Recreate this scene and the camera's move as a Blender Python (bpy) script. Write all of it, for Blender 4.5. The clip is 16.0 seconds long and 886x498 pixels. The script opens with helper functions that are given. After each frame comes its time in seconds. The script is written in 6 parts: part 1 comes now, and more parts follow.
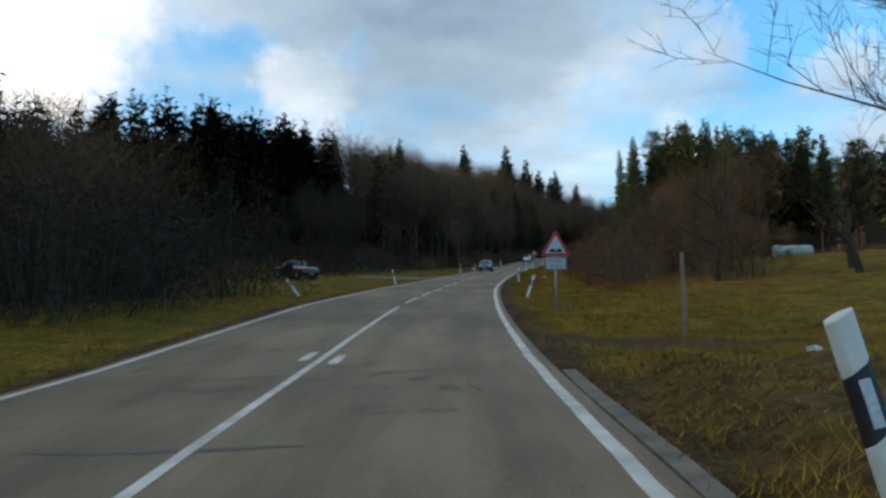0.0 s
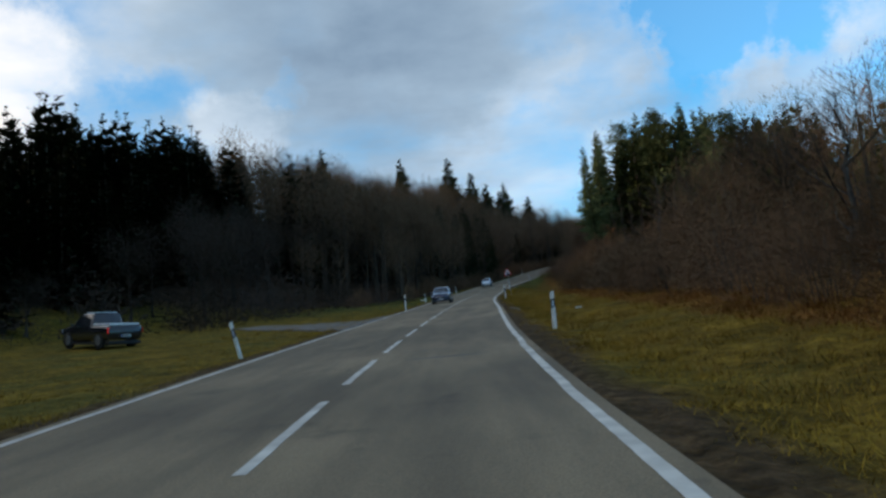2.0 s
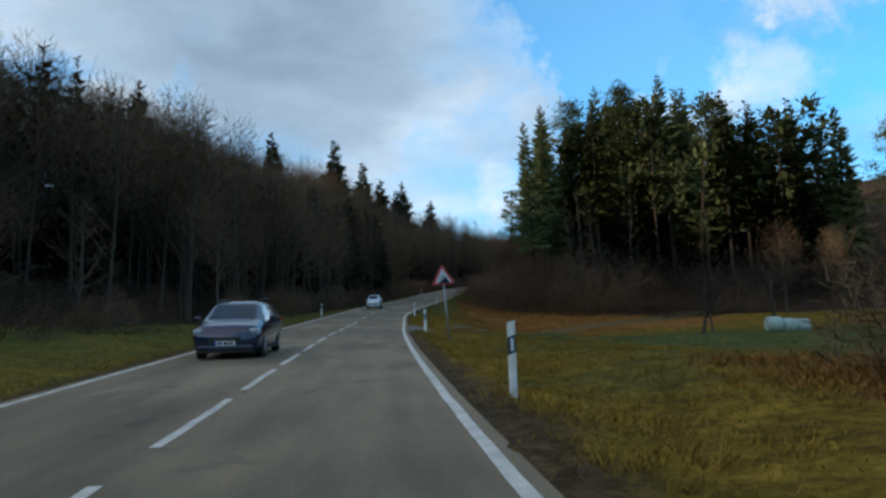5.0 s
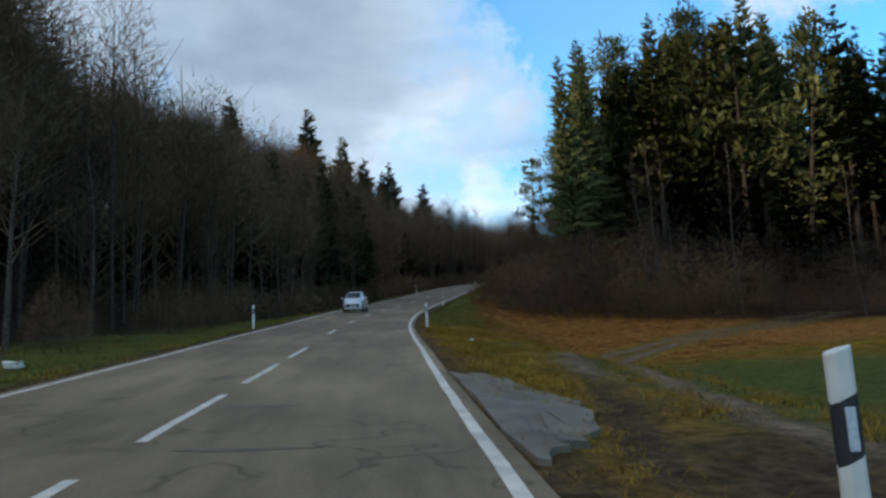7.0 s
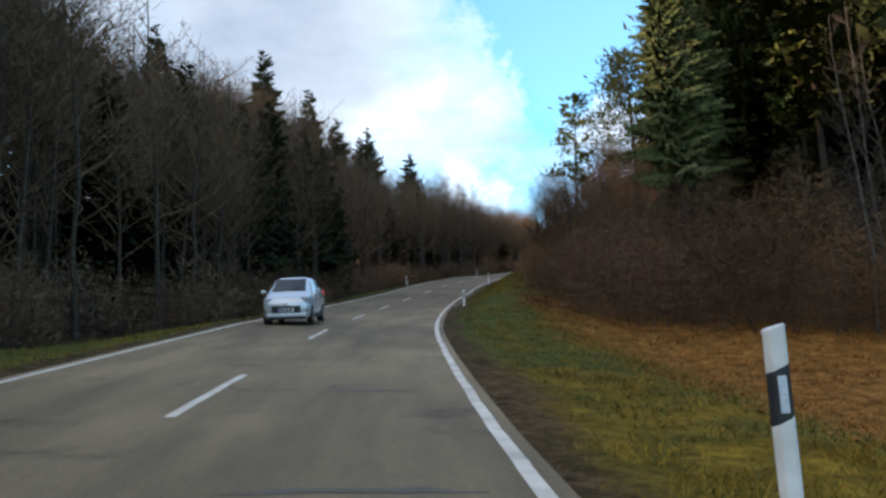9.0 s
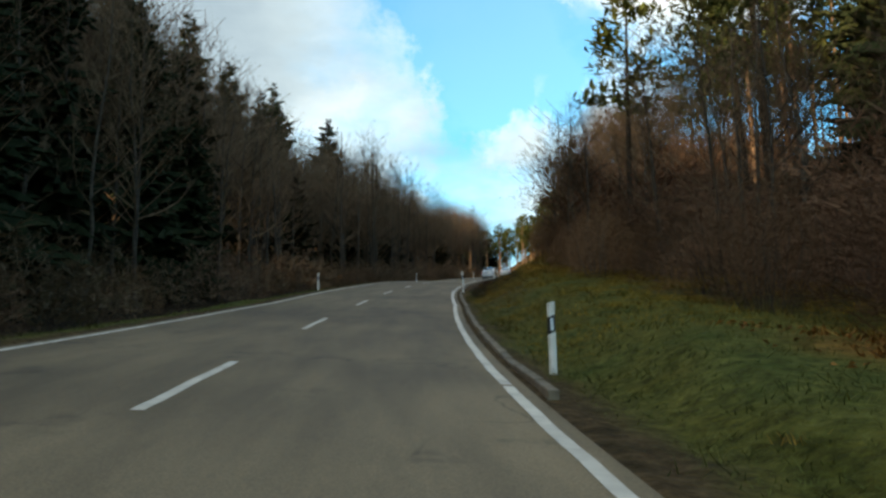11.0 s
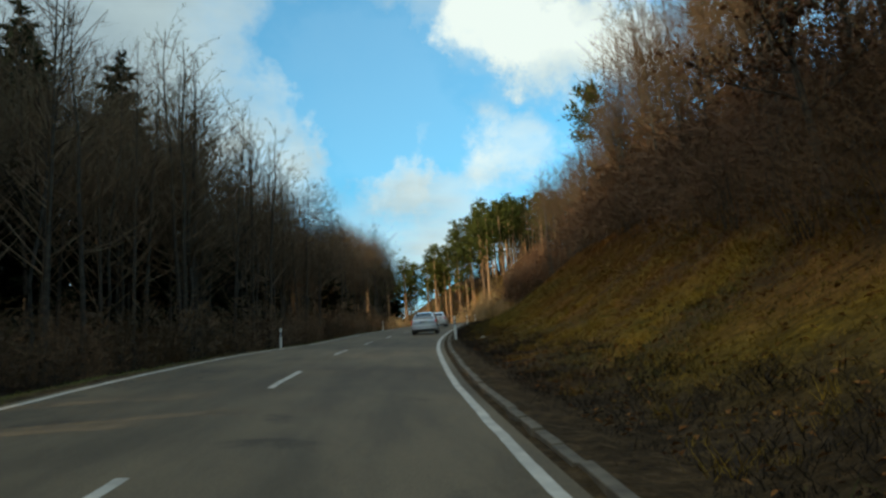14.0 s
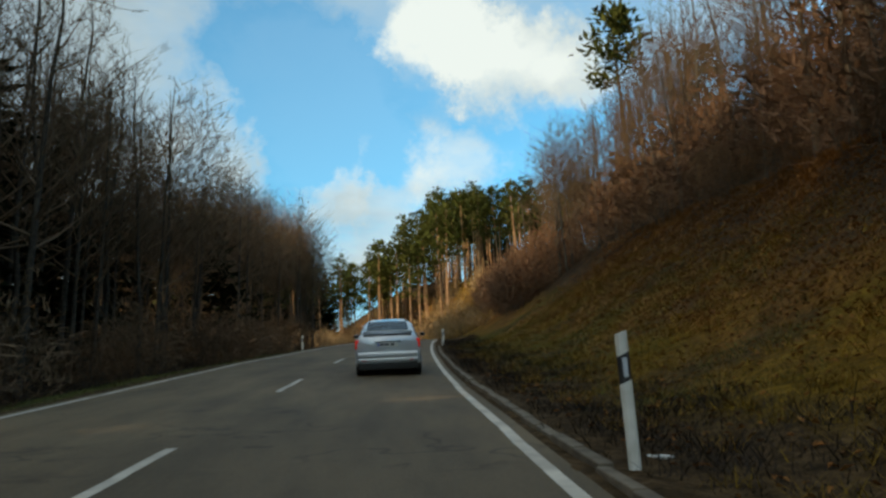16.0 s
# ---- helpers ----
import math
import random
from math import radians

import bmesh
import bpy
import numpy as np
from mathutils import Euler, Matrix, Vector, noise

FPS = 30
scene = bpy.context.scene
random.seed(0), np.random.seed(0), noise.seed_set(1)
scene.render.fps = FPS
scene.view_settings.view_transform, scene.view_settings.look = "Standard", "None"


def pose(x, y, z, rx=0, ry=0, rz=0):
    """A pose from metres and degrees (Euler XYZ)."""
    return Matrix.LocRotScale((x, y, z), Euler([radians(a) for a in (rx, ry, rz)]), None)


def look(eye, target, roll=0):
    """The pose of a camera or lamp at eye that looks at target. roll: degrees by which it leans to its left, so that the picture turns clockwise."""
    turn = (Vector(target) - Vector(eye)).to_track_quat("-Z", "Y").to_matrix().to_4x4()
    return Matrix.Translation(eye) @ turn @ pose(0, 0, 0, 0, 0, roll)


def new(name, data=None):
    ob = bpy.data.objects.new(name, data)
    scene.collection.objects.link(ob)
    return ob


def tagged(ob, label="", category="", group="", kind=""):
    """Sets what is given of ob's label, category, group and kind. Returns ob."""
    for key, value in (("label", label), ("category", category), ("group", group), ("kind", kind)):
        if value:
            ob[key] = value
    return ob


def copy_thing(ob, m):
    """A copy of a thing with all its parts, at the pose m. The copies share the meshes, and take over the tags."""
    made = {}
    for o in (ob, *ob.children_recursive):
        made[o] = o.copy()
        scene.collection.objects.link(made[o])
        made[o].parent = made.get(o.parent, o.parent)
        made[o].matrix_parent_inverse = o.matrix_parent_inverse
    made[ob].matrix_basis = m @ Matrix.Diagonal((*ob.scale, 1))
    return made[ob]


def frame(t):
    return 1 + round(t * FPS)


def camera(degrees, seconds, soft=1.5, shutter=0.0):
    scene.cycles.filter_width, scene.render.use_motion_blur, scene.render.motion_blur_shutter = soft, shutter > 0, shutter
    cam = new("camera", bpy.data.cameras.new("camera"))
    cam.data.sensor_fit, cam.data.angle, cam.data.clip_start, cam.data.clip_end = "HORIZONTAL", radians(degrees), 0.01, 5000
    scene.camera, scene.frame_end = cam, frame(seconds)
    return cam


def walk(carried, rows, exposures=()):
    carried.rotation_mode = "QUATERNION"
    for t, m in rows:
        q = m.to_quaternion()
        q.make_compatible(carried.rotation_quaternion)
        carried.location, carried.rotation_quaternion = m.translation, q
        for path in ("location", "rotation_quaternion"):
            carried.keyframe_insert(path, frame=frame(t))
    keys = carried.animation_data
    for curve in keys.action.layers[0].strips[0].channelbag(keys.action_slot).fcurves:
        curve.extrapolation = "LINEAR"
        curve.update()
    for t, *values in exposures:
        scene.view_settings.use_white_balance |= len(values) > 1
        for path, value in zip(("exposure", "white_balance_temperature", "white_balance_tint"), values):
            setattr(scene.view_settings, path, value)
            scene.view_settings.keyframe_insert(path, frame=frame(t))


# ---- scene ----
cam = camera(56.3, 16.0, soft=2.7)
PATH = [
    (0, (-0.133, 0.062, 1.438), (-0.126, 2.049, 1.667), -0.5),
    (0.5, (-0.112, 8.551, 2.048), (-0.073, 10.538, 2.279), -0.7),
    (1, (0.059, 17.102, 2.925), (0.117, 19.095, 3.073), -0.1),
    (1.5, (0.477, 25.618, 3.861), (0.575, 27.607, 4.051), -1.9),
    (2, (0.797, 34.128, 4.676), (0.944, 36.101, 4.972), -5.4),
    (2.5, (1.375, 42.968, 5.588), (1.604, 44.924, 5.934), -5.1),
    (3, (2.226, 51.54, 6.439), (2.48, 53.493, 6.789), -4.0),
    (3.5, (3.274, 60.313, 7.346), (3.58, 62.257, 7.7), -1.3),
    (4, (4.475, 69.122, 8.278), (4.828, 71.06, 8.627), -1.2),
    (6.3, (9.478, 107.075, 12.134), (9.958, 108.991, 12.446), -2.2),
    (6.5, (9.973, 110.254, 12.477), (10.455, 112.168, 12.795), -2.5),
    (7, (11.242, 118.952, 13.292), (11.698, 120.871, 13.624), -2.3),
    (7.5, (12.611, 127.469, 14.157), (13.087, 129.387, 14.468), -1.9),
    (8, (14.037, 135.999, 15.089), (14.484, 137.931, 15.352), -2.4),
    (8.5, (15.39, 144.968, 16.122), (15.86, 146.89, 16.412), -2.0),
    (9, (16.929, 153.853, 17.12), (17.437, 155.761, 17.441), -2.3),
    (9.5, (18.599, 162.754, 18.217), (19.141, 164.655, 18.522), -2.0),
    (9.7, (19.259, 166.28, 18.493), (19.817, 168.175, 18.807), -1.5),
    (11.8, (28.424, 201.537, 23.004), (29.215, 203.335, 23.38), -2.6),
    (12, (29.423, 204.438, 23.411), (30.228, 206.224, 23.815), -3.0),
    (12.5, (32.28, 212.085, 24.753), (33.11, 213.856, 25.169), -3.2),
    (13, (35.321, 220.124, 26.027), (36.186, 221.873, 26.464), -3.6),
    (13.5, (38.57, 228.033, 27.309), (39.478, 229.758, 27.756), -3.6),
    (14, (42.152, 236.248, 28.713), (43.102, 237.953, 29.149), -4.1),
    (14.5, (45.647, 244.124, 29.93), (46.621, 245.819, 30.354), -3.4),
    (15, (49.441, 251.987, 31.31), (50.44, 253.675, 31.698), -3.5),
    (15.5, (53.378, 259.606, 32.56), (54.407, 261.273, 32.961), -3.0),
    (16, (57.204, 266.908, 33.56), (58.281, 268.529, 34.021), -2.9),
]
EXPOSURES = ((0, 0.02, 7350, 15), (0.9, -0.2, 7000, 14), (1.5, -0.04, 7150, 14), (2.2, -0.3, 6800, 14), (3, -0.42, 6900, 14), (4, -0.2, 6900, 14), (6.5, 0.12, 7200, 17), (7.5, 0.32, 7500, 20), (8.3, 0.65, 7700, 22), (9.5, 0.75, 8000, 24), (11.8, 0.28, 8800, 4), (13, -0.02, 8400, 2), (14.4, 0.08, 8500, 7), (15, 0.2, 8700, 10), (15.5, 0.1, 8600, 9), (16, -0.04, 8600, 9))
walk(cam, [(t, look(e, g, r)) for t, e, g, r in PATH], EXPOSURES)

# sky settings: cloud drift, heaps and openings (heading, elevation, half-width, amount, whiteness), strengths
CLOUD_X, CLOUD_Y = 0.0, 0.0
BLOBS = ((-3, 23, 17, 0.15, 0.12), (8, 24, 10, 0.09, -0.25), (-14, 24, 9, 0.05, 0.9), (-25, 20.5, 7, 0.17, 1.0), (-10.5, 17.3, 4.2, 0.14, 0.9), (-14, 19.6, 3.6, -0.13, 0), (-7, 20.2, 2.4, -0.10, 0), (24.5, 23, 7.0, -0.22, 0), (21.5, 27, 6, -0.14, 0),
         (9, 13, 9, 0.08, 0.3), (16, 18.5, 4.5, 0.10, 0.1), (17.3, 13.2, 3.4, 0.12, 0.75), (12.2, 19.2, 3.0, 0.05, 0.6), (19.5, 18, 3.2, 0.06, 0.2), (25.0, 18.6, 2.2, 0.07, 0.6),
         (31, 19.6, 3.0, -0.12, 0), (34.5, 27.8, 5.0, 0.24, 0.9), (38.5, 25.8, 4.4, 0.20, 0.85), (43, 25, 4.0, 0.18, 0.8), (28.6, 21.4, 2.7, 0.12, 0.9), (26.7, 17.6, 3.0, 0.08, 0.7), (34.5, 18.8, 4.0, 0.15, 0.7), (30, 16, 6, 0.08, 0.5), (46, 19, 6, -0.1, 0))
SKY_GAIN, CLOUD_GAIN, WORLD, VEIL = (0.044, 0.268, 0.375), 0.92, 1.0, 0.16

# ---------------------------------------------------------------- the road's line
# stations along the centre line: metres and heading clockwise from +y; metres and grade in per cent
LINE = ((-200, -12), (-60, -4.0), (0, 0.0), (30, 3.5), (60, 6.2), (90, 7.1), (120, 8.4), (150, 9.7), (180, 13.1), (210, 18.9), (240, 23.5), (270, 27.0), (300, 30.5), (325, 32.8), (350, 34.0), (374, 32.0), (400, 22.0), (440, 12), (900, 8))
GRADES = ((-200, 8.4), (-10, 8.5), (5, 8.9), (20, 9.85), (35, 10.1), (65, 10.3), (95, 9.95), (110, 9.75), (125, 10.1), (140, 10.9), (170, 11.15), (185, 11.7), (200, 13.3), (215, 15.1), (230, 15.5), (245, 15.1), (260, 14.9), (275, 13.8),
          (290, 13.4), (310, 14.2), (330, 14.5), (360, 13), (400, 11), (430, 7), (460, -2), (900, -3))
STEP = 0.5
LS = np.arange(-200, 900, STEP)
_st, _gr = np.array(LINE), np.array(GRADES)
LH = np.radians(np.interp(LS + STEP / 2, _st[:, 0], _st[:, 1]))
LG = np.interp(LS + STEP / 2, _gr[:, 0], _gr[:, 1]) / 100
_k0 = int(round(200 / STEP))


def _run(step, start):
    c = np.concatenate([[0], np.cumsum(step)[:-1]])
    return c - c[_k0] + start


LX, LY, LZ = _run(np.sin(LH) * STEP, -2.18), _run(np.cos(LH) * STEP, -2.0), _run(LG * STEP, -0.07)


def sstep(x, a, b):
    t = np.clip((np.asarray(x, float) - a) / (b - a), 0, 1)
    return t * t * (3 - 2 * t)


# knots along the road, and at each: crossfall, level of the lane, offsets of the painted lines
KNOTS = (-20, 0, 15, 30, 45, 60, 80, 100, 125, 145, 165, 185, 205, 225, 240, 260, 275, 290, 310, 340)
FALL = (-0.036, -0.04, -0.036, 0.008, 0.005, -0.008, -0.023, -0.02, 0.01, 0.017, 0.038, 0.063, 0.056, 0.037, 0.048, 0.053, 0.036, 0.015, 0.029, 0.012)
LANE = (-0.038, -0.03, -0.016, -0.006, -0.024, -0.022, -0.021, -0.029, 0.008, -0.012, 0.002, 0.09, 0.066, -0.017, -0.042, -0.063, -0.04, -0.019, 0.003, 0.009)
RIGHT = (3.45, 3.36, 3.12, 3.016, 2.927, 2.952, 3.132, 3.058, 3.113, 3.267, 3.14, 3.193, 3.347, 3.6, 3.35, 3.276, 3.437, 3.685, 3.79, 3.64)
LEFT = (-3.797, -3.73, -3.464, -3.403, -3.438, -3.464, -3.462, -3.392, -3.462, -3.425, -3.214, -3.253, -3.317, -3.329, -3.353, -3.472, -3.562, -3.617, -3.611, -3.515)
MIDDLE = (0.02, 0.0, -0.07, -0.16, -0.066, -0.03, 0.027, 0.004, -0.131, -0.001, -0.12, -0.154, -0.11, -0.074, -0.124, -0.06, -0.006, 0.043, 0.035, 0.024)


def crossfall(s):
    """Rise of the road per metre to the left, fitted to the painted lines in the camera's view."""
    return np.interp(s, KNOTS, FALL)


def road_at(s, d, up=0.0):
    """World places at station s, d metres right of the centre line, up metres over the road."""
    s, d = np.asarray(s, float), np.asarray(d, float)
    h = np.interp(s, LS, LH)
    x = np.interp(s, LS, LX) + d * np.cos(h)
    y = np.interp(s, LS, LY) - d * np.sin(h)
    lane = np.interp(s, KNOTS, LANE)
    z = np.interp(s, LS, LZ) + lane - (np.clip(d, -4.2, 4.2) - 2.0) * crossfall(s) + up
    return np.stack(np.broadcast_arrays(x, y, z), -1)


def right_edge(s):
    """Offset of the painted line on the right, fitted to the camera's view; widest in the upper bend."""
    return np.interp(s, KNOTS, RIGHT)


def left_edge(s):
    return np.interp(s, KNOTS, LEFT)


def middle(s):
    return np.interp(s, KNOTS, MIDDLE)


def lumps(s, d, size, seed=0.0):
    """Cheap smooth noise for fields of points."""
    a, b = s / size, d / size
    return (np.sin(a * 1.7 + b * 0.6 + seed) * np.cos(b * 1.9 - a * 0.4 + seed * 2) + 0.5 * np.sin(a * 3.9 - b * 2.3 + seed * 3) * np.cos(b * 4.3 + a * 1.1)
            + 0.25 * np.sin(a * 8.3 + b * 5.1 + seed)) / 1.6


def bank_height(s):
    return np.interp(s, (0, 188, 212, 240, 256, 275, 300, 350, 400, 450), (0, 0, 1.0, 1.6, 4.6, 7.6, 9.0, 8.0, 3.5, 2))


def ground_rise(s, d):
    """Height of the ground over the road's surface line."""
    s, d = np.broadcast_arrays(np.asarray(s, float), np.asarray(d, float))
    a = np.abs(d)
    # verges fall away a little from the edge of the asphalt
    edge = np.where(d > 0, right_edge(s), -left_edge(s))
    verge = -0.025 - 0.14 * sstep(a, edge + 0.6, edge + 2.0) + 0.055 * lumps(s, d * 1.6, 0.55, 7.0) * sstep(a, edge + 0.05, edge + 0.25)
    # left: meadow, then the wooded hill
    start = np.interp(s, (-200, 0, 60, 120, 150, 400), (22, 22, 34, 22, 12, 12))
    steep = np.interp(s, (-200, 100, 200, 280, 340, 380, 900), (0.2, 0.22, 0.26, 0.30, 0.10, 0.02, 0.02))
    left = -0.5 * sstep(a, 4.5, 9) * sstep(s, 150, 200) + steep * np.clip(a - start, 0, 120) * sstep(a, start, start + 15) + 0.02 * np.clip(a - 5, 0, 30)
    # a ridge added, unseen behind the wood, to block the low sun
    left = left + 8.0 * sstep(a, 75, 125) * (1 - sstep(s, 165, 215))
    # right: meadow, bracken slope, then the cutting's bank
    hb = bank_height(s)
    right = hb * sstep(a, 4.3, 4.3 + np.maximum(hb, 0.5) / 0.42) + np.interp(s, (-50, 60, 90, 120, 140, 170, 205, 222, 250, 330, 420, 900), (0.07, 0.07, 0.05, 0.0, 0.01, 0.02, 0.0, -0.02, 0.10, 0.13, 0.10, 0.06)) * np.clip(a - 9, 0, 140)
    # the meadow lies lower than the road before the wood
    right = right - np.interp(s, (100, 120, 140, 165, 190, 203, 212), (0, 0.3, 1.2, 2.5, 2.0, 0.8, 0.0)) * sstep(a, 5.2, 14)
    right = right + 0.25 * sstep(a, 5, 8) * (1 - sstep(s, 100, 125)) * sstep(s, 20, 60)
    right = right + 0.42 * sstep(a, 3.9, 4.8) * (1 - sstep(s, 11, 15)) + 0.22 * sstep(a, 3.7, 4.3) * np.exp(-((s - 124.0) / 1.6) ** 2)
    out = verge + np.where(d < 0, left, right) + np.where(d > 0, 0.16, 0.0) * np.clip(s - 372, 0, 75) * sstep(a, 5, 16)
    rough = 0.05 * lumps(s, d, 1.3, 1.0) + 0.10 * lumps(s, d, 4.0, 2.0)
    rough = rough * (1 - (d < 0) * sstep(s, 66, 71) * (1 - sstep(s, 93, 97)) * (1 - sstep(a, 14, 18)))
    far = 0.5 * lumps(s, d, 17.0, 4.0)
    return out + rough * sstep(a, 4.0, 6.5) + far * sstep(a, 14, 40)


def ground_at(s, d, up=0.0):
    p = road_at(s, d)
    p[..., 2] += ground_rise(s, d) + up
    return p


def station(x, y):
    """Station and offset of a place on the plan."""
    i = int(np.argmin((LX - x) ** 2 + (LY - y) ** 2))
    h = LH[i]
    vx, vy = x - LX[i], y - LY[i]
    return float(LS[i] + vx * math.sin(h) + vy * math.cos(h)), float(vx * math.cos(h) - vy * math.sin(h))


def heading(s):
    return math.degrees(float(np.interp(s, LS, LH)))


# ---------------------------------------------------------------- sky, sun
SUN_FROM = Vector((-0.95, -0.17, 0.185)).normalized()
sun = new("sun", bpy.data.lights.new("sun", "SUN"))
sun.data.energy, sun.data.angle, sun.data.color = 5.0, radians(0.6), (1.0, 0.84, 0.62)
sun.matrix_world = look(Vector((0, 0, 0)), -SUN_FROM)

world = bpy.data.worlds.new("sky")
scene.world = world
world.use_nodes = True
wt = world.node_tree
wt.nodes.clear()


def wn(kind, **props):
    n = wt.nodes.new(kind)
    for k, v in props.items():
        n.inputs[k].default_value = v
    return n


def wmath(op, a, b=None, clamp=False):
    n = wt.nodes.new("ShaderNodeMath")
    n.operation, n.use_clamp = op, clamp
    for i, v in enumerate((a, b)):
        if v is None:
            continue
        if isinstance(v, (int, float)):
            n.inputs[i].default_value = v
        else:
            wt.links.new(v, n.inputs[i])
    return n.outputs[0]


sky = wt.nodes.new("ShaderNodeTexSky")
sky.sky_type, sky.sun_disc = "NISHITA", False
sky.sun_elevation, sky.sun_rotation = math.asin(SUN_FROM.z), math.atan2(SUN_FROM.x, SUN_FROM.y)
sky.air_density, sky.dust_density, sky.ozone_density = 1.0, 0.3, 2.0
coord = wt.nodes.new("ShaderNodeTexCoord")
sep = wt.nodes.new("ShaderNodeSeparateXYZ")
wt.links.new(coord.outputs["Generated"], sep.inputs[0])
# the cloud deck: the direction laid on a plane overhead
zc = wmath("MAXIMUM", wmath("ADD", sep.outputs[2], 0.12), 0.05)
comb = wt.nodes.new("ShaderNodeCombineXYZ")
wt.links.new(wmath("DIVIDE", sep.outputs[0], zc), comb.inputs[0])
wt.links.new(wmath("DIVIDE", sep.outputs[1], zc), comb.inputs[1])


def wnoise(scale, detail, rough, shift):
    mp = wt.nodes.new("ShaderNodeMapping")
    mp.inputs["Location"].default_value = shift
    wt.links.new(comb.outputs[0], mp.inputs["Vector"])
    n = wn("ShaderNodeTexNoise", Scale=scale, Detail=detail, Roughness=rough)
    wt.links.new(mp.outputs[0], n.inputs["Vector"])
    return n.outputs["Fac"]


big = wnoise(0.9, 6.0, 0.55, (CLOUD_X, CLOUD_Y, 0.0))
fine = wnoise(2.4, 8.0, 0.6, (3.1, 7.7, 0.0))
shape = wmath("ADD", wmath("ADD", wmath("MULTIPLY", big, 0.5), wmath("MULTIPLY", fine, 0.30)), 0.13)


# the outlines of the heaps are torn by noise
tear = wn("ShaderNodeTexNoise", Scale=7.0, Detail=9.0, Roughness=0.68)
wt.links.new(coord.outputs["Generated"], tear.inputs["Vector"])
off = wt.nodes.new("ShaderNodeVectorMath")
off.operation = "SUBTRACT"
off.inputs[1].default_value = (0.5, 0.5, 0.5)
wt.links.new(tear.outputs["Color"], off.inputs[0])
sca = wt.nodes.new("ShaderNodeVectorMath")
sca.operation = "SCALE"
sca.inputs["Scale"].default_value = 0.21
wt.links.new(off.outputs[0], sca.inputs[0])
bent = wt.nodes.new("ShaderNodeVectorMath")
wt.links.new(coord.outputs["Generated"], bent.inputs[0])
wt.links.new(sca.outputs[0], bent.inputs[1])


def blob(az, el, wide, amount):
    """A heap of cloud (or, with a negative amount, an opening) round one direction of the sky: heading, elevation, half-width in degrees."""
    a, e = radians(az), radians(el)
    v = (math.sin(a) * math.cos(e), math.cos(a) * math.cos(e), math.sin(e))
    n = wt.nodes.new("ShaderNodeVectorMath")
    n.operation = "DOT_PRODUCT"
    nv = wt.nodes.new("ShaderNodeVectorMath")
    nv.operation = "NORMALIZE"
    wt.links.new(bent.outputs[0], nv.inputs[0])
    wt.links.new(nv.outputs[0], n.inputs[0])
    n.inputs[1].default_value = v
    c = math.cos(radians(wide))
    m = wt.nodes.new("ShaderNodeMapRange")
    m.interpolation_type = "SMOOTHSTEP"
    m.inputs["From Min"].default_value, m.inputs["From Max"].default_value = c, 1.0
    m.inputs["To Min"].default_value, m.inputs["To Max"].default_value = 0.0, amount
    wt.links.new(n.outputs["Value"], m.inputs["Value"])
    return m.outputs[0]


white = 0.0
for az, el, wide, amount, pale in BLOBS:
    one = blob(az, el, wide, amount)
    shape = wmath("ADD", shape, one)
    if pale:
        white = wmath("ADD", wmath("MULTIPLY", one, pale), white)
ramp = wt.nodes.new("ShaderNodeMapRange")
ramp.interpolation_type = "SMOOTHSTEP"
ramp.inputs["From Min"].default_value, ramp.inputs["From Max"].default_value = 0.37, 0.74
wt.links.new(shape, ramp.inputs["Value"])
# thick cloud is grey underneath, thin edges are white
grey = wt.nodes.new("ShaderNodeValToRGB")
grey.color_ramp.elements[0].position, grey.color_ramp.elements[0].color = 0.44, (0.84, 1.05, 1.25, 1)
grey.color_ramp.elements[1].position, grey.color_ramp.elements[1].color = 0.78, (0.225, 0.36, 0.53, 1)
mid = grey.color_ramp.elements.new(0.60)
mid.color = (0.435, 0.63, 0.83, 1)
tone = wmath("ADD", wmath("MULTIPLY", wnoise(1.3, 7.0, 0.55, (9.0, 1.5, 0)), 0.55), wmath("MULTIPLY", shape, 0.5))
tone = wmath("SUBTRACT", tone, white)
wt.links.new(tone, grey.inputs[0])
veil = wmath("MULTIPLY", blob(30, 20, 22, 1.0), VEIL)
ramp_out = wmath("MAXIMUM", ramp.outputs[0], veil)
skyc = wt.nodes.new("ShaderNodeVectorMath")
skyc.operation = "MULTIPLY"
skyc.inputs[1].default_value = SKY_GAIN
wt.links.new(sky.outputs[0], skyc.inputs[0])
mixc = wt.nodes.new("ShaderNodeMix")
mixc.data_type = "RGBA"
wt.links.new(ramp_out, mixc.inputs["Factor"])
wt.links.new(skyc.outputs[0], mixc.inputs[6])
cg = wt.nodes.new("ShaderNodeVectorMath")
cg.operation = "SCALE"
cg.inputs["Scale"].default_value = CLOUD_GAIN
wt.links.new(grey.outputs[0], cg.inputs[0])
toward = wt.nodes.new("ShaderNodeVectorMath")
toward.operation = "DOT_PRODUCT"
wt.links.new(coord.outputs["Generated"], toward.inputs[0])
toward.inputs[1].default_value = SUN_FROM
near_sun = wt.nodes.new("ShaderNodeMapRange")
near_sun.interpolation_type = "SMOOTHSTEP"
near_sun.inputs["From Min"].default_value, near_sun.inputs["From Max"].default_value = 0.0, 1.0
wt.links.new(toward.outputs["Value"], near_sun.inputs["Value"])
glow = wt.nodes.new("ShaderNodeMix")
glow.data_type = "RGBA"
glow.inputs[6].default_value, glow.inputs[7].default_value = (1, 1, 1, 1), (4.2, 2.7, 1.6, 1)
wt.links.new(near_sun.outputs[0], glow.inputs["Factor"])
lit = wt.nodes.new("ShaderNodeVectorMath")
lit.operation = "MULTIPLY"
wt.links.new(cg.outputs[0], lit.inputs[0])
wt.links.new(glow.outputs[2], lit.inputs[1])
wt.links.new(lit.outputs[0], mixc.inputs[7])
bg = wn("ShaderNodeBackground", Strength=WORLD)
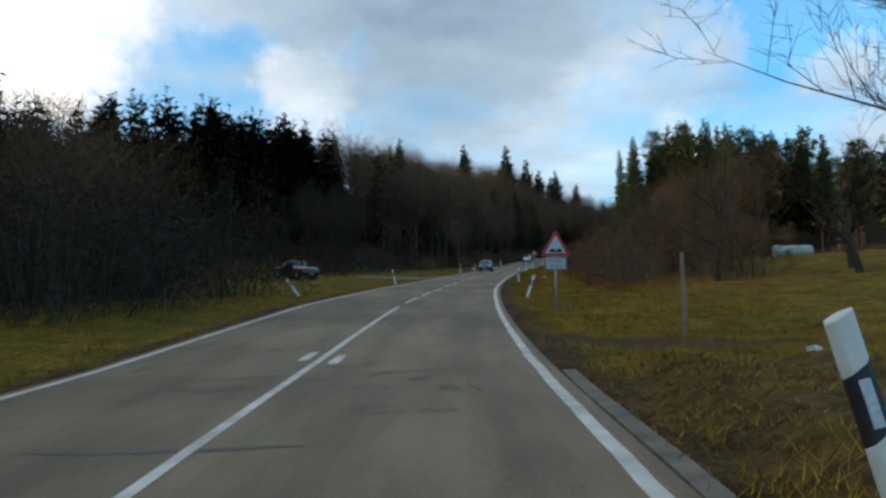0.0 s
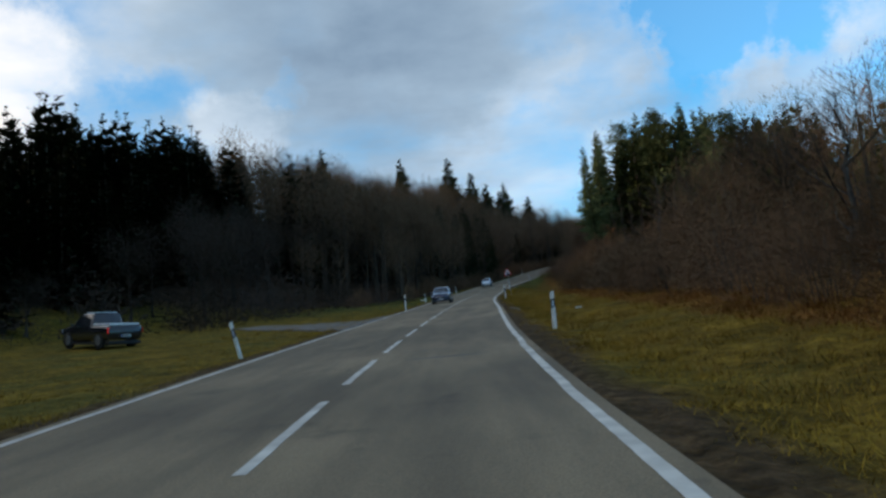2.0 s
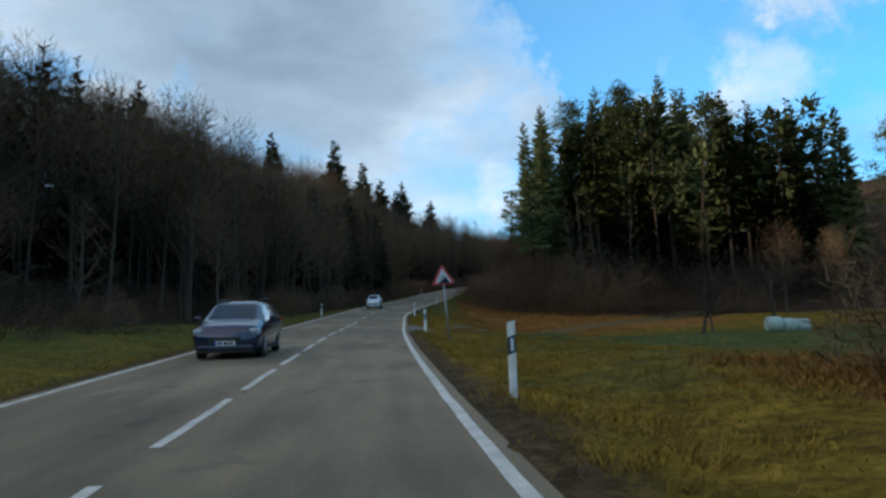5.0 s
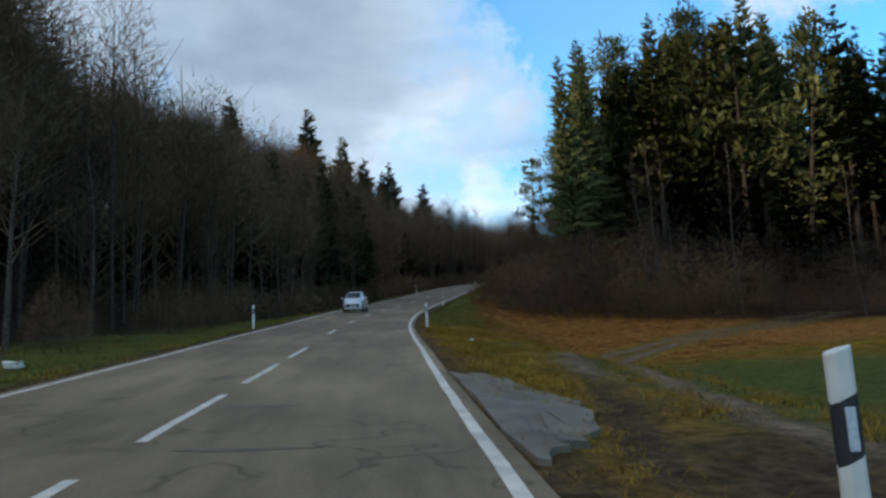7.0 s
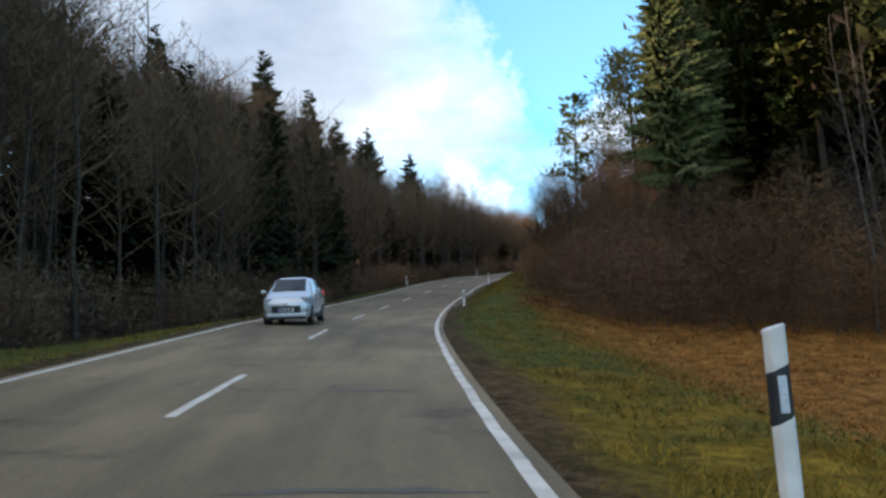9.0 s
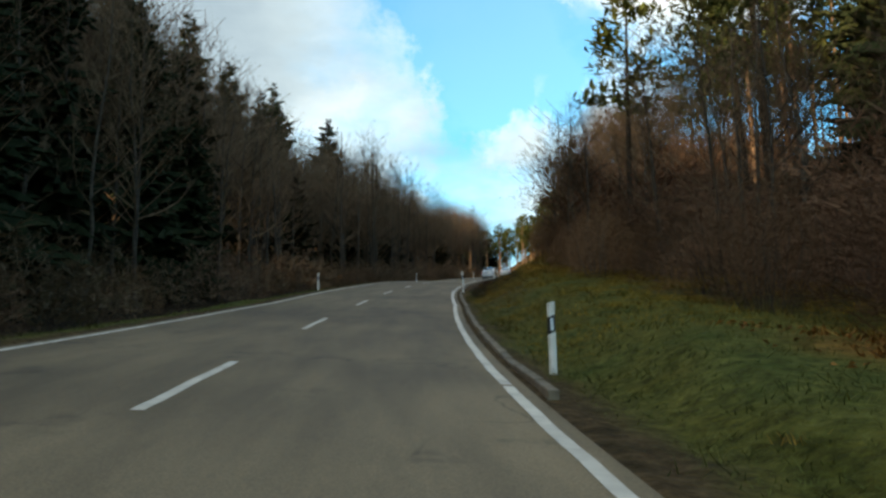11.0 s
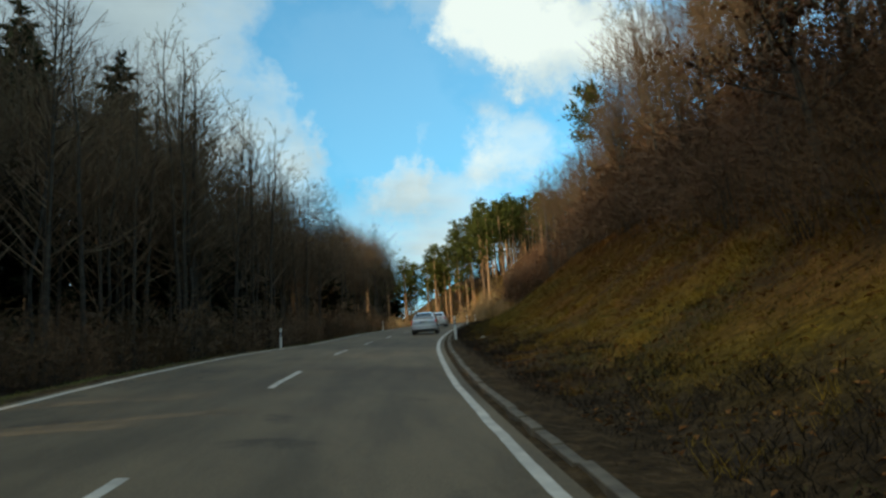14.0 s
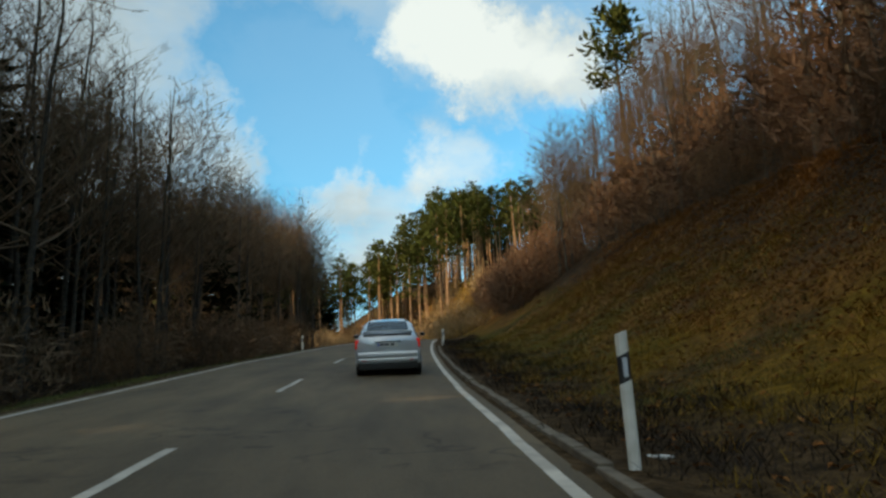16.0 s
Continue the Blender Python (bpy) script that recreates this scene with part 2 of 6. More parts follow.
wt.links.new(mixc.outputs[2], bg.inputs[0])
wo = wt.nodes.new("ShaderNodeOutputWorld")
wt.links.new(bg.outputs[0], wo.inputs[0])


# ---------------------------------------------------------------- materials
def mat(name, c1, c2=None, rough=0.8, metal=0.0, scale=3.0, detail=6.0, bump=0.0, bump_scale=40.0, rand=0.0, coat=0.0, spec=0.4, dist=0.01, random_src="object", c3=None):
    m = bpy.data.materials.new(name)
    m.use_nodes = True
    nt = m.node_tree
    b = nt.nodes["Principled BSDF"]
    b.inputs["Roughness"].default_value, b.inputs["Metallic"].default_value = rough, metal
    b.inputs["Coat Weight"].default_value = coat
    b.inputs["Specular IOR Level"].default_value = spec
    b.inputs["Base Color"].default_value = (*c1, 1)
    tc = nt.nodes.new("ShaderNodeTexCoord")
    if c2 is not None:
        n = nt.nodes.new("ShaderNodeTexNoise")
        n.inputs["Scale"].default_value, n.inputs["Detail"].default_value = scale, detail
        nt.links.new(tc.outputs["Object"], n.inputs["Vector"])
        r = nt.nodes.new("ShaderNodeValToRGB")
        r.color_ramp.elements[0].position, r.color_ramp.elements[1].position = 0.35, 0.68
        r.color_ramp.elements[0].color, r.color_ramp.elements[1].color = (*c1, 1), (*c2, 1)
        if c3 is not None:
            e = r.color_ramp.elements.new(0.85)
            e.color = (*c3, 1)
        nt.links.new(n.outputs["Fac"], r.inputs[0])
        col = r.outputs[0]
        if rand > 0:
            src = nt.nodes.new("ShaderNodeNewGeometry").outputs["Random Per Island"] if random_src == "island" else nt.nodes.new("ShaderNodeObjectInfo").outputs["Random"]
            hs = nt.nodes.new("ShaderNodeHueSaturation")
            mr = nt.nodes.new("ShaderNodeMapRange")
            mr.inputs["To Min"].default_value, mr.inputs["To Max"].default_value = 1 - rand, 1 + rand
            nt.links.new(src, mr.inputs["Value"])
            nt.links.new(mr.outputs[0], hs.inputs["Value"])
            nt.links.new(col, hs.inputs["Color"])
            col = hs.outputs[0]
        nt.links.new(col, b.inputs["Base Color"])
    if bump > 0:
        bn = nt.nodes.new("ShaderNodeTexNoise")
        bn.inputs["Scale"].default_value, bn.inputs["Detail"].default_value = bump_scale, 4.0
        nt.links.new(tc.outputs["Object"], bn.inputs["Vector"])
        bp = nt.nodes.new("ShaderNodeBump")
        bp.inputs["Strength"].default_value, bp.inputs["Distance"].default_value = bump, dist
        nt.links.new(bn.outputs["Fac"], bp.inputs["Height"])
        nt.links.new(bp.outputs[0], b.inputs["Normal"])
    return m


def asphalt_material():
    m = mat("asphalt", (0.13, 0.125, 0.115), rough=0.82, spec=0.35)
    nt = m.node_tree
    b = nt.nodes["Principled BSDF"]
    uv = nt.nodes.new("ShaderNodeUVMap")
    uv.uv_map = "lane"
    tc = nt.nodes.new("ShaderNodeTexCoord")

    def noise_at(scale, vec, detail=5.0, rough=0.6):
        n = nt.nodes.new("ShaderNodeTexNoise")
        n.inputs["Scale"].default_value, n.inputs["Detail"].default_value, n.inputs["Roughness"].default_value = scale, detail, rough
        nt.links.new(vec, n.inputs["Vector"])
        return n.outputs["Fac"]

    def rng(v, a, c, lo, hi):
        r = nt.nodes.new("ShaderNodeMapRange")
        r.interpolation_type = "SMOOTHSTEP"
        for k, q in (("From Min", a), ("From Max", c), ("To Min", lo), ("To Max", hi)):
            r.inputs[k].default_value = q
        nt.links.new(v, r.inputs["Value"])
        return r.outputs[0]

    def mul(a, c):
        n = nt.nodes.new("ShaderNodeMath")
        n.operation = "MULTIPLY"
        nt.links.new(a, n.inputs[0])
        nt.links.new(c, n.inputs[1])
        return n.outputs[0]

    stretch = nt.nodes.new("ShaderNodeMapping")
    stretch.inputs["Scale"].default_value = (1.0, 0.16, 1.0)
    nt.links.new(uv.outputs[0], stretch.inputs["Vector"])
    along = rng(noise_at(1.1, stretch.outputs[0]), 0.3, 0.7, 0.72, 1.20)
    stain = rng(noise_at(0.55, uv.outputs[0], 7.0, 0.65), 0.57, 0.70, 1.0, 0.55)
    patch = rng(noise_at(0.09, uv.outputs[0], 2.0), 0.42, 0.58, 0.82, 1.14)
    grain = rng(noise_at(55.0, tc.outputs["Object"], 3.0), 0.25, 0.75, 0.72, 1.28)
    # long cracks
    vor = nt.nodes.new("ShaderNodeTexVoronoi")
    vor.feature = "DISTANCE_TO_EDGE"
    vor.inputs["Scale"].default_value = 0.22
    wob = nt.nodes.new("ShaderNodeMix")
    wob.data_type = "VECTOR"
    wob.inputs["Factor"].default_value = 0.25
    wn_ = nt.nodes.new("ShaderNodeTexNoise")
    wn_.inputs["Scale"].default_value = 0.9
    nt.links.new(uv.outputs[0], wn_.inputs["Vector"])
    sc = nt.nodes.new("ShaderNodeVectorMath")
    sc.operation = "SCALE"
    sc.inputs["Scale"].default_value = 3.0
    nt.links.new(wn_.outputs["Color"], sc.inputs[0])
    ad = nt.nodes.new("ShaderNodeVectorMath")
    nt.links.new(uv.outputs[0], ad.inputs[0])
    nt.links.new(sc.outputs[0], ad.inputs[1])
    nt.links.new(ad.outputs[0], vor.inputs["Vector"])
    crack = rng(vor.outputs["Distance"], 0.003, 0.016, 0.62, 1.0)
    gate = rng(noise_at(0.12, uv.outputs[0], 2.0), 0.56, 0.62, 1.0, 0.0)
    ck = nt.nodes.new("ShaderNodeMath")
    ck.operation = "MAXIMUM"
    nt.links.new(crack, ck.inputs[0])
    nt.links.new(gate, ck.inputs[1])
    val = mul(mul(mul(along, stain), mul(patch, grain)), ck.outputs[0])
    col = nt.nodes.new("ShaderNodeVectorMath")
    col.operation = "SCALE"
    col.inputs[0].default_value = (0.192, 0.140, 0.080)
    # upper road darkened: the dimmer light of the cutting put into the colour
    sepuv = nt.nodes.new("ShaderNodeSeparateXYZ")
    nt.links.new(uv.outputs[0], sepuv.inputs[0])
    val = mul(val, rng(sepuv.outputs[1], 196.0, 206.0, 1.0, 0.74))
    nt.links.new(val, col.inputs["Scale"])
    nt.links.new(col.outputs[0], b.inputs["Base Color"])
    bp = nt.nodes.new("ShaderNodeBump")
    bp.inputs["Strength"].default_value, bp.inputs["Distance"].default_value = 0.5, 0.004
    nt.links.new(noise_at(90.0, tc.outputs["Object"], 3.0), bp.inputs["Height"])
    nt.links.new(bp.outputs[0], b.inputs["Normal"])
    return m


def ground_material():
    """Soil and short growth: the zones (green, dry, bracken, dirt, litter) come with the ground as attributes. The
    litter's colour also holds the shade under the trees.
    """
    m = mat("ground", (0.08, 0.08, 0.03), rough=0.95, spec=0.05)
    nt = m.node_tree
    b = nt.nodes["Principled BSDF"]
    tc = nt.nodes.new("ShaderNodeTexCoord")

    def two(ca, cb, scale):
        n = nt.nodes.new("ShaderNodeTexNoise")
        n.inputs["Scale"].default_value, n.inputs["Detail"].default_value, n.inputs["Roughness"].default_value = scale, 9.0, 0.68
        nt.links.new(tc.outputs["Object"], n.inputs["Vector"])
        r = nt.nodes.new("ShaderNodeValToRGB")
        r.color_ramp.elements[0].position, r.color_ramp.elements[1].position = 0.36, 0.64
        r.color_ramp.elements[0].color, r.color_ramp.elements[1].color = (*ca, 1), (*cb, 1)
        nt.links.new(n.outputs["Fac"], r.inputs[0])
        return r.outputs[0]

    col = two((0.074, 0.046, 0.006), (0.225, 0.134, 0.017), 0.9)
    for name, ca, cb, sc in (("green", (0.036, 0.050, 0.012), (0.080, 0.088, 0.024), 1.3), ("bracken", (0.11, 0.046, 0.012), (0.28, 0.126, 0.035), 1.6),
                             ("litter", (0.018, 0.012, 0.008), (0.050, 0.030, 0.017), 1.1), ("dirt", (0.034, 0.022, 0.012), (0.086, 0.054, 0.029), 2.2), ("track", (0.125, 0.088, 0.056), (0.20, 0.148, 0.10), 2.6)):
        at = nt.nodes.new("ShaderNodeAttribute")
        at.attribute_name = name
        mx = nt.nodes.new("ShaderNodeMix")
        mx.data_type = "RGBA"
        nt.links.new(at.outputs["Fac"], mx.inputs["Factor"])
        nt.links.new(col, mx.inputs[6])
        nt.links.new(two(ca, cb, sc), mx.inputs[7])
        col = mx.outputs[2]
    # matted tufts: a finer mottling over all zones
    fn = nt.nodes.new("ShaderNodeTexNoise")
    fn.inputs["Scale"].default_value, fn.inputs["Detail"].default_value, fn.inputs["Roughness"].default_value = 5.0, 8.0, 0.75
    nt.links.new(tc.outputs["Object"], fn.inputs["Vector"])
    fr_ = nt.nodes.new("ShaderNodeMapRange")
    for k, q in (("From Min", 0.33), ("From Max", 0.67), ("To Min", 0.36), ("To Max", 1.65)):
        fr_.inputs[k].default_value = q
    nt.links.new(fn.outputs["Fac"], fr_.inputs["Value"])
    fs = nt.nodes.new("ShaderNodeVectorMath")
    fs.operation = "SCALE"
    nt.links.new(col, fs.inputs[0])
    nt.links.new(fr_.outputs[0], fs.inputs["Scale"])
    nt.links.new(fs.outputs[0], b.inputs["Base Color"])
    bn = nt.nodes.new("ShaderNodeTexNoise")
    bn.inputs["Scale"].default_value, bn.inputs["Detail"].default_value = 7.0, 8.0
    nt.links.new(tc.outputs["Object"], bn.inputs["Vector"])
    bp = nt.nodes.new("ShaderNodeBump")
    bp.inputs["Strength"].default_value, bp.inputs["Distance"].default_value = 1.0, 0.08
    nt.links.new(bn.outputs["Fac"], bp.inputs["Height"])
    nt.links.new(bp.outputs[0], b.inputs["Normal"])
    return m


def matt(*args, **kw):
    """Bark, twigs, needles and grass: no shine to speak of."""
    return mat(*args, **{"spec": 0.06, **kw})


ASPHALT, GROUND = asphalt_material(), ground_material()
PAINT = mat("road_paint", (0.66, 0.61, 0.52), (0.42, 0.38, 0.32), 0.7, scale=2.2, bump=0.3, bump_scale=120, dist=0.002)
CONCRETE = mat("kerb_concrete", (0.20, 0.165, 0.12), (0.10, 0.080, 0.058), 0.9, scale=3, bump=0.5, bump_scale=60, rand=0.2)
APRON = mat("worn_asphalt", (0.165, 0.142, 0.110), (0.10, 0.085, 0.066), 0.9, scale=1.6, bump=0.6, bump_scale=40)
BARK = matt("bark", (0.042, 0.035, 0.029), (0.095, 0.079, 0.065), 0.95, scale=6, bump=0.8, bump_scale=22, dist=0.03, rand=0.25)
BIRCH = matt("pale_bark", (0.075, 0.066, 0.058), (0.030, 0.026, 0.023), 0.9, scale=3, bump=0.5, bump_scale=25, rand=0.2)
# pine bark kept dark: the shade on the trunks is in the colour
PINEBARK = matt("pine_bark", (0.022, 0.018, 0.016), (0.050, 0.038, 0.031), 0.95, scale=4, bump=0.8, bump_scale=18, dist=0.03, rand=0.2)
# the gloom in the depth of the woods is put into this twig colour
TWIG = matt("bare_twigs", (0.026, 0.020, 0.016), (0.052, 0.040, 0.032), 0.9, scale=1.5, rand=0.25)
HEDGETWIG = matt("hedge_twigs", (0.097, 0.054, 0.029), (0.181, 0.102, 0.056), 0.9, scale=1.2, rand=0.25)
RUSTTWIG = matt("reddish_twigs", (0.077, 0.043, 0.028), (0.147, 0.082, 0.051), 0.9, scale=1.5, rand=0.25)
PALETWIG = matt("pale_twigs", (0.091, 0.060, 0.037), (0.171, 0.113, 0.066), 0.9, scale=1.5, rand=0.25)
# lighter copy of the twigs: the brighter exposure farther up, put into the colour
BROWNTWIG = matt("brown_twigs", (0.084, 0.055, 0.036), (0.154, 0.103, 0.066), 0.9, scale=1.5, rand=0.25)
# tan twigs, lightened so that the colour carries the sun on the slope
SUNLITTWIG = matt("sunlit_tan_brush", (0.30, 0.195, 0.105), (0.50, 0.345, 0.19), 0.9, scale=1.5, rand=0.25)
# needles in two tones: deep shade and brighter light, both put into the colour
SHADENEEDLE = matt("shaded_spruce_needles", (0.010, 0.016, 0.008), (0.028, 0.037, 0.017), 0.9, scale=2.0, rand=0.3)
LITNEEDLE = matt("lit_conifer_needles", (0.035, 0.047, 0.020), (0.090, 0.100, 0.043), 0.9, scale=2.0, rand=0.3)
PINENEEDLE = matt("pine_needles", (0.055, 0.070, 0.020), (0.120, 0.125, 0.040), 0.85, scale=1.6, rand=0.3)
DEADLEAF = matt("dead_oak_leaves", (0.075, 0.032, 0.018), (0.150, 0.068, 0.034), 0.85, scale=3.0, rand=0.3, random_src="island")
GRASSY = matt("verge_grass", (0.162, 0.102, 0.013), (0.360, 0.211, 0.030), 0.85, scale=0.5, rand=0.28, random_src="island")
GREENGRASS = matt("green_grass", (0.065, 0.076, 0.020), (0.140, 0.141, 0.044), 0.85, scale=0.6, rand=0.35, random_src="island")
DRYGRASS = matt("dry_grass", (0.186, 0.106, 0.022), (0.348, 0.201, 0.046), 0.9, scale=0.7, rand=0.35, random_src="island")
BRACKEN = matt("bracken", (0.162, 0.067, 0.017), (0.383, 0.181, 0.053), 0.9, scale=0.8, rand=0.4, random_src="island")
LEAFLITTER = matt("fallen_leaves", (0.139, 0.054, 0.017), (0.336, 0.147, 0.046), 0.85, scale=0.9, rand=0.45, random_src="island")
WHITEPOST = mat("white_plastic", (0.72, 0.72, 0.69), (0.55, 0.55, 0.51), 0.55, scale=5, bump=0.1, bump_scale=30)
BLACK = mat("black_plastic", (0.012, 0.013, 0.016), (0.03, 0.03, 0.035), 0.5, scale=6)
REFLECTOR = mat("reflector", (0.55, 0.60, 0.66), (0.40, 0.46, 0.55), 0.2, scale=60, spec=0.8)
REDFOIL = mat("red_foil", (0.42, 0.020, 0.028), (0.33, 0.018, 0.024), 0.45, scale=4, rand=0.0)
WHITEFOIL = mat("white_foil", (0.40, 0.46, 0.50), (0.34, 0.39, 0.43), 0.45, scale=4)
NAVY = mat("black_foil", (0.008, 0.012, 0.03), (0.012, 0.017, 0.04), 0.5, scale=5, spec=0.12)
GALV = mat("galvanised_steel", (0.30, 0.31, 0.31), (0.20, 0.21, 0.215), 0.5, metal=0.7, scale=8)
WOODPOST = mat("weathered_wood", (0.16, 0.13, 0.10), (0.26, 0.22, 0.17), 0.9, scale=5, bump=0.5, bump_scale=30)


# ---------------------------------------------------------------- building helpers
def mesh_of(name, verts, faces, material, smooth=False):
    me = bpy.data.meshes.new(name)
    me.from_pydata(verts if isinstance(verts, list) else verts.tolist(), [], faces if isinstance(faces, list) else faces.tolist())
    me.materials.append(material)
    if smooth:
        me.polygons.foreach_set("use_smooth", [True] * len(me.polygons))
    me.update()
    return me


def part(name, bm, material, parent, label="", smooth=False):
    """Links a bmesh as one mesh object under a thing or a part."""
    me = bpy.data.meshes.new(name)
    bm.to_mesh(me)
    bm.free()
    me.materials.append(material)
    if smooth:
        me.polygons.foreach_set("use_smooth", [True] * len(me.polygons))
    ob = new(name, me)
    ob.parent = parent
    return tagged(ob, label) if label else ob


def meshpart(name, me, parent, label=""):
    ob = new(name, me)
    ob.parent = parent
    return tagged(ob, label) if label else ob


def thing(name, label, category, group="", kind=""):
    return tagged(new(name), label, category, group, kind)


def box(size, at=(0, 0, 0), bevel=0.0, turn=None):
    bm = bmesh.new()
    bmesh.ops.create_cube(bm, size=1.0)
    bmesh.ops.scale(bm, vec=size, verts=bm.verts)
    if bevel > 0:
        bmesh.ops.bevel(bm, geom=list(bm.edges), offset=bevel, segments=2, affect="EDGES", profile=0.6)
    if turn is not None:
        bmesh.ops.transform(bm, matrix=turn, verts=bm.verts)
    bmesh.ops.translate(bm, vec=at, verts=bm.verts)
    return bm


def tube(r1, r2, length, sides=12, matrix=None, caps=True):
    bm = bmesh.new()
    bmesh.ops.create_cone(bm, cap_ends=caps, segments=sides, radius1=r1, radius2=r2, depth=length)
    if matrix is not None:
        bmesh.ops.transform(bm, matrix=matrix, verts=bm.verts)
    return bm


def prism(outline, depth, matrix=None, bevel=0.0):
    """A flat outline in x, z given a depth along y, from 0 to depth."""
    bm = bmesh.new()
    vs = [bm.verts.new((x, 0, z)) for x, z in outline]
    f = bm.faces.new(vs)
    ex = bmesh.ops.extrude_face_region(bm, geom=[f])
    bmesh.ops.translate(bm, vec=(0, depth, 0), verts=[v for v in ex["geom"] if isinstance(v, bmesh.types.BMVert)])
    bmesh.ops.recalc_face_normals(bm, faces=bm.faces)
    if bevel > 0:
        bmesh.ops.bevel(bm, geom=list(bm.edges), offset=bevel, segments=1, affect="EDGES")
    if matrix is not None:
        bmesh.ops.transform(bm, matrix=matrix, verts=bm.verts)
    return bm


def ring_prism(outer, inner, depth):
    """A frame between two outlines with as many corners."""
    bm = bmesh.new()
    n = len(outer)
    rows = [[bm.verts.new((x, y, z)) for x, z in o] for o, y in ((outer, 0), (inner, 0), (inner, depth), (outer, depth))]
    for k in range(4):
        a, b = rows[k], rows[(k + 1) % 4]
        for i in range(n):
            j = (i + 1) % n
            bm.faces.new((a[i], a[j], b[j], b[i]))
    bmesh.ops.recalc_face_normals(bm, faces=bm.faces)
    return bm


class Shape:
    """Collects tubes, spikes and leaves as plain lists."""

    def __init__(self, thin=False):
        self.v, self.f, self.thin = [], [], thin

    def limb(self, p0, p1, r0, r1, sides=5):
        d = (p1 - p0).normalized()
        u = d.orthogonal().normalized()
        w = d.cross(u)
        b = len(self.v)
        for p, r in ((p0, r0), (p1, r1)):
            for k in range(sides):
                a = 2 * math.pi * k / sides
                self.v.append(tuple(p + (u * math.cos(a) + w * math.sin(a)) * r))
        for k in range(sides):
            j = (k + 1) % sides
            self.f.append((b + k, b + j, b + sides + j, b + sides + k))

    def pipe(self, pts, radii, sides=6):
        """One unbroken tapered tube through the points."""
        b = len(self.v)
        for k, p in enumerate(pts):
            d = (pts[min(k + 1, len(pts) - 1)] - pts[max(k - 1, 0)]).normalized()
            u = Vector((1, 0, 0)) if abs(d.x) < 0.9 else Vector((0, 1, 0))
            u = (u - d * u.dot(d)).normalized()
            w = d.cross(u)
            for i in range(sides):
                a = 2 * math.pi * i / sides
                self.v.append(tuple(p + (u * math.cos(a) + w * math.sin(a)) * radii[k]))
        for k in range(len(pts) - 1):
            for i in range(sides):
                j = (i + 1) % sides
                self.f.append((b + k * sides + i, b + k * sides + j, b + (k + 1) * sides + j, b + (k + 1) * sides + i))

    def spike(self, p0, p1, r):
        d = p1 - p0
        if d.length < 1e-6:
            return
        d.normalize()
        u = d.orthogonal().normalized()
        w = d.cross(u)
        b = len(self.v)
        if self.thin or r < 0.007:
            u = u * math.cos(b * 1.7) + w * math.sin(b * 1.7)
            self.v += [tuple(p0 + u * r), tuple(p0 - u * r), tuple(p1)]
            self.f.append((b, b + 1, b + 2))
            return
        for k in range(3):
            a = 2.0944 * k
            self.v.append(tuple(p0 + (u * math.cos(a) + w * math.sin(a)) * r))
        self.v.append(tuple(p1))
        self.f += [(b, b + 1, b + 3), (b + 1, b + 2, b + 3), (b + 2, b, b + 3)]

    def spray(self, p0, p1, side, wide, sag):
        """A needle spray: a ridged, drooping blade of four faces."""
        m = p0.lerp(p1, 0.45)
        up = Vector((0, 0, sag))
        b = len(self.v)
        if self.thin:
            self.v += [tuple(p0), tuple(m + side * wide - up), tuple(m - side * wide - up), tuple(p1 - up * 0.6)]
            self.f += [(b, b + 1, b + 2), (b + 1, b + 3, b + 2)]
            return
        self.v += [tuple(p0), tuple(m + side * wide - up), tuple(m + Vector((0, 0, wide * 0.3))), tuple(m - side * wide - up), tuple(p1 - up * 0.6)]
        self.f += [(b, b + 1, b + 2), (b, b + 2, b + 3), (b + 1, b + 4, b + 2), (b + 2, b + 4, b + 3)]

    def mesh(self, name, material):
        return mesh_of(name, self.v, self.f, material)


# ---------------------------------------------------------------- the ground, one sheet
ss = np.concatenate([[-1500, -700, -350], np.arange(-190, -20, 8.0), np.arange(-20, 345, 0.8), np.arange(345, 480, 4.0), [500, 560, 640, 760, 890]])
near_d = np.concatenate([[2.6], np.arange(3.0, 4.3, 0.1), [4.45, 4.6, 4.8, 5.0, 5.25, 5.5, 6.0, 6.6]])
dl = -np.concatenate([near_d, np.arange(7.3, 20, 0.9), np.arange(20, 60, 2.5), np.arange(60, 190, 10.0), [230, 300, 420, 700, 1500]])[::-1]
dr = np.concatenate([near_d, np.arange(7.3, 20, 0.42), np.arange(20, 60, 2.0), np.arange(60, 190, 10.0), [220, 270, 330, 390]])
dd_ = np.concatenate([dl, [0.0], dr])
SG, DG = np.meshgrid(ss, dd_, indexing="ij")
DG = np.where(SG > 330, np.maximum(DG, -330 + 0.01 * DG), DG)
far_back = np.clip(SG, -190, 890)
gp = ground_at(far_back, DG)
over = SG - far_back
hb_ = np.interp(far_back, LS, LH)
gp[..., 0] += over * np.sin(hb_)
gp[..., 1] += over * np.cos(hb_)
gp[..., 2] += over * 0.05
gp[..., 2] -= 0.12 * ((DG > left_edge(far_back) - 0.14) & (DG < right_edge(far_back) + 0.12 + 0.33 * (far_back < 12.8)))
ns, nd = SG.shape
idx = np.arange(ns * nd).reshape(ns, nd)
quads = np.stack([idx[:-1, :-1], idx[:-1, 1:], idx[1:, 1:], idx[1:, :-1]], -1).reshape(-1, 4)
gme = mesh_of("ground", gp.reshape(-1, 3), quads, GROUND, smooth=True)


def track_mask(s, d):
    """Wheel ruts of the field track that leaves the apron on the right, and bare soil by the road."""
    s, d = np.asarray(s, float), np.asarray(d, float)
    off = track_off(s, d)
    rut = np.exp(-((off - 0.85) / 0.40) ** 2) * 1.1 + 0.15 * np.exp(-(off / 0.8) ** 2)
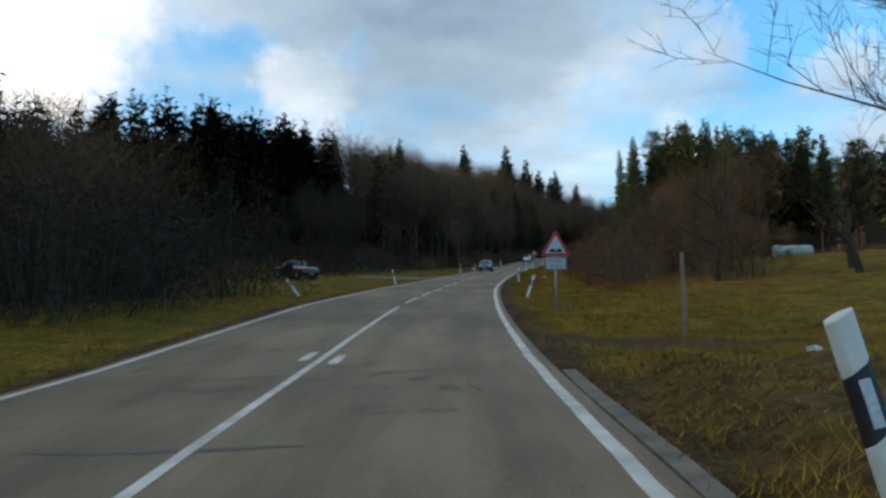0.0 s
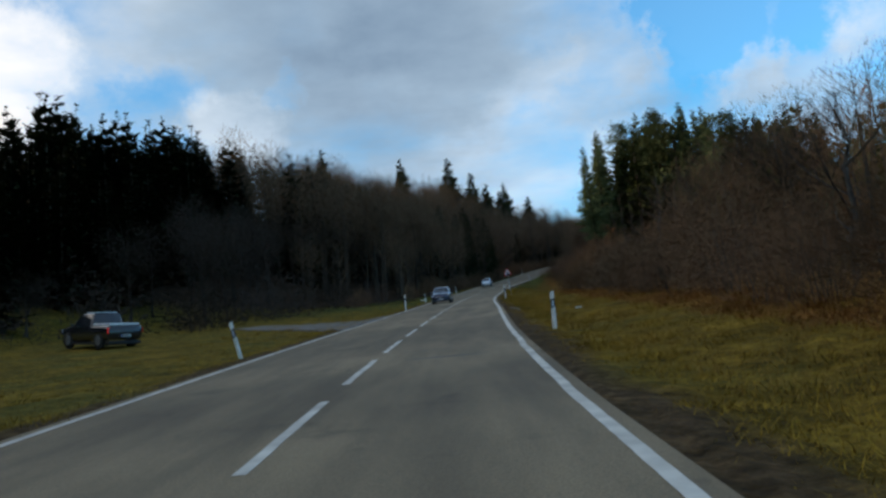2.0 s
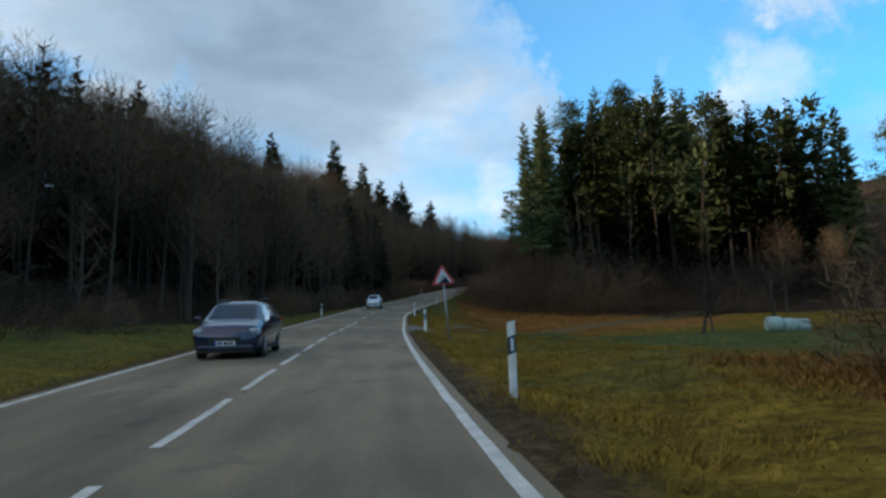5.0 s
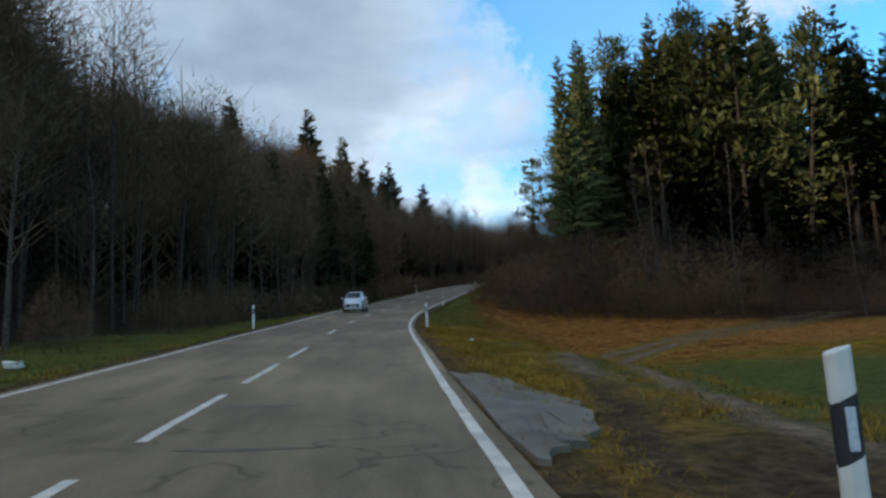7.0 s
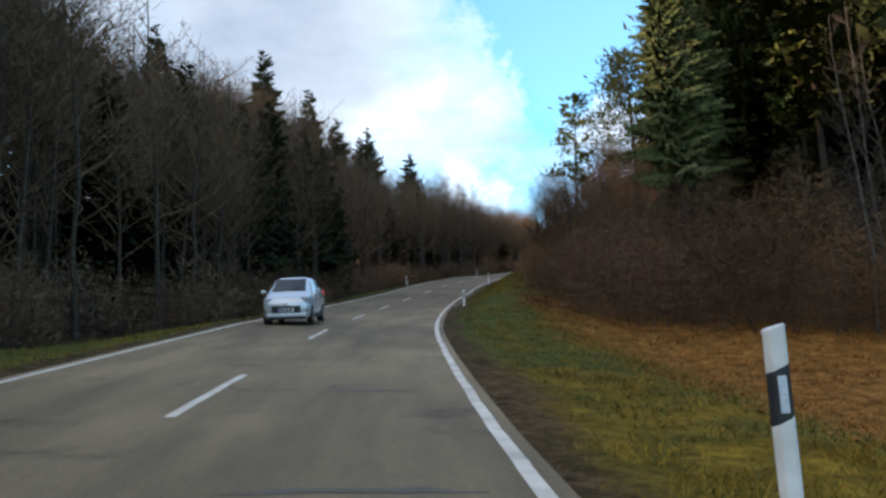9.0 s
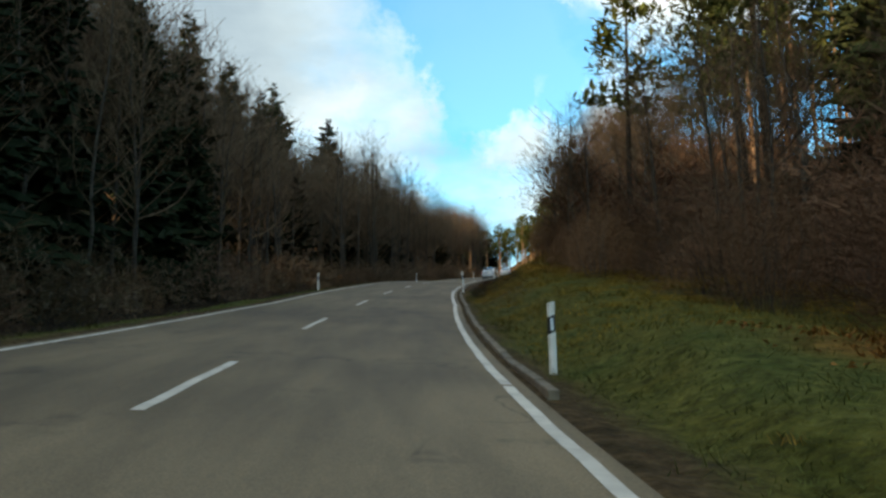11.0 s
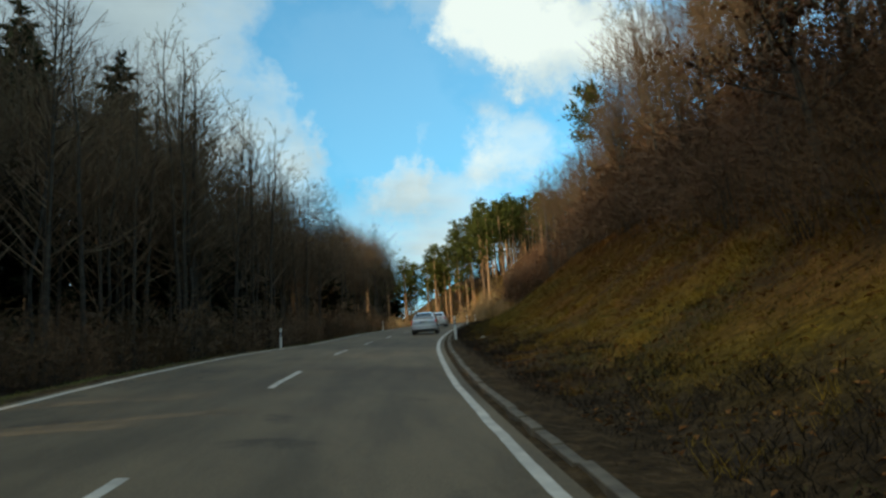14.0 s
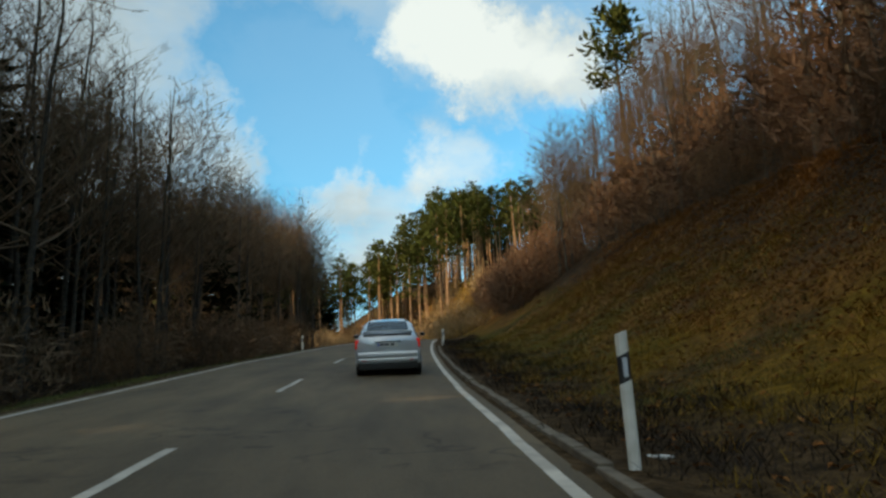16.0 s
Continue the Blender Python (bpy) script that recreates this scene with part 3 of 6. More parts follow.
    soil = np.exp(-(((s - 128.0) / 3.0) ** 2 + ((d - 5.6) / 1.5) ** 2)) * (d > 0)
    early = np.exp(-(((s - 17.5) / 1.5) ** 2)) * sstep(d, 3, 4) * (1 - sstep(d, 6, 10.0))
    return np.clip(np.maximum(np.maximum(rut, soil * 1.2), early * 0.9), 0, 1)


def track_off(s, d):
    line = ((128, 5.2), (134, 6.4), (141, 7.5), (147, 8.4), (154, 10.2), (163, 12.6), (168, 14.0), (171.5, 16.5), (176, 19.5), (182, 23.5), (187, 28.5), (193, 37))
    off = np.full(np.broadcast(s, d).shape, 1e3)
    for (s0, d0), (s1, d1) in zip(line[:-1], line[1:]):
        t = np.clip(((s - s0) * (s1 - s0) + (d - d0) * (d1 - d0)) / ((s1 - s0) ** 2 + (d1 - d0) ** 2), 0, 1)
        off = np.minimum(off, np.hypot(s - s0 - t * (s1 - s0), d - d0 - t * (d1 - d0)))
    return off


def zones(s, d):
    s, d = np.broadcast_arrays(np.asarray(s, float), np.asarray(d, float))
    a, n = np.abs(d), lumps(s, d, 3.0, 5.0)
    edge = (1 - sstep(a + 0.35 * n - np.where(d > 0, right_edge(s), -left_edge(s)), 0.5, 1.3)) * 0.92
    bank_soil = sstep(s, 205, 250) * (d > 0) * (1 - sstep(a + 0.6 * n, 5.6, 7.4)) * 0.95
    patchy = sstep(s, 228, 250) * (d > 0) * sstep(lumps(s, d, 2.2, 9.0), -0.15, 0.45) * 0.75
    first = (d > 0) * (1 - sstep(s + n, 10, 14)) * (1 - sstep(a + n, 6.0, 8.5)) * 0.7
    dirt = np.clip(np.maximum.reduce([edge, bank_soil, track_mask(s, d), patchy, first]), 0, 1)
    green = np.where(d > 0, sstep(s, 95, 115) * (1 - sstep(s + n * 2, 156, 170)) * sstep(a + n, 5.2, 8) * (1 - sstep(a, 60, 80)) * 0.95, 0.25 + 0.6 * sstep(s, 95, 140) * (1 - sstep(a, 16, 22)))
    green = np.maximum(green, (d > 0) * sstep(s, 165, 180) * (1 - sstep(s + 4 * n, 222, 236)) * (1 - sstep(a + 0.8 * n, 10, 14)) * 0.85)
    green = np.maximum(green, (d > 0) * sstep(s + 3 * n, 293, 300) * (1 - sstep(s, 325, 340)) * sstep(a, 4.6, 5.6) * (1 - sstep(a + n, 9.0, 11.5)) * 0.8)
    green = np.clip(green + 0.35 * sstep(n, 0.1, 0.6), 0, 1)
    br = (d > 0) * np.maximum.reduce([sstep(a + 1.2 * n, 7.2, 9.0) * sstep(s + 1.0 * n, 155, 161) * (1 - sstep(s + 0.4 * a, 206, 212)) * (1 - sstep(a, 34, 42)) * sstep(s - 0.45 * np.clip(a - 12, 0, 40) - n, 163, 168) ** sstep(a, 11.5, 12.5),
                                      sstep(a + n, 7.6, 8.8) * (1 - sstep(s, 98, 108)) * (1 - sstep(a, 14, 19)) * 0.85 * sstep(s, 28, 50),
                                      sstep(a + 1.4 * n, 6.5, 10.0) * sstep(s, 235, 258) * 0.9 * sstep(n, -0.6, 0.25)])
    # leaf litter, painted near black to hold the shade under trees and thicket
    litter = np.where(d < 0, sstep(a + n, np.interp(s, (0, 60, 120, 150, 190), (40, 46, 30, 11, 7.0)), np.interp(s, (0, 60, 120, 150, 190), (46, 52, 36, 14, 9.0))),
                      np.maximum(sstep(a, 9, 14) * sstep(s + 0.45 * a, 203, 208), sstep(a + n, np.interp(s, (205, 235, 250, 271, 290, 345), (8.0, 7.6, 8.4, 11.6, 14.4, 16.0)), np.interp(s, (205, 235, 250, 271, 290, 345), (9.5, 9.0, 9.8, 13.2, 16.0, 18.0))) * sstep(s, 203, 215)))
    return {"green": green, "bracken": np.clip(br * sstep(track_off(s, d), 1.5, 2.6), 0, 1), "litter": litter, "dirt": dirt, "track": np.exp(-((track_off(s, d) - 0.85) / 0.36) ** 2) * (d > 6.5)}


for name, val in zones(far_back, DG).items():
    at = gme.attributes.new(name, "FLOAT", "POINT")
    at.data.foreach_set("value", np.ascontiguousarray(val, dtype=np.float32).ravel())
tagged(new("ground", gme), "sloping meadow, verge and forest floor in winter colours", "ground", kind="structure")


# ---------------------------------------------------------------- the road and its markings
def ribbon(name, s0, s1, d0, d1, up, material, step=1.0, nd_=1, uv=False, wob=0.0, thick=0.0, seed=0, follow=""):
    n = max(2, int(round((s1 - s0) / step)) + 1)
    s = np.linspace(s0, s1, n)
    dcol = np.linspace(d0, d1, nd_ + 1)
    S_, D_ = np.meshgrid(s, dcol, indexing="ij")
    if follow == "edges":
        f = np.linspace(0, 1, nd_ + 1)[None, :]
        D_ = (left_edge(S_) - 0.24) * (1 - f) + (right_edge(S_) + 0.21) * f
    elif follow == "left":
        D_ = D_ + left_edge(S_)
    elif follow == "middle":
        D_ = D_ + middle(S_)
    elif follow == "right":
        D_ = D_ + right_edge(S_)
    Dw = D_ + wob * lumps(S_, D_ * 0 + seed, 0.8, seed)
    p = road_at(S_, Dw, up)
    ix = np.arange(S_.size).reshape(S_.shape)
    q = np.stack([ix[:-1, :-1], ix[:-1, 1:], ix[1:, 1:], ix[1:, :-1]], -1).reshape(-1, 4)
    v = p.reshape(-1, 3)
    if thick > 0:
        # a skirt down each side
        base = len(v)
        edges = np.concatenate([ix[:, 0], ix[::-1, -1]])
        v = np.concatenate([v, v[edges] - np.array([0, 0, thick])])
        k = np.arange(len(edges))
        j = (k + 1) % len(edges)
        q = np.concatenate([q, np.stack([edges[k], edges[j], base + j, base + k], -1)])
    me = mesh_of(name, v, q, material)
    if uv:
        lay = me.uv_layers.new(name="lane")
        co = np.zeros((len(me.loops), 2), np.float32)
        vi = np.zeros(len(me.loops), np.int32)
        me.loops.foreach_get("vertex_index", vi)
        flat = np.stack([Dw.ravel(), S_.ravel()], -1)
        if thick > 0:
            flat = np.concatenate([flat, flat[edges]])
        lay.data.foreach_set("uv", flat[vi].astype(np.float32).ravel())
    return me


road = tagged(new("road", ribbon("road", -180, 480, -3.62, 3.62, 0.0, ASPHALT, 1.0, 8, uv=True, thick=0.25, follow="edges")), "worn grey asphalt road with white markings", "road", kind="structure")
UP = 0.005
# the edge lines are laid in lengths, with small gaps and shifts where they were renewed
rng = random.Random(4)
for side in ("left", "right"):
    at_s = -180.0
    while at_s < 470:
        end_s = min(470, at_s + rng.uniform(9, 27))
        if side == "right" and 66 < at_s < 80:
            end_s = at_s + rng.uniform(0.8, 1.6)
        o = rng.uniform(-0.018, 0.018)
        tagged(meshpart("edge_line", ribbon("edge_line", at_s, end_s, o - 0.066, o + 0.066, UP, PAINT, 0.25, 1, wob=0.012, seed=int(at_s) % 17, follow=side), road), "white painted edge line")
        at_s = end_s + rng.uniform(0.02, 0.14)
tagged(meshpart("centre_line", ribbon("centre_line", -180, 28.9, -0.06, 0.06, UP, PAINT, 0.5, 1, wob=0.006, follow="middle"), road), "unbroken white centre line")
dashes = [30.9 + 5.93 * k for k in range(8)] + [78.4, 84.9, 91.2, 97.0, 102.4, 107.8, 113.2, 118.6, 124.4, 130.2, 136.0, 142.0, 154.6, 166.2, 178.6, 190.1, 200.6, 211.8] + [224.1, 235.9, 247.2, 259.3, 271.6, 283.4, 295.8] + [309.2 + 12.3 * k for k in range(12)]
for k, s in enumerate(dashes):
    meshpart("centre_dash", ribbon("centre_dash", s, s + (4.1 if s < 210 else 4.2), -0.06, 0.06, UP, PAINT, 0.3, 1, wob=0.014, seed=k, follow="middle"), road)
# a stub of double line by the start of the solid line, and old short strokes
for s0, s1, d0, d1 in ((15.1, 16.2, -0.36, -0.20), (14.5, 15.6, 0.20, 0.36), (-6, 4.2, -0.34, -0.22)):
    meshpart("centre_line", ribbon("centre_line", s0, s1, d0, d1, UP, PAINT, 0.3, 1, wob=0.01, seed=9, follow="middle"), road)

# darker repair bands across the lanes
TAR = mat("tar_repair", (0.080, 0.067, 0.050), (0.115, 0.096, 0.072), 0.75, scale=3, bump=0.4, bump_scale=60)
rng = random.Random(5)
for s, d0, d1, w in ((13.3, -3.2, 3.3, 0.06), (9.0, -1.5, 0.9, 0.16), (22.5, 1.7, 2.6, 0.5), (24.5, 0.6, 2.0, 0.25), (37.0, 2.0, 3.1, 0.10), (52.0, 0.6, 2.2, 0.3), (54.0, 0.3, 1.6, 0.12), (71, 1.3, 2.0, 0.25),
                     (92.0, 0.7, 1.3, 0.3), (129.6, 0.3, 1.7, 0.18), (132.8, 0.2, 1.2, 0.30), (137.0, 1.0, 3.0, 0.06), (146, 0.4, 1.0, 0.12), (163, 1.0, 2.8, 0.2), (168.5, 1.2, 2.4, 0.25), (176, 2.4, 2.9, 0.3),
                     (232, 1.2, 1.6, 0.3), (268, 0.8, 1.5, 0.12), (268.3, 1.9, 2.7, 0.14), (277.5, 0.8, 2.0, 0.25)):
    n = 14
    t = np.linspace(0, 1, n)
    prof = np.sin(np.pi * np.clip(t, 0.02, 0.98)) ** 0.5
    j = np.array([rng.uniform(0.4, 1.0) for _ in range(n)])
    wav = np.cumsum([rng.uniform(-0.06, 0.06) for _ in range(n)])
    d = d0 + (d1 - d0) * t
    w *= 0.55
    top = road_at(s + wav + w * prof * j, d, 0.004)
    bot = road_at(s + wav - w * prof * j[::-1], d, 0.004)
    v = np.concatenate([top, bot])
    q = [(k, k + n, k + n + 1, k + 1) for k in range(n - 1)]
    meshpart("tar_patch", mesh_of("tar_patch", v, q, TAR), road, "dark tar repair")

# gutter strip by the first bend, and the kerb of the cutting
gut = tagged(new("gutter", ribbon("gutter", -12, 12.6, 0.23, 0.40, 0.012, CONCRETE, 1.0, 2, wob=0.02, thick=0.12, follow="right")), "worn concrete gutter strip along the asphalt", "gutter", kind="structure")
kerb = tagged(new("kerb"), "low weathered kerbstones along the cutting", "kerb", kind="structure")
bmk = box((0.13, 0.97, 0.22), bevel=0.018)
kme = bpy.data.meshes.new("kerbstone")
bmk.to_mesh(kme)
bmk.free()
kme.materials.append(CONCRETE)
rng = random.Random(8)
for k in range(125):
    s = 203.0 + k
    p = road_at(s, float(right_edge(s)) + 0.42 + rng.uniform(-0.02, 0.02), -0.072 + rng.uniform(-0.018, 0.018))
    st = meshpart("kerbstone", kme, kerb)
    st.matrix_basis = pose(float(p[0]), float(p[1]), float(p[2]), math.degrees(math.atan(float(np.interp(s, LS, LG)))) + rng.uniform(-1, 1), rng.uniform(-3, 3), -heading(s) + rng.uniform(-1, 1))


def slab(name, corners, material, label, category):
    """A worn asphalt slab on the ground, its outline given by stations and offsets, roughened."""
    rg = random.Random(len(corners))
    pts = []
    for (s0, d0), (s1, d1) in zip(corners, corners[1:] + corners[:1]):
        for k in range(6):
            t = k / 6
            pts.append((s0 + (s1 - s0) * t + rg.uniform(-0.10, 0.10), d0 + (d1 - d0) * t + rg.uniform(-0.07, 0.07)))
    cs, cd = sum(p[0] for p in pts) / len(pts), sum(p[1] for p in pts) / len(pts)
    rings = []
    for f in (1.0, 0.75, 0.5, 0.25):
        rings.append([ground_at(cs + (s - cs) * f, cd + (d - cd) * f, 0.06) for s, d in pts])
    low = [p - np.array([0, 0, 0.2]) for p in rings[0]]
    v = [tuple(p) for r in ([low] + rings) for p in r] + [tuple(ground_at(cs, cd, 0.06))]
    n = len(pts)
    f = [(r * n + k, r * n + (k + 1) % n, (r + 1) * n + (k + 1) % n, (r + 1) * n + k) for r in range(4) for k in range(n)]
    f += [(4 * n + k, 4 * n + (k + 1) % n, 5 * n) for k in range(n)]
    return tagged(new(name, mesh_of(name, v, f, material)), label, category, kind="structure")


slab("field_entrance", [(128.6, 3.4), (137.0, 3.4), (135.5, 4.2), (133.0, 4.8), (130.5, 4.5), (129.2, 3.9)], APRON, "broken asphalt apron at the field entrance", "pavement")
slab("lay_by", [(71.0, -3.6), (79.0, -3.6), (87.5, -3.6), (87.2, -5.5), (88.0, -8.0), (90.0, -10.5), (93.0, -13.0), (91.0, -14.5), (84.5, -10.5), (80.0, -7.4), (76.0, -5.2)], APRON, "asphalt mouth of a side road by the meadow", "pavement")



# ---------------------------------------------------------------- trees and bushes
def rdir(rg, up0, up1):
    a = rg.uniform(0, 2 * math.pi)
    z = rg.uniform(up0, up1)
    r = math.sqrt(max(0.0, 1 - z * z))
    return Vector((math.cos(a) * r, math.sin(a) * r, z))


def make_bare(seed, h, r, first=0.3, spread=0.55, limbs=15, subs=5, twigs=7, twig_r=0.009, lean=0.03, thin=False):
    """A leafless broad-leaved tree: trunk and crown of limbs, branches and twigs."""
    rg = random.Random(seed)
    tr, cr = Shape(thin), Shape(thin)
    pts, p = [Vector((0, 0, -0.4))], Vector((0, 0, -0.4))
    n = 8
    for k in range(n):
        p = p + Vector((rg.gauss(0, lean) * h / n * 2, rg.gauss(0, lean) * h / n * 2, h * 1.02 / n))
        pts.append(p.copy())
    rad = [r * (1.25 if k == 0 else 1.0) * (1 - k / n) ** 0.8 + 0.012 for k in range(n + 1)]
    tr.pipe(pts, rad, 5 if thin else 8)

    def on_trunk(f):
        x = f * n
        k = min(int(x), n - 1)
        return pts[k].lerp(pts[k + 1], x - k), rad[k] + (rad[k + 1] - rad[k]) * (x - k)

    for i in range(limbs):
        f = first + (0.97 - first) * (i + rg.random()) / limbs
        p0, r0 = on_trunk(f)
        ln = h * (0.50 * (1 - f) + 0.10) * rg.uniform(0.7, 1.25) * (spread / 0.5)
        d = rdir(rg, 0.30, 0.72)
        lr = min(r0 * 0.42, 0.09) + 0.005
        cur, seg = p0, 4
        for q in range(seg):
            d = (d + Vector((rg.gauss(0, 0.16), rg.gauss(0, 0.16), 0.13 + rg.gauss(0, 0.10)))).normalized()
            nx = cur + d * ln / seg
            ra, rb = lr * (1 - q / seg) + 0.006, lr * (1 - (q + 1) / seg) + 0.006
            cr.limb(cur, nx, ra, rb, 3 if thin else 4)
            for _ in range(max(1, round(subs / 3)) if q else 1):
                b0 = cur.lerp(nx, rg.random())
                bd = (d + rdir(rg, -0.15, 0.75) * 0.95).normalized()
                bl = ln * rg.uniform(0.22, 0.45)
                b1 = b0 + bd * bl * 0.55 + Vector((0, 0, rg.uniform(0, 0.12) * bl))
                b2 = b1 + (bd + Vector((rg.gauss(0, 0.3), rg.gauss(0, 0.3), 0.35))).normalized() * bl * 0.5
                if thin:
                    cr.spike(b0, b1, max(rb * 0.6, twig_r))
                else:
                    cr.limb(b0, b1, rb * 0.6 + 0.004, 0.011, 3)
                cr.spike(b1, b2, 0.011)
                for _ in range(twigs):
                    t = rg.random()
                    t0 = b0.lerp(b1, t * 2) if t < 0.5 else b1.lerp(b2, t * 2 - 1)
                    td = (bd + rdir(rg, -0.2, 0.9)).normalized()
                    tl = bl * rg.uniform(0.25, 0.6)
                    t1 = t0 + td * tl
                    cr.spike(t0, t1, twig_r)
                    cr.spike(t0.lerp(t1, 0.45), t0.lerp(t1, 0.45) + (td + rdir(rg, -0.3, 0.8)).normalized() * tl * 0.6, twig_r * 0.75)
            cur = nx
    return tr, cr


def make_bush(seed, h, w, stems=22, twigs=900, twig_r=0.008, thin=False, dome=0.6):
    """A dense leafless bush: stems from the ground, and a rounded mass of fine twigs that grow outwards and up."""
    rg = random.Random(seed)
    cr, tr = Shape(thin), Shape(thin)
    for _ in range(stems):
        a, q = rg.uniform(0, 6.283), math.sqrt(rg.random())
        p = Vector((math.cos(a) * q * w * 0.22, math.sin(a) * q * w * 0.22, -0.15))
        top = Vector((math.cos(a) * q * w * 0.42, math.sin(a) * q * w * 0.42, h * (0.95 - 0.45 * q * q) * rg.uniform(0.6, 0.95)))
        m = p.lerp(top, 0.5) + Vector((rg.gauss(0, 0.06), rg.gauss(0, 0.06), 0.03)) * h
        r = (0.005 + 0.0028 * h) * rg.uniform(0.6, 1.3)
        tr.pipe([p, m, top], [r, r * 0.65, 0.004], 3)
    for _ in range(twigs):
        a, q = rg.uniform(0, 6.283), rg.random() ** 0.55
        edge = h * (1 - dome * q * q) * (0.9 + 0.14 * math.sin(a * 3 + seed) + 0.07 * math.sin(a * 7 + seed * 2))
        z = edge * rg.random() ** 0.8
        p = Vector((math.cos(a) * q * w * 0.5, math.sin(a) * q * w * 0.5, z * 0.93))
        d = (Vector((math.cos(a) * q * 0.7, math.sin(a) * q * 0.7, 0.5)) + rdir(rg, -0.7, 0.8) * 0.85).normalized()
        ln = h * rg.uniform(0.06, 0.15)
        cr.v += [tuple(p + d.orthogonal().normalized() * twig_r), tuple(p - d.orthogonal().normalized() * twig_r), tuple(p + d * ln)]
        b = len(cr.v) - 3
        cr.f.append((b, b + 1, b + 2))
        for _ in range(2):
            f = rg.uniform(0.15, 0.75)
            e = (d + rdir(rg, -0.5, 0.7) * 0.9).normalized()
            o = p + d * ln * f
            u = e.orthogonal().normalized() * twig_r * 0.7
            b = len(cr.v)
            cr.v += [tuple(o + u), tuple(o - u), tuple(o + e * ln * 0.6)]
            cr.f.append((b, b + 1, b + 2))
    return tr, cr


def make_fuzzy(seed, h, r, wide, base=0.25, twigs=1300, twig_r=0.018, limbs=9, stem=1):
    """A leafless tree seen from afar: slim trunk, rising limbs and a rounded haze of fine twigs."""
    rg = random.Random(seed)
    tr, cr = Shape(True), Shape(True)
    top = Vector((rg.gauss(0, 0.02) * h, rg.gauss(0, 0.02) * h, h * 0.97))
    for k in range(stem):
        foot = Vector((rg.gauss(0, 0.05) * h, rg.gauss(0, 0.05) * h, -0.4)) if k else Vector((0, 0, -0.4))
        tip = top if k == 0 else top * rg.uniform(0.75, 0.95) + Vector((rg.gauss(0, 0.1), rg.gauss(0, 0.1), 0)) * h
        mid_ = foot.lerp(tip, 0.5) + Vector((rg.gauss(0, 0.012), rg.gauss(0, 0.012), 0)) * h
        tr.pipe([foot, foot.lerp(mid_, 0.1), mid_, tip], [r * 1.2, r, r * 0.6, 0.012], 5)
    for k in range(limbs):
        f = base + (0.85 - base) * (k + rg.random()) / limbs
        p0 = Vector((0, 0, 0)).lerp(top, f)
        a = rg.uniform(0, 6.283)
        ln = wide * h * rg.uniform(0.7, 1.2) * (1.15 - 0.5 * f)
        p1 = p0 + Vector((math.cos(a) * ln, math.sin(a) * ln, ln * rg.uniform(0.8, 1.5)))
        p1.z = min(p1.z, h * 0.97)
        cr.limb(p0, p1, r * 0.36 * (1 - 0.5 * f), 0.010, 3)
    lobes = [(rg.uniform(0, 6.283), rg.uniform(0.5, 0.9), rg.uniform(-0.3, 0.85)) for _ in range(7)]
    for _ in range(twigs):
        la, lr, lz = lobes[rg.randrange(7)]
        v = rdir(rg, -1, 1) * rg.random() ** 0.4
        q = Vector((math.cos(la) * lr * 0.55, math.sin(la) * lr * 0.55, lz * 0.5)) + v * 0.52
        c = base + (1 - base) * 0.52
        p = Vector((q.x * wide * h, q.y * wide * h, (c + q.z * (1 - base) * 0.50) * h))
        p.x += top.x * p.z / h
        p.y += top.y * p.z / h
        d = (Vector((q.x * 0.8, q.y * 0.8, 0.75)) + rdir(rg, -0.8, 0.8) * 0.7).normalized()
        cr.spike(p, p + d * h * rg.uniform(0.028, 0.065), twig_r)
    return tr, cr


def make_spruce(seed, h, w, bare=0.06, whorls=26, per=7, sprays=6, fat=0.20, thin=False, short=1.0):
    """A spruce: tapered trunk, whorls of drooping boughs set with needle sprays."""
    rg = random.Random(seed)
    tr, cr = Shape(thin), Shape(thin)
    r = 0.010 * h + 0.04
    tr.pipe([Vector((0, 0, -0.4)), Vector((0, 0, 0.5)), Vector((0, 0, h * 0.5)), Vector((0, 0, h))], [r * 1.3, r, r * 0.55, 0.015], 5 if thin else 8)
    for k in range(whorls):
        f = bare + (0.985 - bare) * (k + rg.uniform(-0.3, 0.3)) / (whorls - 1)
        f = min(max(f, bare), 0.985)
        z = f * h
        ln0 = w * (1 - f) ** 0.66 * (0.6 + 0.4 * min(1, (f - bare) / 0.12 + 0.3)) + 0.18
        n = per if f < 0.85 else per - 2
        a0 = rg.uniform(0, 6.28)
        for i in range(n):
            a = a0 + 6.283 * i / n + rg.gauss(0, 0.22)
            ln = ln0 * rg.uniform(0.45, 1.22)
            drop = -0.32 + 0.75 * f + rg.gauss(0, 0.10)
            d = Vector((math.cos(a), math.sin(a), drop)).normalized()
            side = Vector((-math.sin(a), math.cos(a), 0))
            p0 = Vector((0, 0, min(z + rg.gauss(0, 0.45) * h / whorls, h * 0.985)))
            tip = p0 + d * ln + Vector((0, 0, 0.10 * ln))
            cr.spray(p0, tip, side, fat * ln + 0.05, 0.16 * ln)
            for j in range(sprays):
                t = 0.22 + 0.72 * (j + rg.random()) / sprays
                q = p0.lerp(tip, t) + Vector((0, 0, -0.03 * ln))
                sg = 1 if j % 2 else -1
                sd = (d * 0.7 + side * sg * rg.uniform(0.5, 1.0) + Vector((0, 0, -0.35 + rg.gauss(0, 0.12))) + rdir(rg, -0.8, 0.5) * 0.45).normalized()
                sl = ln * (0.42 * (1 - t) + 0.16) * rg.uniform(0.7, 1.3) * short
                cr.spray(q, q + sd * sl, Vector((-sd.y, sd.x, 0)).normalized(), fat * sl + 0.04, 0.30 * sl)
    return tr, cr


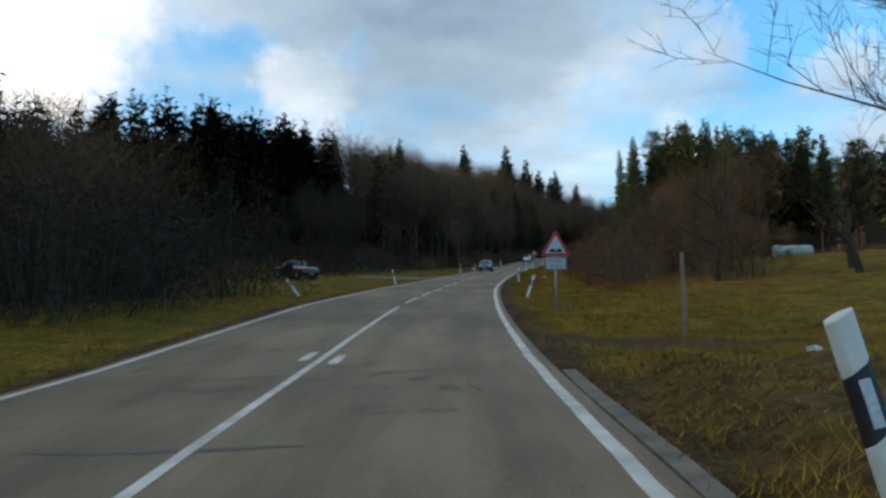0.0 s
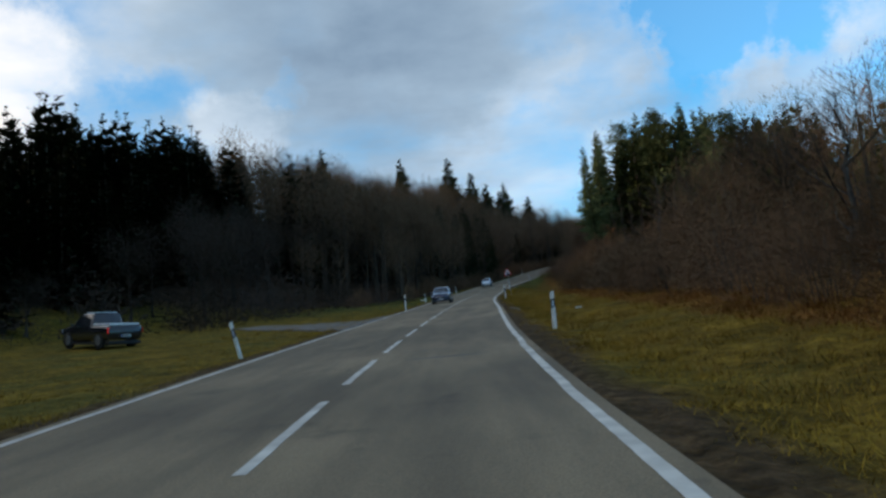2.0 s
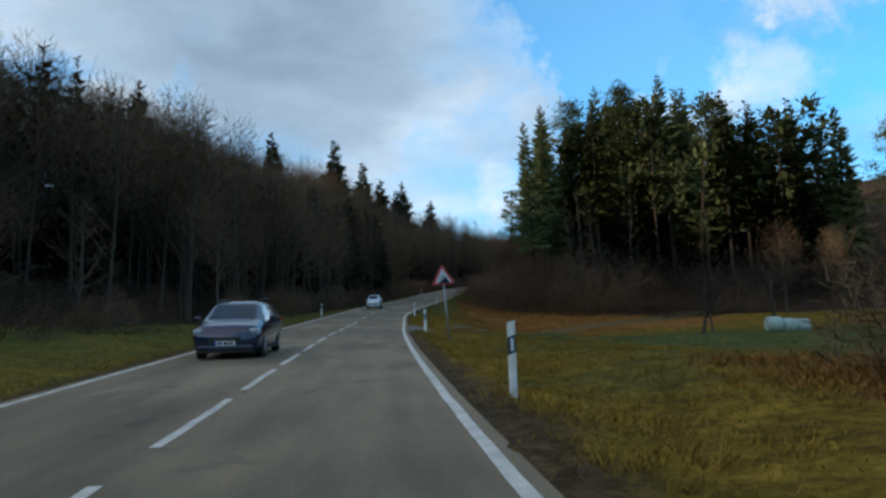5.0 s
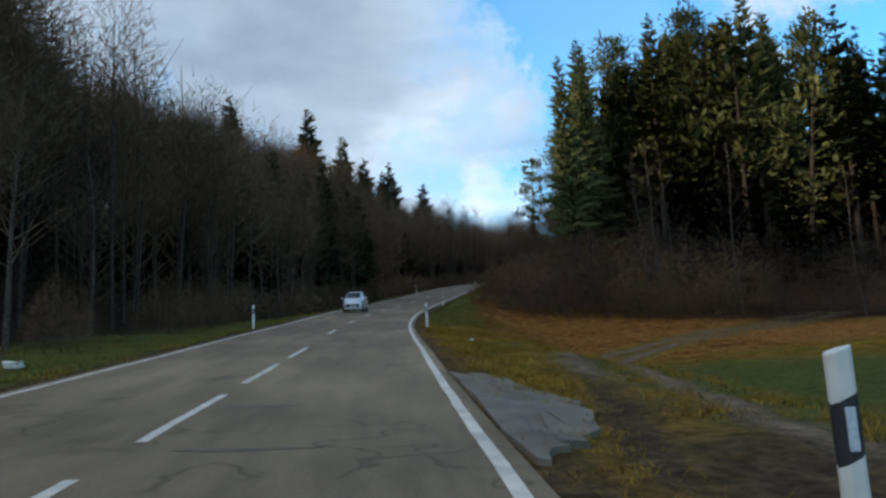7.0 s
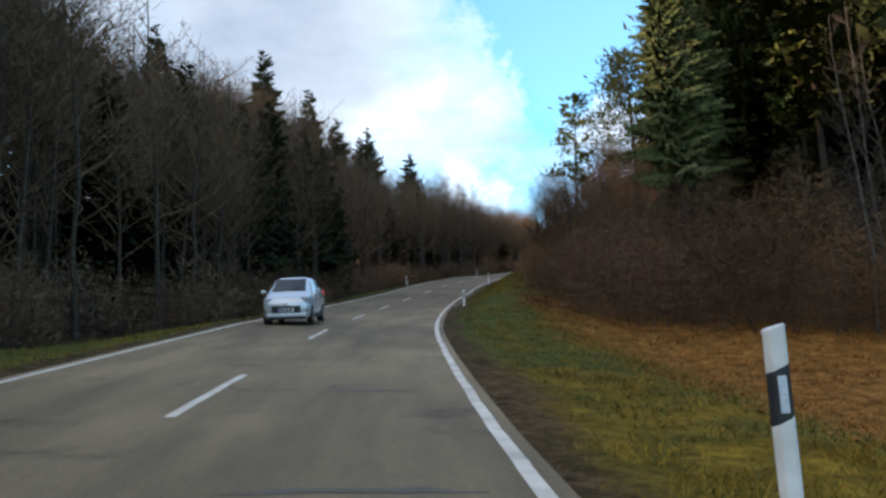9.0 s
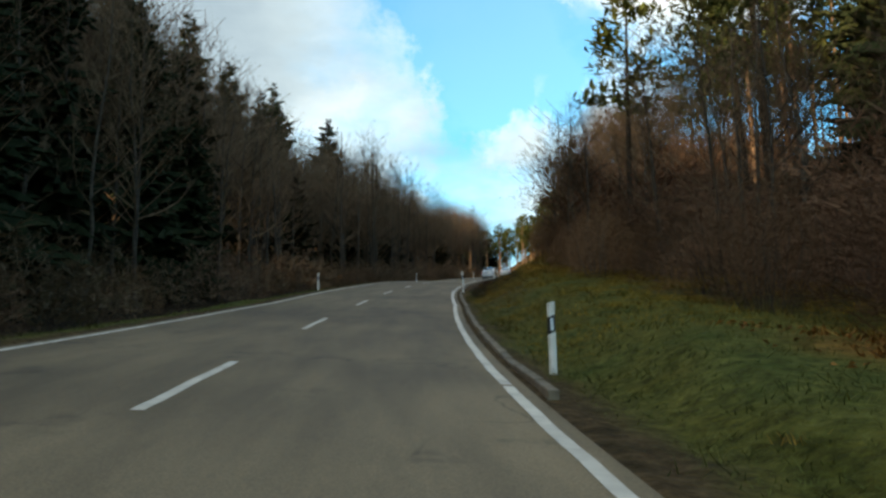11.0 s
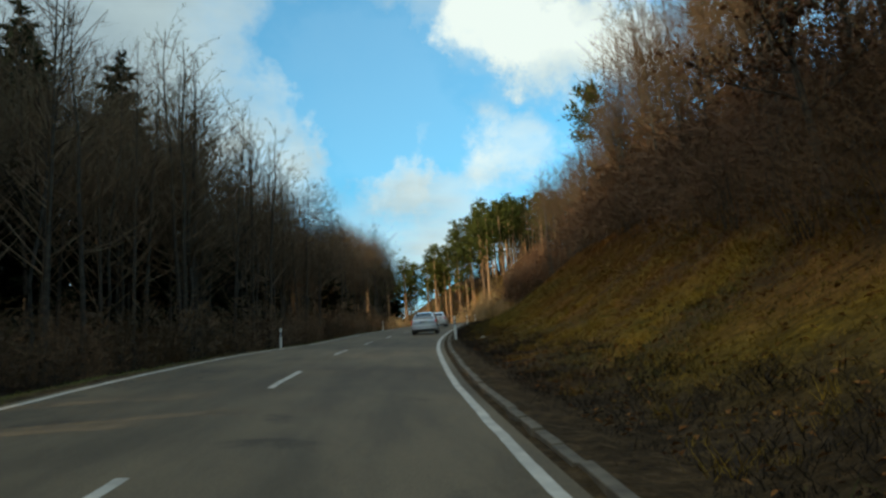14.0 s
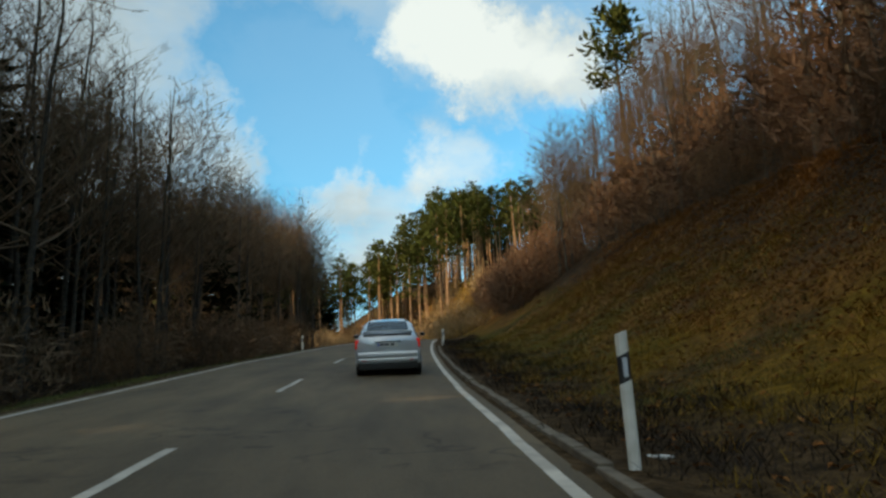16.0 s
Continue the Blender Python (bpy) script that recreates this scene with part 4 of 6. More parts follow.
def make_pine(seed, h, w, crown=0.55, clumps=46, needles=22, fat=1.0, thin=False):
    """A Scots pine: tall trunk, dead stubs, an irregular crown of needle clumps on short limbs."""
    rg = random.Random(seed)
    tr, cr = Shape(thin), Shape(thin)
    r = 0.009 * h + 0.05
    bend = Vector((rg.gauss(0, 0.02) * h, rg.gauss(0, 0.02) * h, 0))
    a_, b_, c_ = Vector((0, 0, -0.4)), Vector((0, 0, h * 0.55)) + bend * 0.5, Vector((0, 0, h * 0.97)) + bend
    tr.pipe([a_, a_.lerp(b_, 0.06), b_, c_], [r * 1.3, r, r * 0.62, 0.03], 5 if thin else 8)
    for _ in range(14):
        f = rg.uniform(0.25, crown)
        p = a_.lerp(b_, f / 0.55)
        cr.spike(p, p + rdir(rg, -0.25, 0.3) * rg.uniform(0.5, 1.6), 0.03)
    for k in range(clumps):
        f = crown + (1.0 - crown) * (k + rg.random()) / clumps
        p0 = b_.lerp(c_, (f - 0.55) / 0.45) if f > 0.55 else a_.lerp(b_, f / 0.55)
        g = (f - crown) / (1 - crown)
        reach = w * (0.55 + 0.6 * math.sin(math.pi * min(1, g * 0.9 + 0.12))) * (1 - 0.55 * g) * rg.uniform(0.35, 1.15)
        d = rdir(rg, -0.05, 0.45)
        c = p0 + d * reach
        cr.spike(p0, c, 0.05 * (1 - g) + 0.02)
        size = w * rg.uniform(0.24, 0.42)
        for _ in range(needles):
            q = c + Vector((rg.gauss(0, 0.42), rg.gauss(0, 0.42), rg.gauss(0, 0.22))) * size
            nd_ = (d * 0.6 + rdir(rg, -0.1, 0.9)).normalized()
            sl = size * rg.uniform(0.45, 0.9) * fat
            cr.spray(q, q + nd_ * sl, Vector((-nd_.y, nd_.x, 0.01)).normalized(), 0.22 * sl * fat, 0.05 * sl)
    return tr, cr


def make_leafy(seed, h, w):
    """A young oak or beech that has kept its brown leaves."""
    rg = random.Random(seed)
    tr, tw = make_bare(seed, h, 0.012 * h + 0.02, 0.12, 0.62, 13, 5, 4)
    lf = Shape()
    tips = [Vector(v) for v in tw.v[3::4]]
    rg.shuffle(tips)
    for p in tips[:900]:
        for _ in range(2):
            q = p + Vector((rg.gauss(0, 0.22), rg.gauss(0, 0.22), rg.gauss(0, 0.18)))
            d = rdir(rg, -0.8, 0.3)
            s = rg.uniform(0.09, 0.17)
            lf.spray(q, q + d * s, d.orthogonal().normalized(), s * 0.36, 0.01)
    return tr, tw, lf


SPECIES = {}


def species(name, label, category, makers, trunk_mat, crown_mat, extra=None):
    """Builds the template meshes of a kind, once."""
    out = []
    for made in makers:
        tr, cr = made[0], made[1]
        ms = [("trunk", tr.mesh("trunk", trunk_mat)), ("crown", cr.mesh("crown", crown_mat))]
        if len(made) > 2:
            ms.append(("leaves", made[2].mesh("leaves", extra)))
        h = max(v[2] for v in tr.v + cr.v)
        out.append((ms, h))
    SPECIES[name] = (label, category, out)


species("spruce", "tall dark green spruce in the forest edge", "tree", [make_spruce(11, 24, 4.6, 0.06, 40, 8, 7, 0.17), make_spruce(12, 24, 5.2, 0.10, 38, 8, 7, 0.17), make_spruce(13, 22, 4.2, 0.03, 38, 8, 7, 0.17)], BARK, SHADENEEDLE)
species("tall_spruce", "tall old spruce with a bare lower trunk", "tree", [make_spruce(17, 27, 4.0, 0.26, 50, 8, 18, 0.065, short=0.62), make_spruce(18, 26, 3.7, 0.36, 46, 8, 18, 0.065, short=0.62), make_spruce(19, 27, 4.3, 0.18, 54, 8, 18, 0.065, short=0.62), make_pine(20, 27, 4.6, 0.40, 110, 44, 0.6)], PINEBARK, LITNEEDLE)
species("pine", "tall Scots pine with a bare reddish trunk", "tree", [make_pine(21, 24, 3.4, 0.55), make_pine(22, 25, 3.8, 0.62), make_pine(23, 22, 3.0, 0.45, 50)], PINEBARK, PINENEEDLE)
species("dark_pine", "dense dark pine in the forest edge", "tree", [make_pine(24, 25, 3.9, 0.34, 62, 22), make_pine(25, 24, 3.5, 0.28, 64, 20)], PINEBARK, LITNEEDLE)
species("bare_tree", "leafless broad-leaved tree with grey-brown twigs", "tree", [make_fuzzy(31, 17, 0.15, 0.21, 0.20, 2200, 0.012, 30), make_bare(32, 16, 0.13, 0.25, 0.42, 18, 5, 7), make_fuzzy(33, 18, 0.15, 0.19, 0.26, 2200, 0.012, 30), make_fuzzy(34, 14, 0.12, 0.26, 0.14, 2200, 0.012, 30)], BARK, BROWNTWIG)
species("birch", "slender leafless birch with a pale trunk", "tree", [make_bare(41, 15, 0.070, 0.30, 0.22, 18, 5, 8, 0.006), make_bare(42, 13, 0.062, 0.26, 0.24, 17, 5, 8, 0.006)], BIRCH, TWIG)
species("orchard_tree", "old leafless fruit tree with gnarled limbs", "tree", [make_bare(51, 8.5, 0.24, 0.24, 0.95, 14, 6, 7, 0.010, 0.06), make_bare(52, 9.5, 0.22, 0.42, 1.15, 26, 9, 9, 0.010, 0.05)], BARK, TWIG)
species("dead_tree", "dead tree with pale barkless limbs", "tree", [make_bare(55, 11, 0.15, 0.45, 0.62, 10, 3, 1, 0.02, 0.05), make_bare(56, 7, 0.14, 0.25, 0.8, 9, 3, 1, 0.02, 0.07)], BIRCH, BIRCH)
species("hedge_bush", "dense leafless hedge bush with brown twigs", "bush", [make_bush(61, 4.2, 4.0, 22, 1600), make_bush(62, 3.6, 3.6, 22, 1500), make_bush(63, 5.0, 3.6, 22, 1600)], BARK, HEDGETWIG)
species("rust_bush", "rounded leafless bush with reddish twigs", "bush", [make_bush(71, 5.0, 5.6, 26, 1700, 0.008), make_bush(72, 4.4, 5.2, 26, 1500, 0.008)], BARK, RUSTTWIG)
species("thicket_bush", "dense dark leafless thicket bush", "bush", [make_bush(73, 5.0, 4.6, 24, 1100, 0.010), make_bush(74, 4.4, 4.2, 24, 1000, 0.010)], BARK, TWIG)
species("pale_bush", "leafless bush with pale tan twigs", "bush", [make_bush(81, 3.4, 3.6), make_bush(82, 2.4, 3.0)], BARK, PALETWIG)
species("oak_sapling", "young oak still holding its brown leaves", "tree", [make_leafy(91, 7.5, 3), make_leafy(92, 6.0, 3)], BARK, TWIG, DEADLEAF)

PLACED = {}


def plant(kind, s, d, h, turn=None, variant=None, tilt=0.0, group=""):
    """One tree or bush as a thing of its own, standing in the ground at station s, offset d, h metres high."""
    label, category, vs = SPECIES[kind]
    n = PLACED.get(kind, 0)
    PLACED[kind] = n + 1
    rg = random.Random(n * 37 + len(kind) * 101)
    ms, hh = vs[(n if variant is None else variant) % len(vs)]
    ob = thing(kind, label, category, group or (kind.replace("_", " ") + " group"))
    for nm, me in ms:
        o = meshpart("brushwood" if nm == "trunk" and category == "bush" else nm, me, ob)
        if nm != "trunk" or category == "bush":
            tagged(o, kind="stuff")
    p = ground_at(s, d)
    k = h / hh
    wide = (k if category == "bush" else k ** 0.75) * rg.uniform(0.9, 1.15)
    ob.matrix_world = pose(float(p[0]), float(p[1]), float(p[2]), rg.gauss(0, 1.5) + tilt, rg.gauss(0, 1.5), rg.uniform(0, 360) if turn is None else turn) @ Matrix.Diagonal((wide, wide, k, 1))
    return ob


def plant_top(kind, x, y, top, **kw):
    """A tree sized to put its tip at a place fitted to the camera's view."""
    s, d = station(x, y)
    return plant(kind, s, d, top - float(ground_at(s, d)[2]), **kw)


def woods(name, label, rows, seed, smooth=False):
    """Many trees of one stretch of wood in one mesh each material: rows of (species, count, s0, s1, d0, d1, h0, h1)."""
    rg = random.Random(seed)
    acc = {}
    for kind, count, s0, s1, d0, d1, h0, h1 in rows:
        vs = SPECIES[kind][2]
        for k in range(count):
            ms, hh = vs[rg.randrange(len(vs))]
            s = s0 + (s1 - s0) * (k + rg.random()) / count
            d = rg.uniform(d0, d1)
            p = ground_at(s, d)
            sc = rg.uniform(h0, h1) / hh
            a = rg.uniform(0, 6.283)
            w = sc ** 0.75 * rg.uniform(0.9, 1.2)
            M = np.array([[math.cos(a) * w, -math.sin(a) * w, 0], [math.sin(a) * w, math.cos(a) * w, 0], [0, 0, sc]])
            for nm, me in ms:
                key = me.materials[0].name
                if me.name not in CACHE:
                    co = np.zeros(len(me.vertices) * 3)
                    me.vertices.foreach_get("co", co)
                    CACHE[me.name] = (co.reshape(-1, 3), [tuple(pl.vertices) for pl in me.polygons])
                co, fs = CACHE[me.name]
                acc.setdefault(key, []).append((co @ M.T + p, fs))
    for key, items in acc.items():
        verts = np.concatenate([i[0] for i in items])
        base, lens, loops = 0, [], []
        for co, fs in items:
            lp = np.array([v for f in fs for v in f], np.int64) + base
            loops.append(lp)
            lens.append(np.array([len(f) for f in fs], np.int64))
            base += len(co)
        loops, lens = np.concatenate(loops), np.concatenate(lens)
        me = bpy.data.meshes.new(name)
        me.vertices.add(len(verts))
        me.vertices.foreach_set("co", verts.astype(np.float32).ravel())
        me.loops.add(len(loops))
        me.loops.foreach_set("vertex_index", loops.astype(np.int32))
        me.polygons.add(len(lens))
        me.polygons.foreach_set("loop_start", np.concatenate([[0], np.cumsum(lens)[:-1]]).astype(np.int32))
        me.materials.append(bpy.data.materials[key])
        me.update(calc_edges=True)
        tagged(new(name, me), label, "woods", kind="stuff")


CACHE = {}

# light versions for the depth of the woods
species("far_spruce", "", "", [make_spruce(14, 24, 4.6, 0.05, 30, 7, 2, 0.26, thin=True), make_spruce(15, 22, 4.2, 0.03, 28, 7, 2, 0.26, thin=True), make_spruce(16, 24, 5.0, 0.06, 28, 7, 2, 0.28, thin=True)], BARK, SHADENEEDLE)
# lighter copy of the pine bark, with the low sun put into its colour
PINESUNLIT = matt("sunlit_pine_bark", (0.20, 0.115, 0.07), (0.36, 0.215, 0.13), 0.95, scale=4, bump=0.6, bump_scale=18, dist=0.03, rand=0.2)
species("far_pine", "", "", [make_pine(26, 24, 3.6, 0.50, 36, 18, 1.05, thin=True), make_pine(27, 25, 3.6, 0.44, 38, 18, 1.05, thin=True)], PINESUNLIT, PINENEEDLE)
species("far_dark_pine", "", "", [make_spruce(28, 25, 3.8, 0.30, 19, 7, 2, 0.34, thin=True), make_spruce(29, 25, 3.8, 0.36, 18, 7, 2, 0.34, thin=True), make_pine(30, 25, 4.0, 0.40, 40, 14, 1.2, thin=True)], PINEBARK, LITNEEDLE)
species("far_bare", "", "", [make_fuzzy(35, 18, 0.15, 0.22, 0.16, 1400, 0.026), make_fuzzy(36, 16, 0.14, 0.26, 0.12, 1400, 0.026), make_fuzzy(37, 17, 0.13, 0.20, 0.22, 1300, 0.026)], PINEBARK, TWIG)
species("far_brown_bush", "", "", [make_bush(75, 4.0, 4.0, 8, 300, 0.028, thin=True), make_bush(76, 3.6, 4.4, 8, 300, 0.028, thin=True)], BARK, BROWNTWIG)
species("far_rust_bush", "", "", [make_bush(77, 4.0, 4.0, 8, 320, 0.026, thin=True), make_bush(78, 3.6, 4.4, 8, 320, 0.026, thin=True)], BARK, RUSTTWIG)
species("copse_tree", "rounded leafless tree with a haze of brown twigs in the copse", "tree", [make_fuzzy(43, 9, 0.09, 0.34, 0.06, 3000, 0.009, 14, 3), make_fuzzy(44, 8, 0.08, 0.38, 0.05, 3000, 0.009, 14, 3)], BARK, HEDGETWIG)
species("brown_bare", "", "", [make_fuzzy(45, 18, 0.14, 0.22, 0.16, 1400, 0.021, 14), make_fuzzy(46, 16, 0.13, 0.25, 0.14, 1400, 0.021, 14), make_fuzzy(47, 18, 0.13, 0.19, 0.24, 1300, 0.021, 14)], BARK, BROWNTWIG)
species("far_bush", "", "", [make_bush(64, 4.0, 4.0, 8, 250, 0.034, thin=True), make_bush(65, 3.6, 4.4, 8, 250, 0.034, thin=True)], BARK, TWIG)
species("road_bare", "", "", [make_fuzzy(38, 18, 0.12, 0.17, 0.22, 750, 0.016, 30), make_bare(39, 17, 0.12, 0.26, 0.36, 17, 3, 6, 0.014, thin=True), make_bare(40, 18, 0.13, 0.28, 0.38, 17, 3, 6, 0.014, thin=True)], BARK, BROWNTWIG)
species("far_pale_bush", "", "", [make_bush(66, 4.0, 3.4, 12, 260, 0.028, thin=True), make_bush(67, 3.6, 3.8, 12, 260, 0.028, thin=True)], BARK, SUNLITTWIG)

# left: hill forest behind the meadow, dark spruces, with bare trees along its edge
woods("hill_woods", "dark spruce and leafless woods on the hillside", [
    # tall spruces before station 90 are out of view, added to block the sun
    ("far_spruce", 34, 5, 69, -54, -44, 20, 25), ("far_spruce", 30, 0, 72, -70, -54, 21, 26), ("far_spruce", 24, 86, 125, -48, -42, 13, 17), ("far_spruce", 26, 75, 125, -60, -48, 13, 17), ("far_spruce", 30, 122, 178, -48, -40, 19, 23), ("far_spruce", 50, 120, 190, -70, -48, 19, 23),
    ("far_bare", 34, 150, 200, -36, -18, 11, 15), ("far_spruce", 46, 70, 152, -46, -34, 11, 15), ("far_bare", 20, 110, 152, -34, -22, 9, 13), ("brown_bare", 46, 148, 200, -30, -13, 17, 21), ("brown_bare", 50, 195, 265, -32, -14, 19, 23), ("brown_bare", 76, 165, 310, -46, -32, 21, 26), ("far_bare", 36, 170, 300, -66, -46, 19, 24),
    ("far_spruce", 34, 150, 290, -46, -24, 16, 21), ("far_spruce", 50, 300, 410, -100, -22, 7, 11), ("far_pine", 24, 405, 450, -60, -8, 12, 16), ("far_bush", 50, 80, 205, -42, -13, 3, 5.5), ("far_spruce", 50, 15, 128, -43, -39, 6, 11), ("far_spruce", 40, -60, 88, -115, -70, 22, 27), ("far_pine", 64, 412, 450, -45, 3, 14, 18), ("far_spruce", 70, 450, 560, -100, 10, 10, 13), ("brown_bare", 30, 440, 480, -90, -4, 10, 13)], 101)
# woods out of view behind the start, added to keep the sun off
woods("back_woods", "unseen woods added to shade the road and meadow", [("far_spruce", 44, -130, 4, -60, -32, 20, 25), ("far_spruce", 30, -130, 10, -90, -60, 22, 26), ("far_bare", 16, -190, -10, -30, -12, 12, 16), ("far_bare", 20, -190, -30, 14, 50, 10, 16)], 102)
# right: pine wood above the meadow
woods("pine_woods", "tall pine wood on the rising ground", [
    ("far_dark_pine", 16, 208, 236, 24, 40, 25, 30), ("far_dark_pine", 24, 204, 240, 36, 60, 24, 30), ("far_spruce", 30, 206, 236, 24, 62, 14, 19), ("far_dark_pine", 26, 125, 175, 54, 80, 19, 23), ("far_dark_pine", 40, 80, 150, 70, 95, 19, 23),
    ("far_dark_pine", 40, 10, 100, 80, 115, 18, 22), ("far_bare", 36, 20, 140, 60, 84, 6, 11), ("far_bush", 46, 20, 140, 52, 76, 3, 5), ("far_pine", 26, 222, 330, 26, 60, 14, 20),
    ("far_bush", 40, 198, 214, 20, 60, 4, 7), ("far_bush", 70, 202, 236, 22, 62, 3, 6), ("far_spruce", 24, 214, 240, 30, 66, 12, 18)], 103)
# the thicket over the cutting
woods("bank_woods", "dense brown leafless thicket above the cutting", [
    ("far_rust_bush", 60, 208, 272, 11.5, 24, 3, 5.5), ("far_rust_bush", 90, 290, 350, 18, 40, 4, 7), ("far_rust_bush", 50, 268, 292, 14, 34, 3, 6), ("far_rust_bush", 50, 282, 350, 16.0, 21, 3, 5), ("road_bare", 26, 212, 275, 12.5, 30, 7, 11.5), ("road_bare", 18, 212, 240, 14, 28, 9, 13), ("road_bare", 30, 270, 300, 16, 40, 9, 14), ("road_bare", 60, 285, 352, 16, 28, 12, 16), ("far_rust_bush", 60, 345, 374, 10.5, 16, 4, 6), ("road_bare", 60, 326, 376, 14, 24, 11, 15)], 107)
# left wood along the upper road, and the sunlit pines beyond
woods("roadside_woods", "leafless alder and ash wood beside the road", [
    ("road_bare", 76, 185, 300, -17, -9.5, 14, 19), ("road_bare", 54, 285, 326, -19, -9.5, 16, 20), ("brown_bare", 40, 278, 326, -34, -14, 16, 21), ("brown_bare", 56, 322, 372, -22, -9.5, 12, 18), ("brown_bare", 24, 335, 368, -40, -20, 13, 18), ("brown_bare", 22, 360, 374, -22, -9, 13, 17), ("far_spruce", 60, 430, 452, -55, -2, 13, 17), ("far_brown_bush", 60, 414, 432, -45, 2, 3, 5), ("far_spruce", 6, 335, 366, -20, -11, 8, 12), ("far_brown_bush", 30, 330, 368, -15, -8.5, 3, 5), ("brown_bare", 34, 185, 305, -34, -17, 15, 20), ("far_brown_bush", 100, 180, 340, -16, -8.2, 2.5, 5), ("far_brown_bush", 50, 180, 338, -28, -14, 3, 5), ("far_spruce", 30, 195, 330, -28, -13, 10, 16)], 104)
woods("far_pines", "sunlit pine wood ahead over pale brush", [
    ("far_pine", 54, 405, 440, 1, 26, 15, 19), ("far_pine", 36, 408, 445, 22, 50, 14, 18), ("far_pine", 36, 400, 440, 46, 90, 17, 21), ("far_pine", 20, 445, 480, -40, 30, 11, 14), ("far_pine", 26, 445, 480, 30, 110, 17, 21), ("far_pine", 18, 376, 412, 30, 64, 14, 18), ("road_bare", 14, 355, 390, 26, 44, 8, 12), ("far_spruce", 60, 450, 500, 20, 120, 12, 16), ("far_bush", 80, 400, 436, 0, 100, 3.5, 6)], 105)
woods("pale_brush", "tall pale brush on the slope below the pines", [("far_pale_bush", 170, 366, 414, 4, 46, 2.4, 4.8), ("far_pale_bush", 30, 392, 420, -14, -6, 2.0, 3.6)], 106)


# ---------------------------------------------------------------- roadside furniture
def marker_post(red_cap=False):
    """A white roadside marker post: hollow triangular body with a slanted head, a slanted black band and a reflector."""
    ob = thing("marker_post", "white plastic roadside marker post with slanted black band", "marker post", "marker posts along the road")

    def body(z0, z1, slope0, slope1, grow):
        bm = bmesh.new()
        prof = ((-0.058, -0.02), (-0.03, -0.05), (0.03, -0.05), (0.058, -0.02), (0.03, 0.045), (-0.03, 0.045))
        rows = []
        for z, sl in ((z0, slope0), (z1, slope1)):
            rows.append([bm.verts.new((x * grow, y * grow, z + sl * x)) for x, y in prof])
        n = len(prof)
        for i in range(n):
            j = (i + 1) % n
            bm.faces.new((rows[0][i], rows[0][j], rows[1][j], rows[1][i]))
        bm.faces.new(rows[1])
        bm.faces.new(rows[0][::-1])
        bmesh.ops.bevel(bm, geom=list(bm.edges), offset=0.006, segments=1, affect="EDGES")
        bmesh.ops.recalc_face_normals(bm, faces=bm.faces)
        return bm

    part("post_body", body(-0.25, 0.56, 0, 0.42, 1.0), WHITEPOST, ob)
    bd = part("black_band", body(0.555, 0.80, 0.42, 0.42, 1.012), BLACK, ob, "black slanted band")
    part("reflector", box((0.042, 0.008, 0.17), (0.0, -0.054, 0.68), 0.003), REFLECTOR, bd, "pale rectangular reflector")
    part("post_head", body(0.795, 0.99, 0.42, 0.30, 1.0), WHITEPOST, ob)
    return ob


first_post = marker_post()
# places on the plan (or stations) and some foot heights, fitted to the camera's view, and how far they lean along and
# across the road
POSTS = (("xy", 1.50, 2.95, 0.83, 0, 15), ("sd", 36.0, 4.25, None, 2, -18), ("xy", 5.13, 55.65, None, 2, -1), ("sd", 99.9, 3.95, None, 0, 0), ("sd", 125.1, 4.03, None, 0, 1), ("xy", 19.42, 157.24, 16.6, 1, 1), ("sd", 205.0, 4.2, None, 0, 0),
         ("xy", 42.6, 232.8, 27.10, 2, 2), ("xy", 62.53, 272.15, 33.55, 1, 1), ("sd", 331.0, 4.4, None, 0, 0), ("sd", 350.0, 4.4, None, 0, 0), ("sd", 39.9, -6.12, None, -3, 38), ("xy", -3.22, 56.9, None, 5, 12), ("xy", 2.25, 97.4, 9.92, 2, 0),
         ("sd", 122.5, -4.3, None, 0, 1), ("xy", 11.43, 158.2, 16.45, 0, 0), ("sd", 202.5, -4.6, None, 0, 1), ("xy", 34.94, 236.45, 27.2, 0, 0), ("xy", 55.2, 277.4, 33.6, 0, -1), ("sd", 333.0, -4.8, None, 0, 0))
copies = [first_post] + [copy_thing(first_post, Matrix()) for _ in POSTS[1:]]
for ob, (how, a, b, foot, lx, ly) in zip(copies, POSTS):
    s, d = station(a, b) if how == "xy" else (a, b)
    p = ground_at(s, d)
    z = float(p[2]) if foot is None else min(max(foot, float(p[2]) - 0.12), float(p[2]) + 0.2)
    ob.matrix_world = pose(float(p[0]), float(p[1]), z, lx, -ly, -heading(s))
for ob, extra in ((copies[0], "leaning far over by the bend"), (copies[1], "leaning towards the meadow hedge"), (copies[12], "leaning away from the meadow")):
    tagged(ob, "white plastic marker post, " + extra)
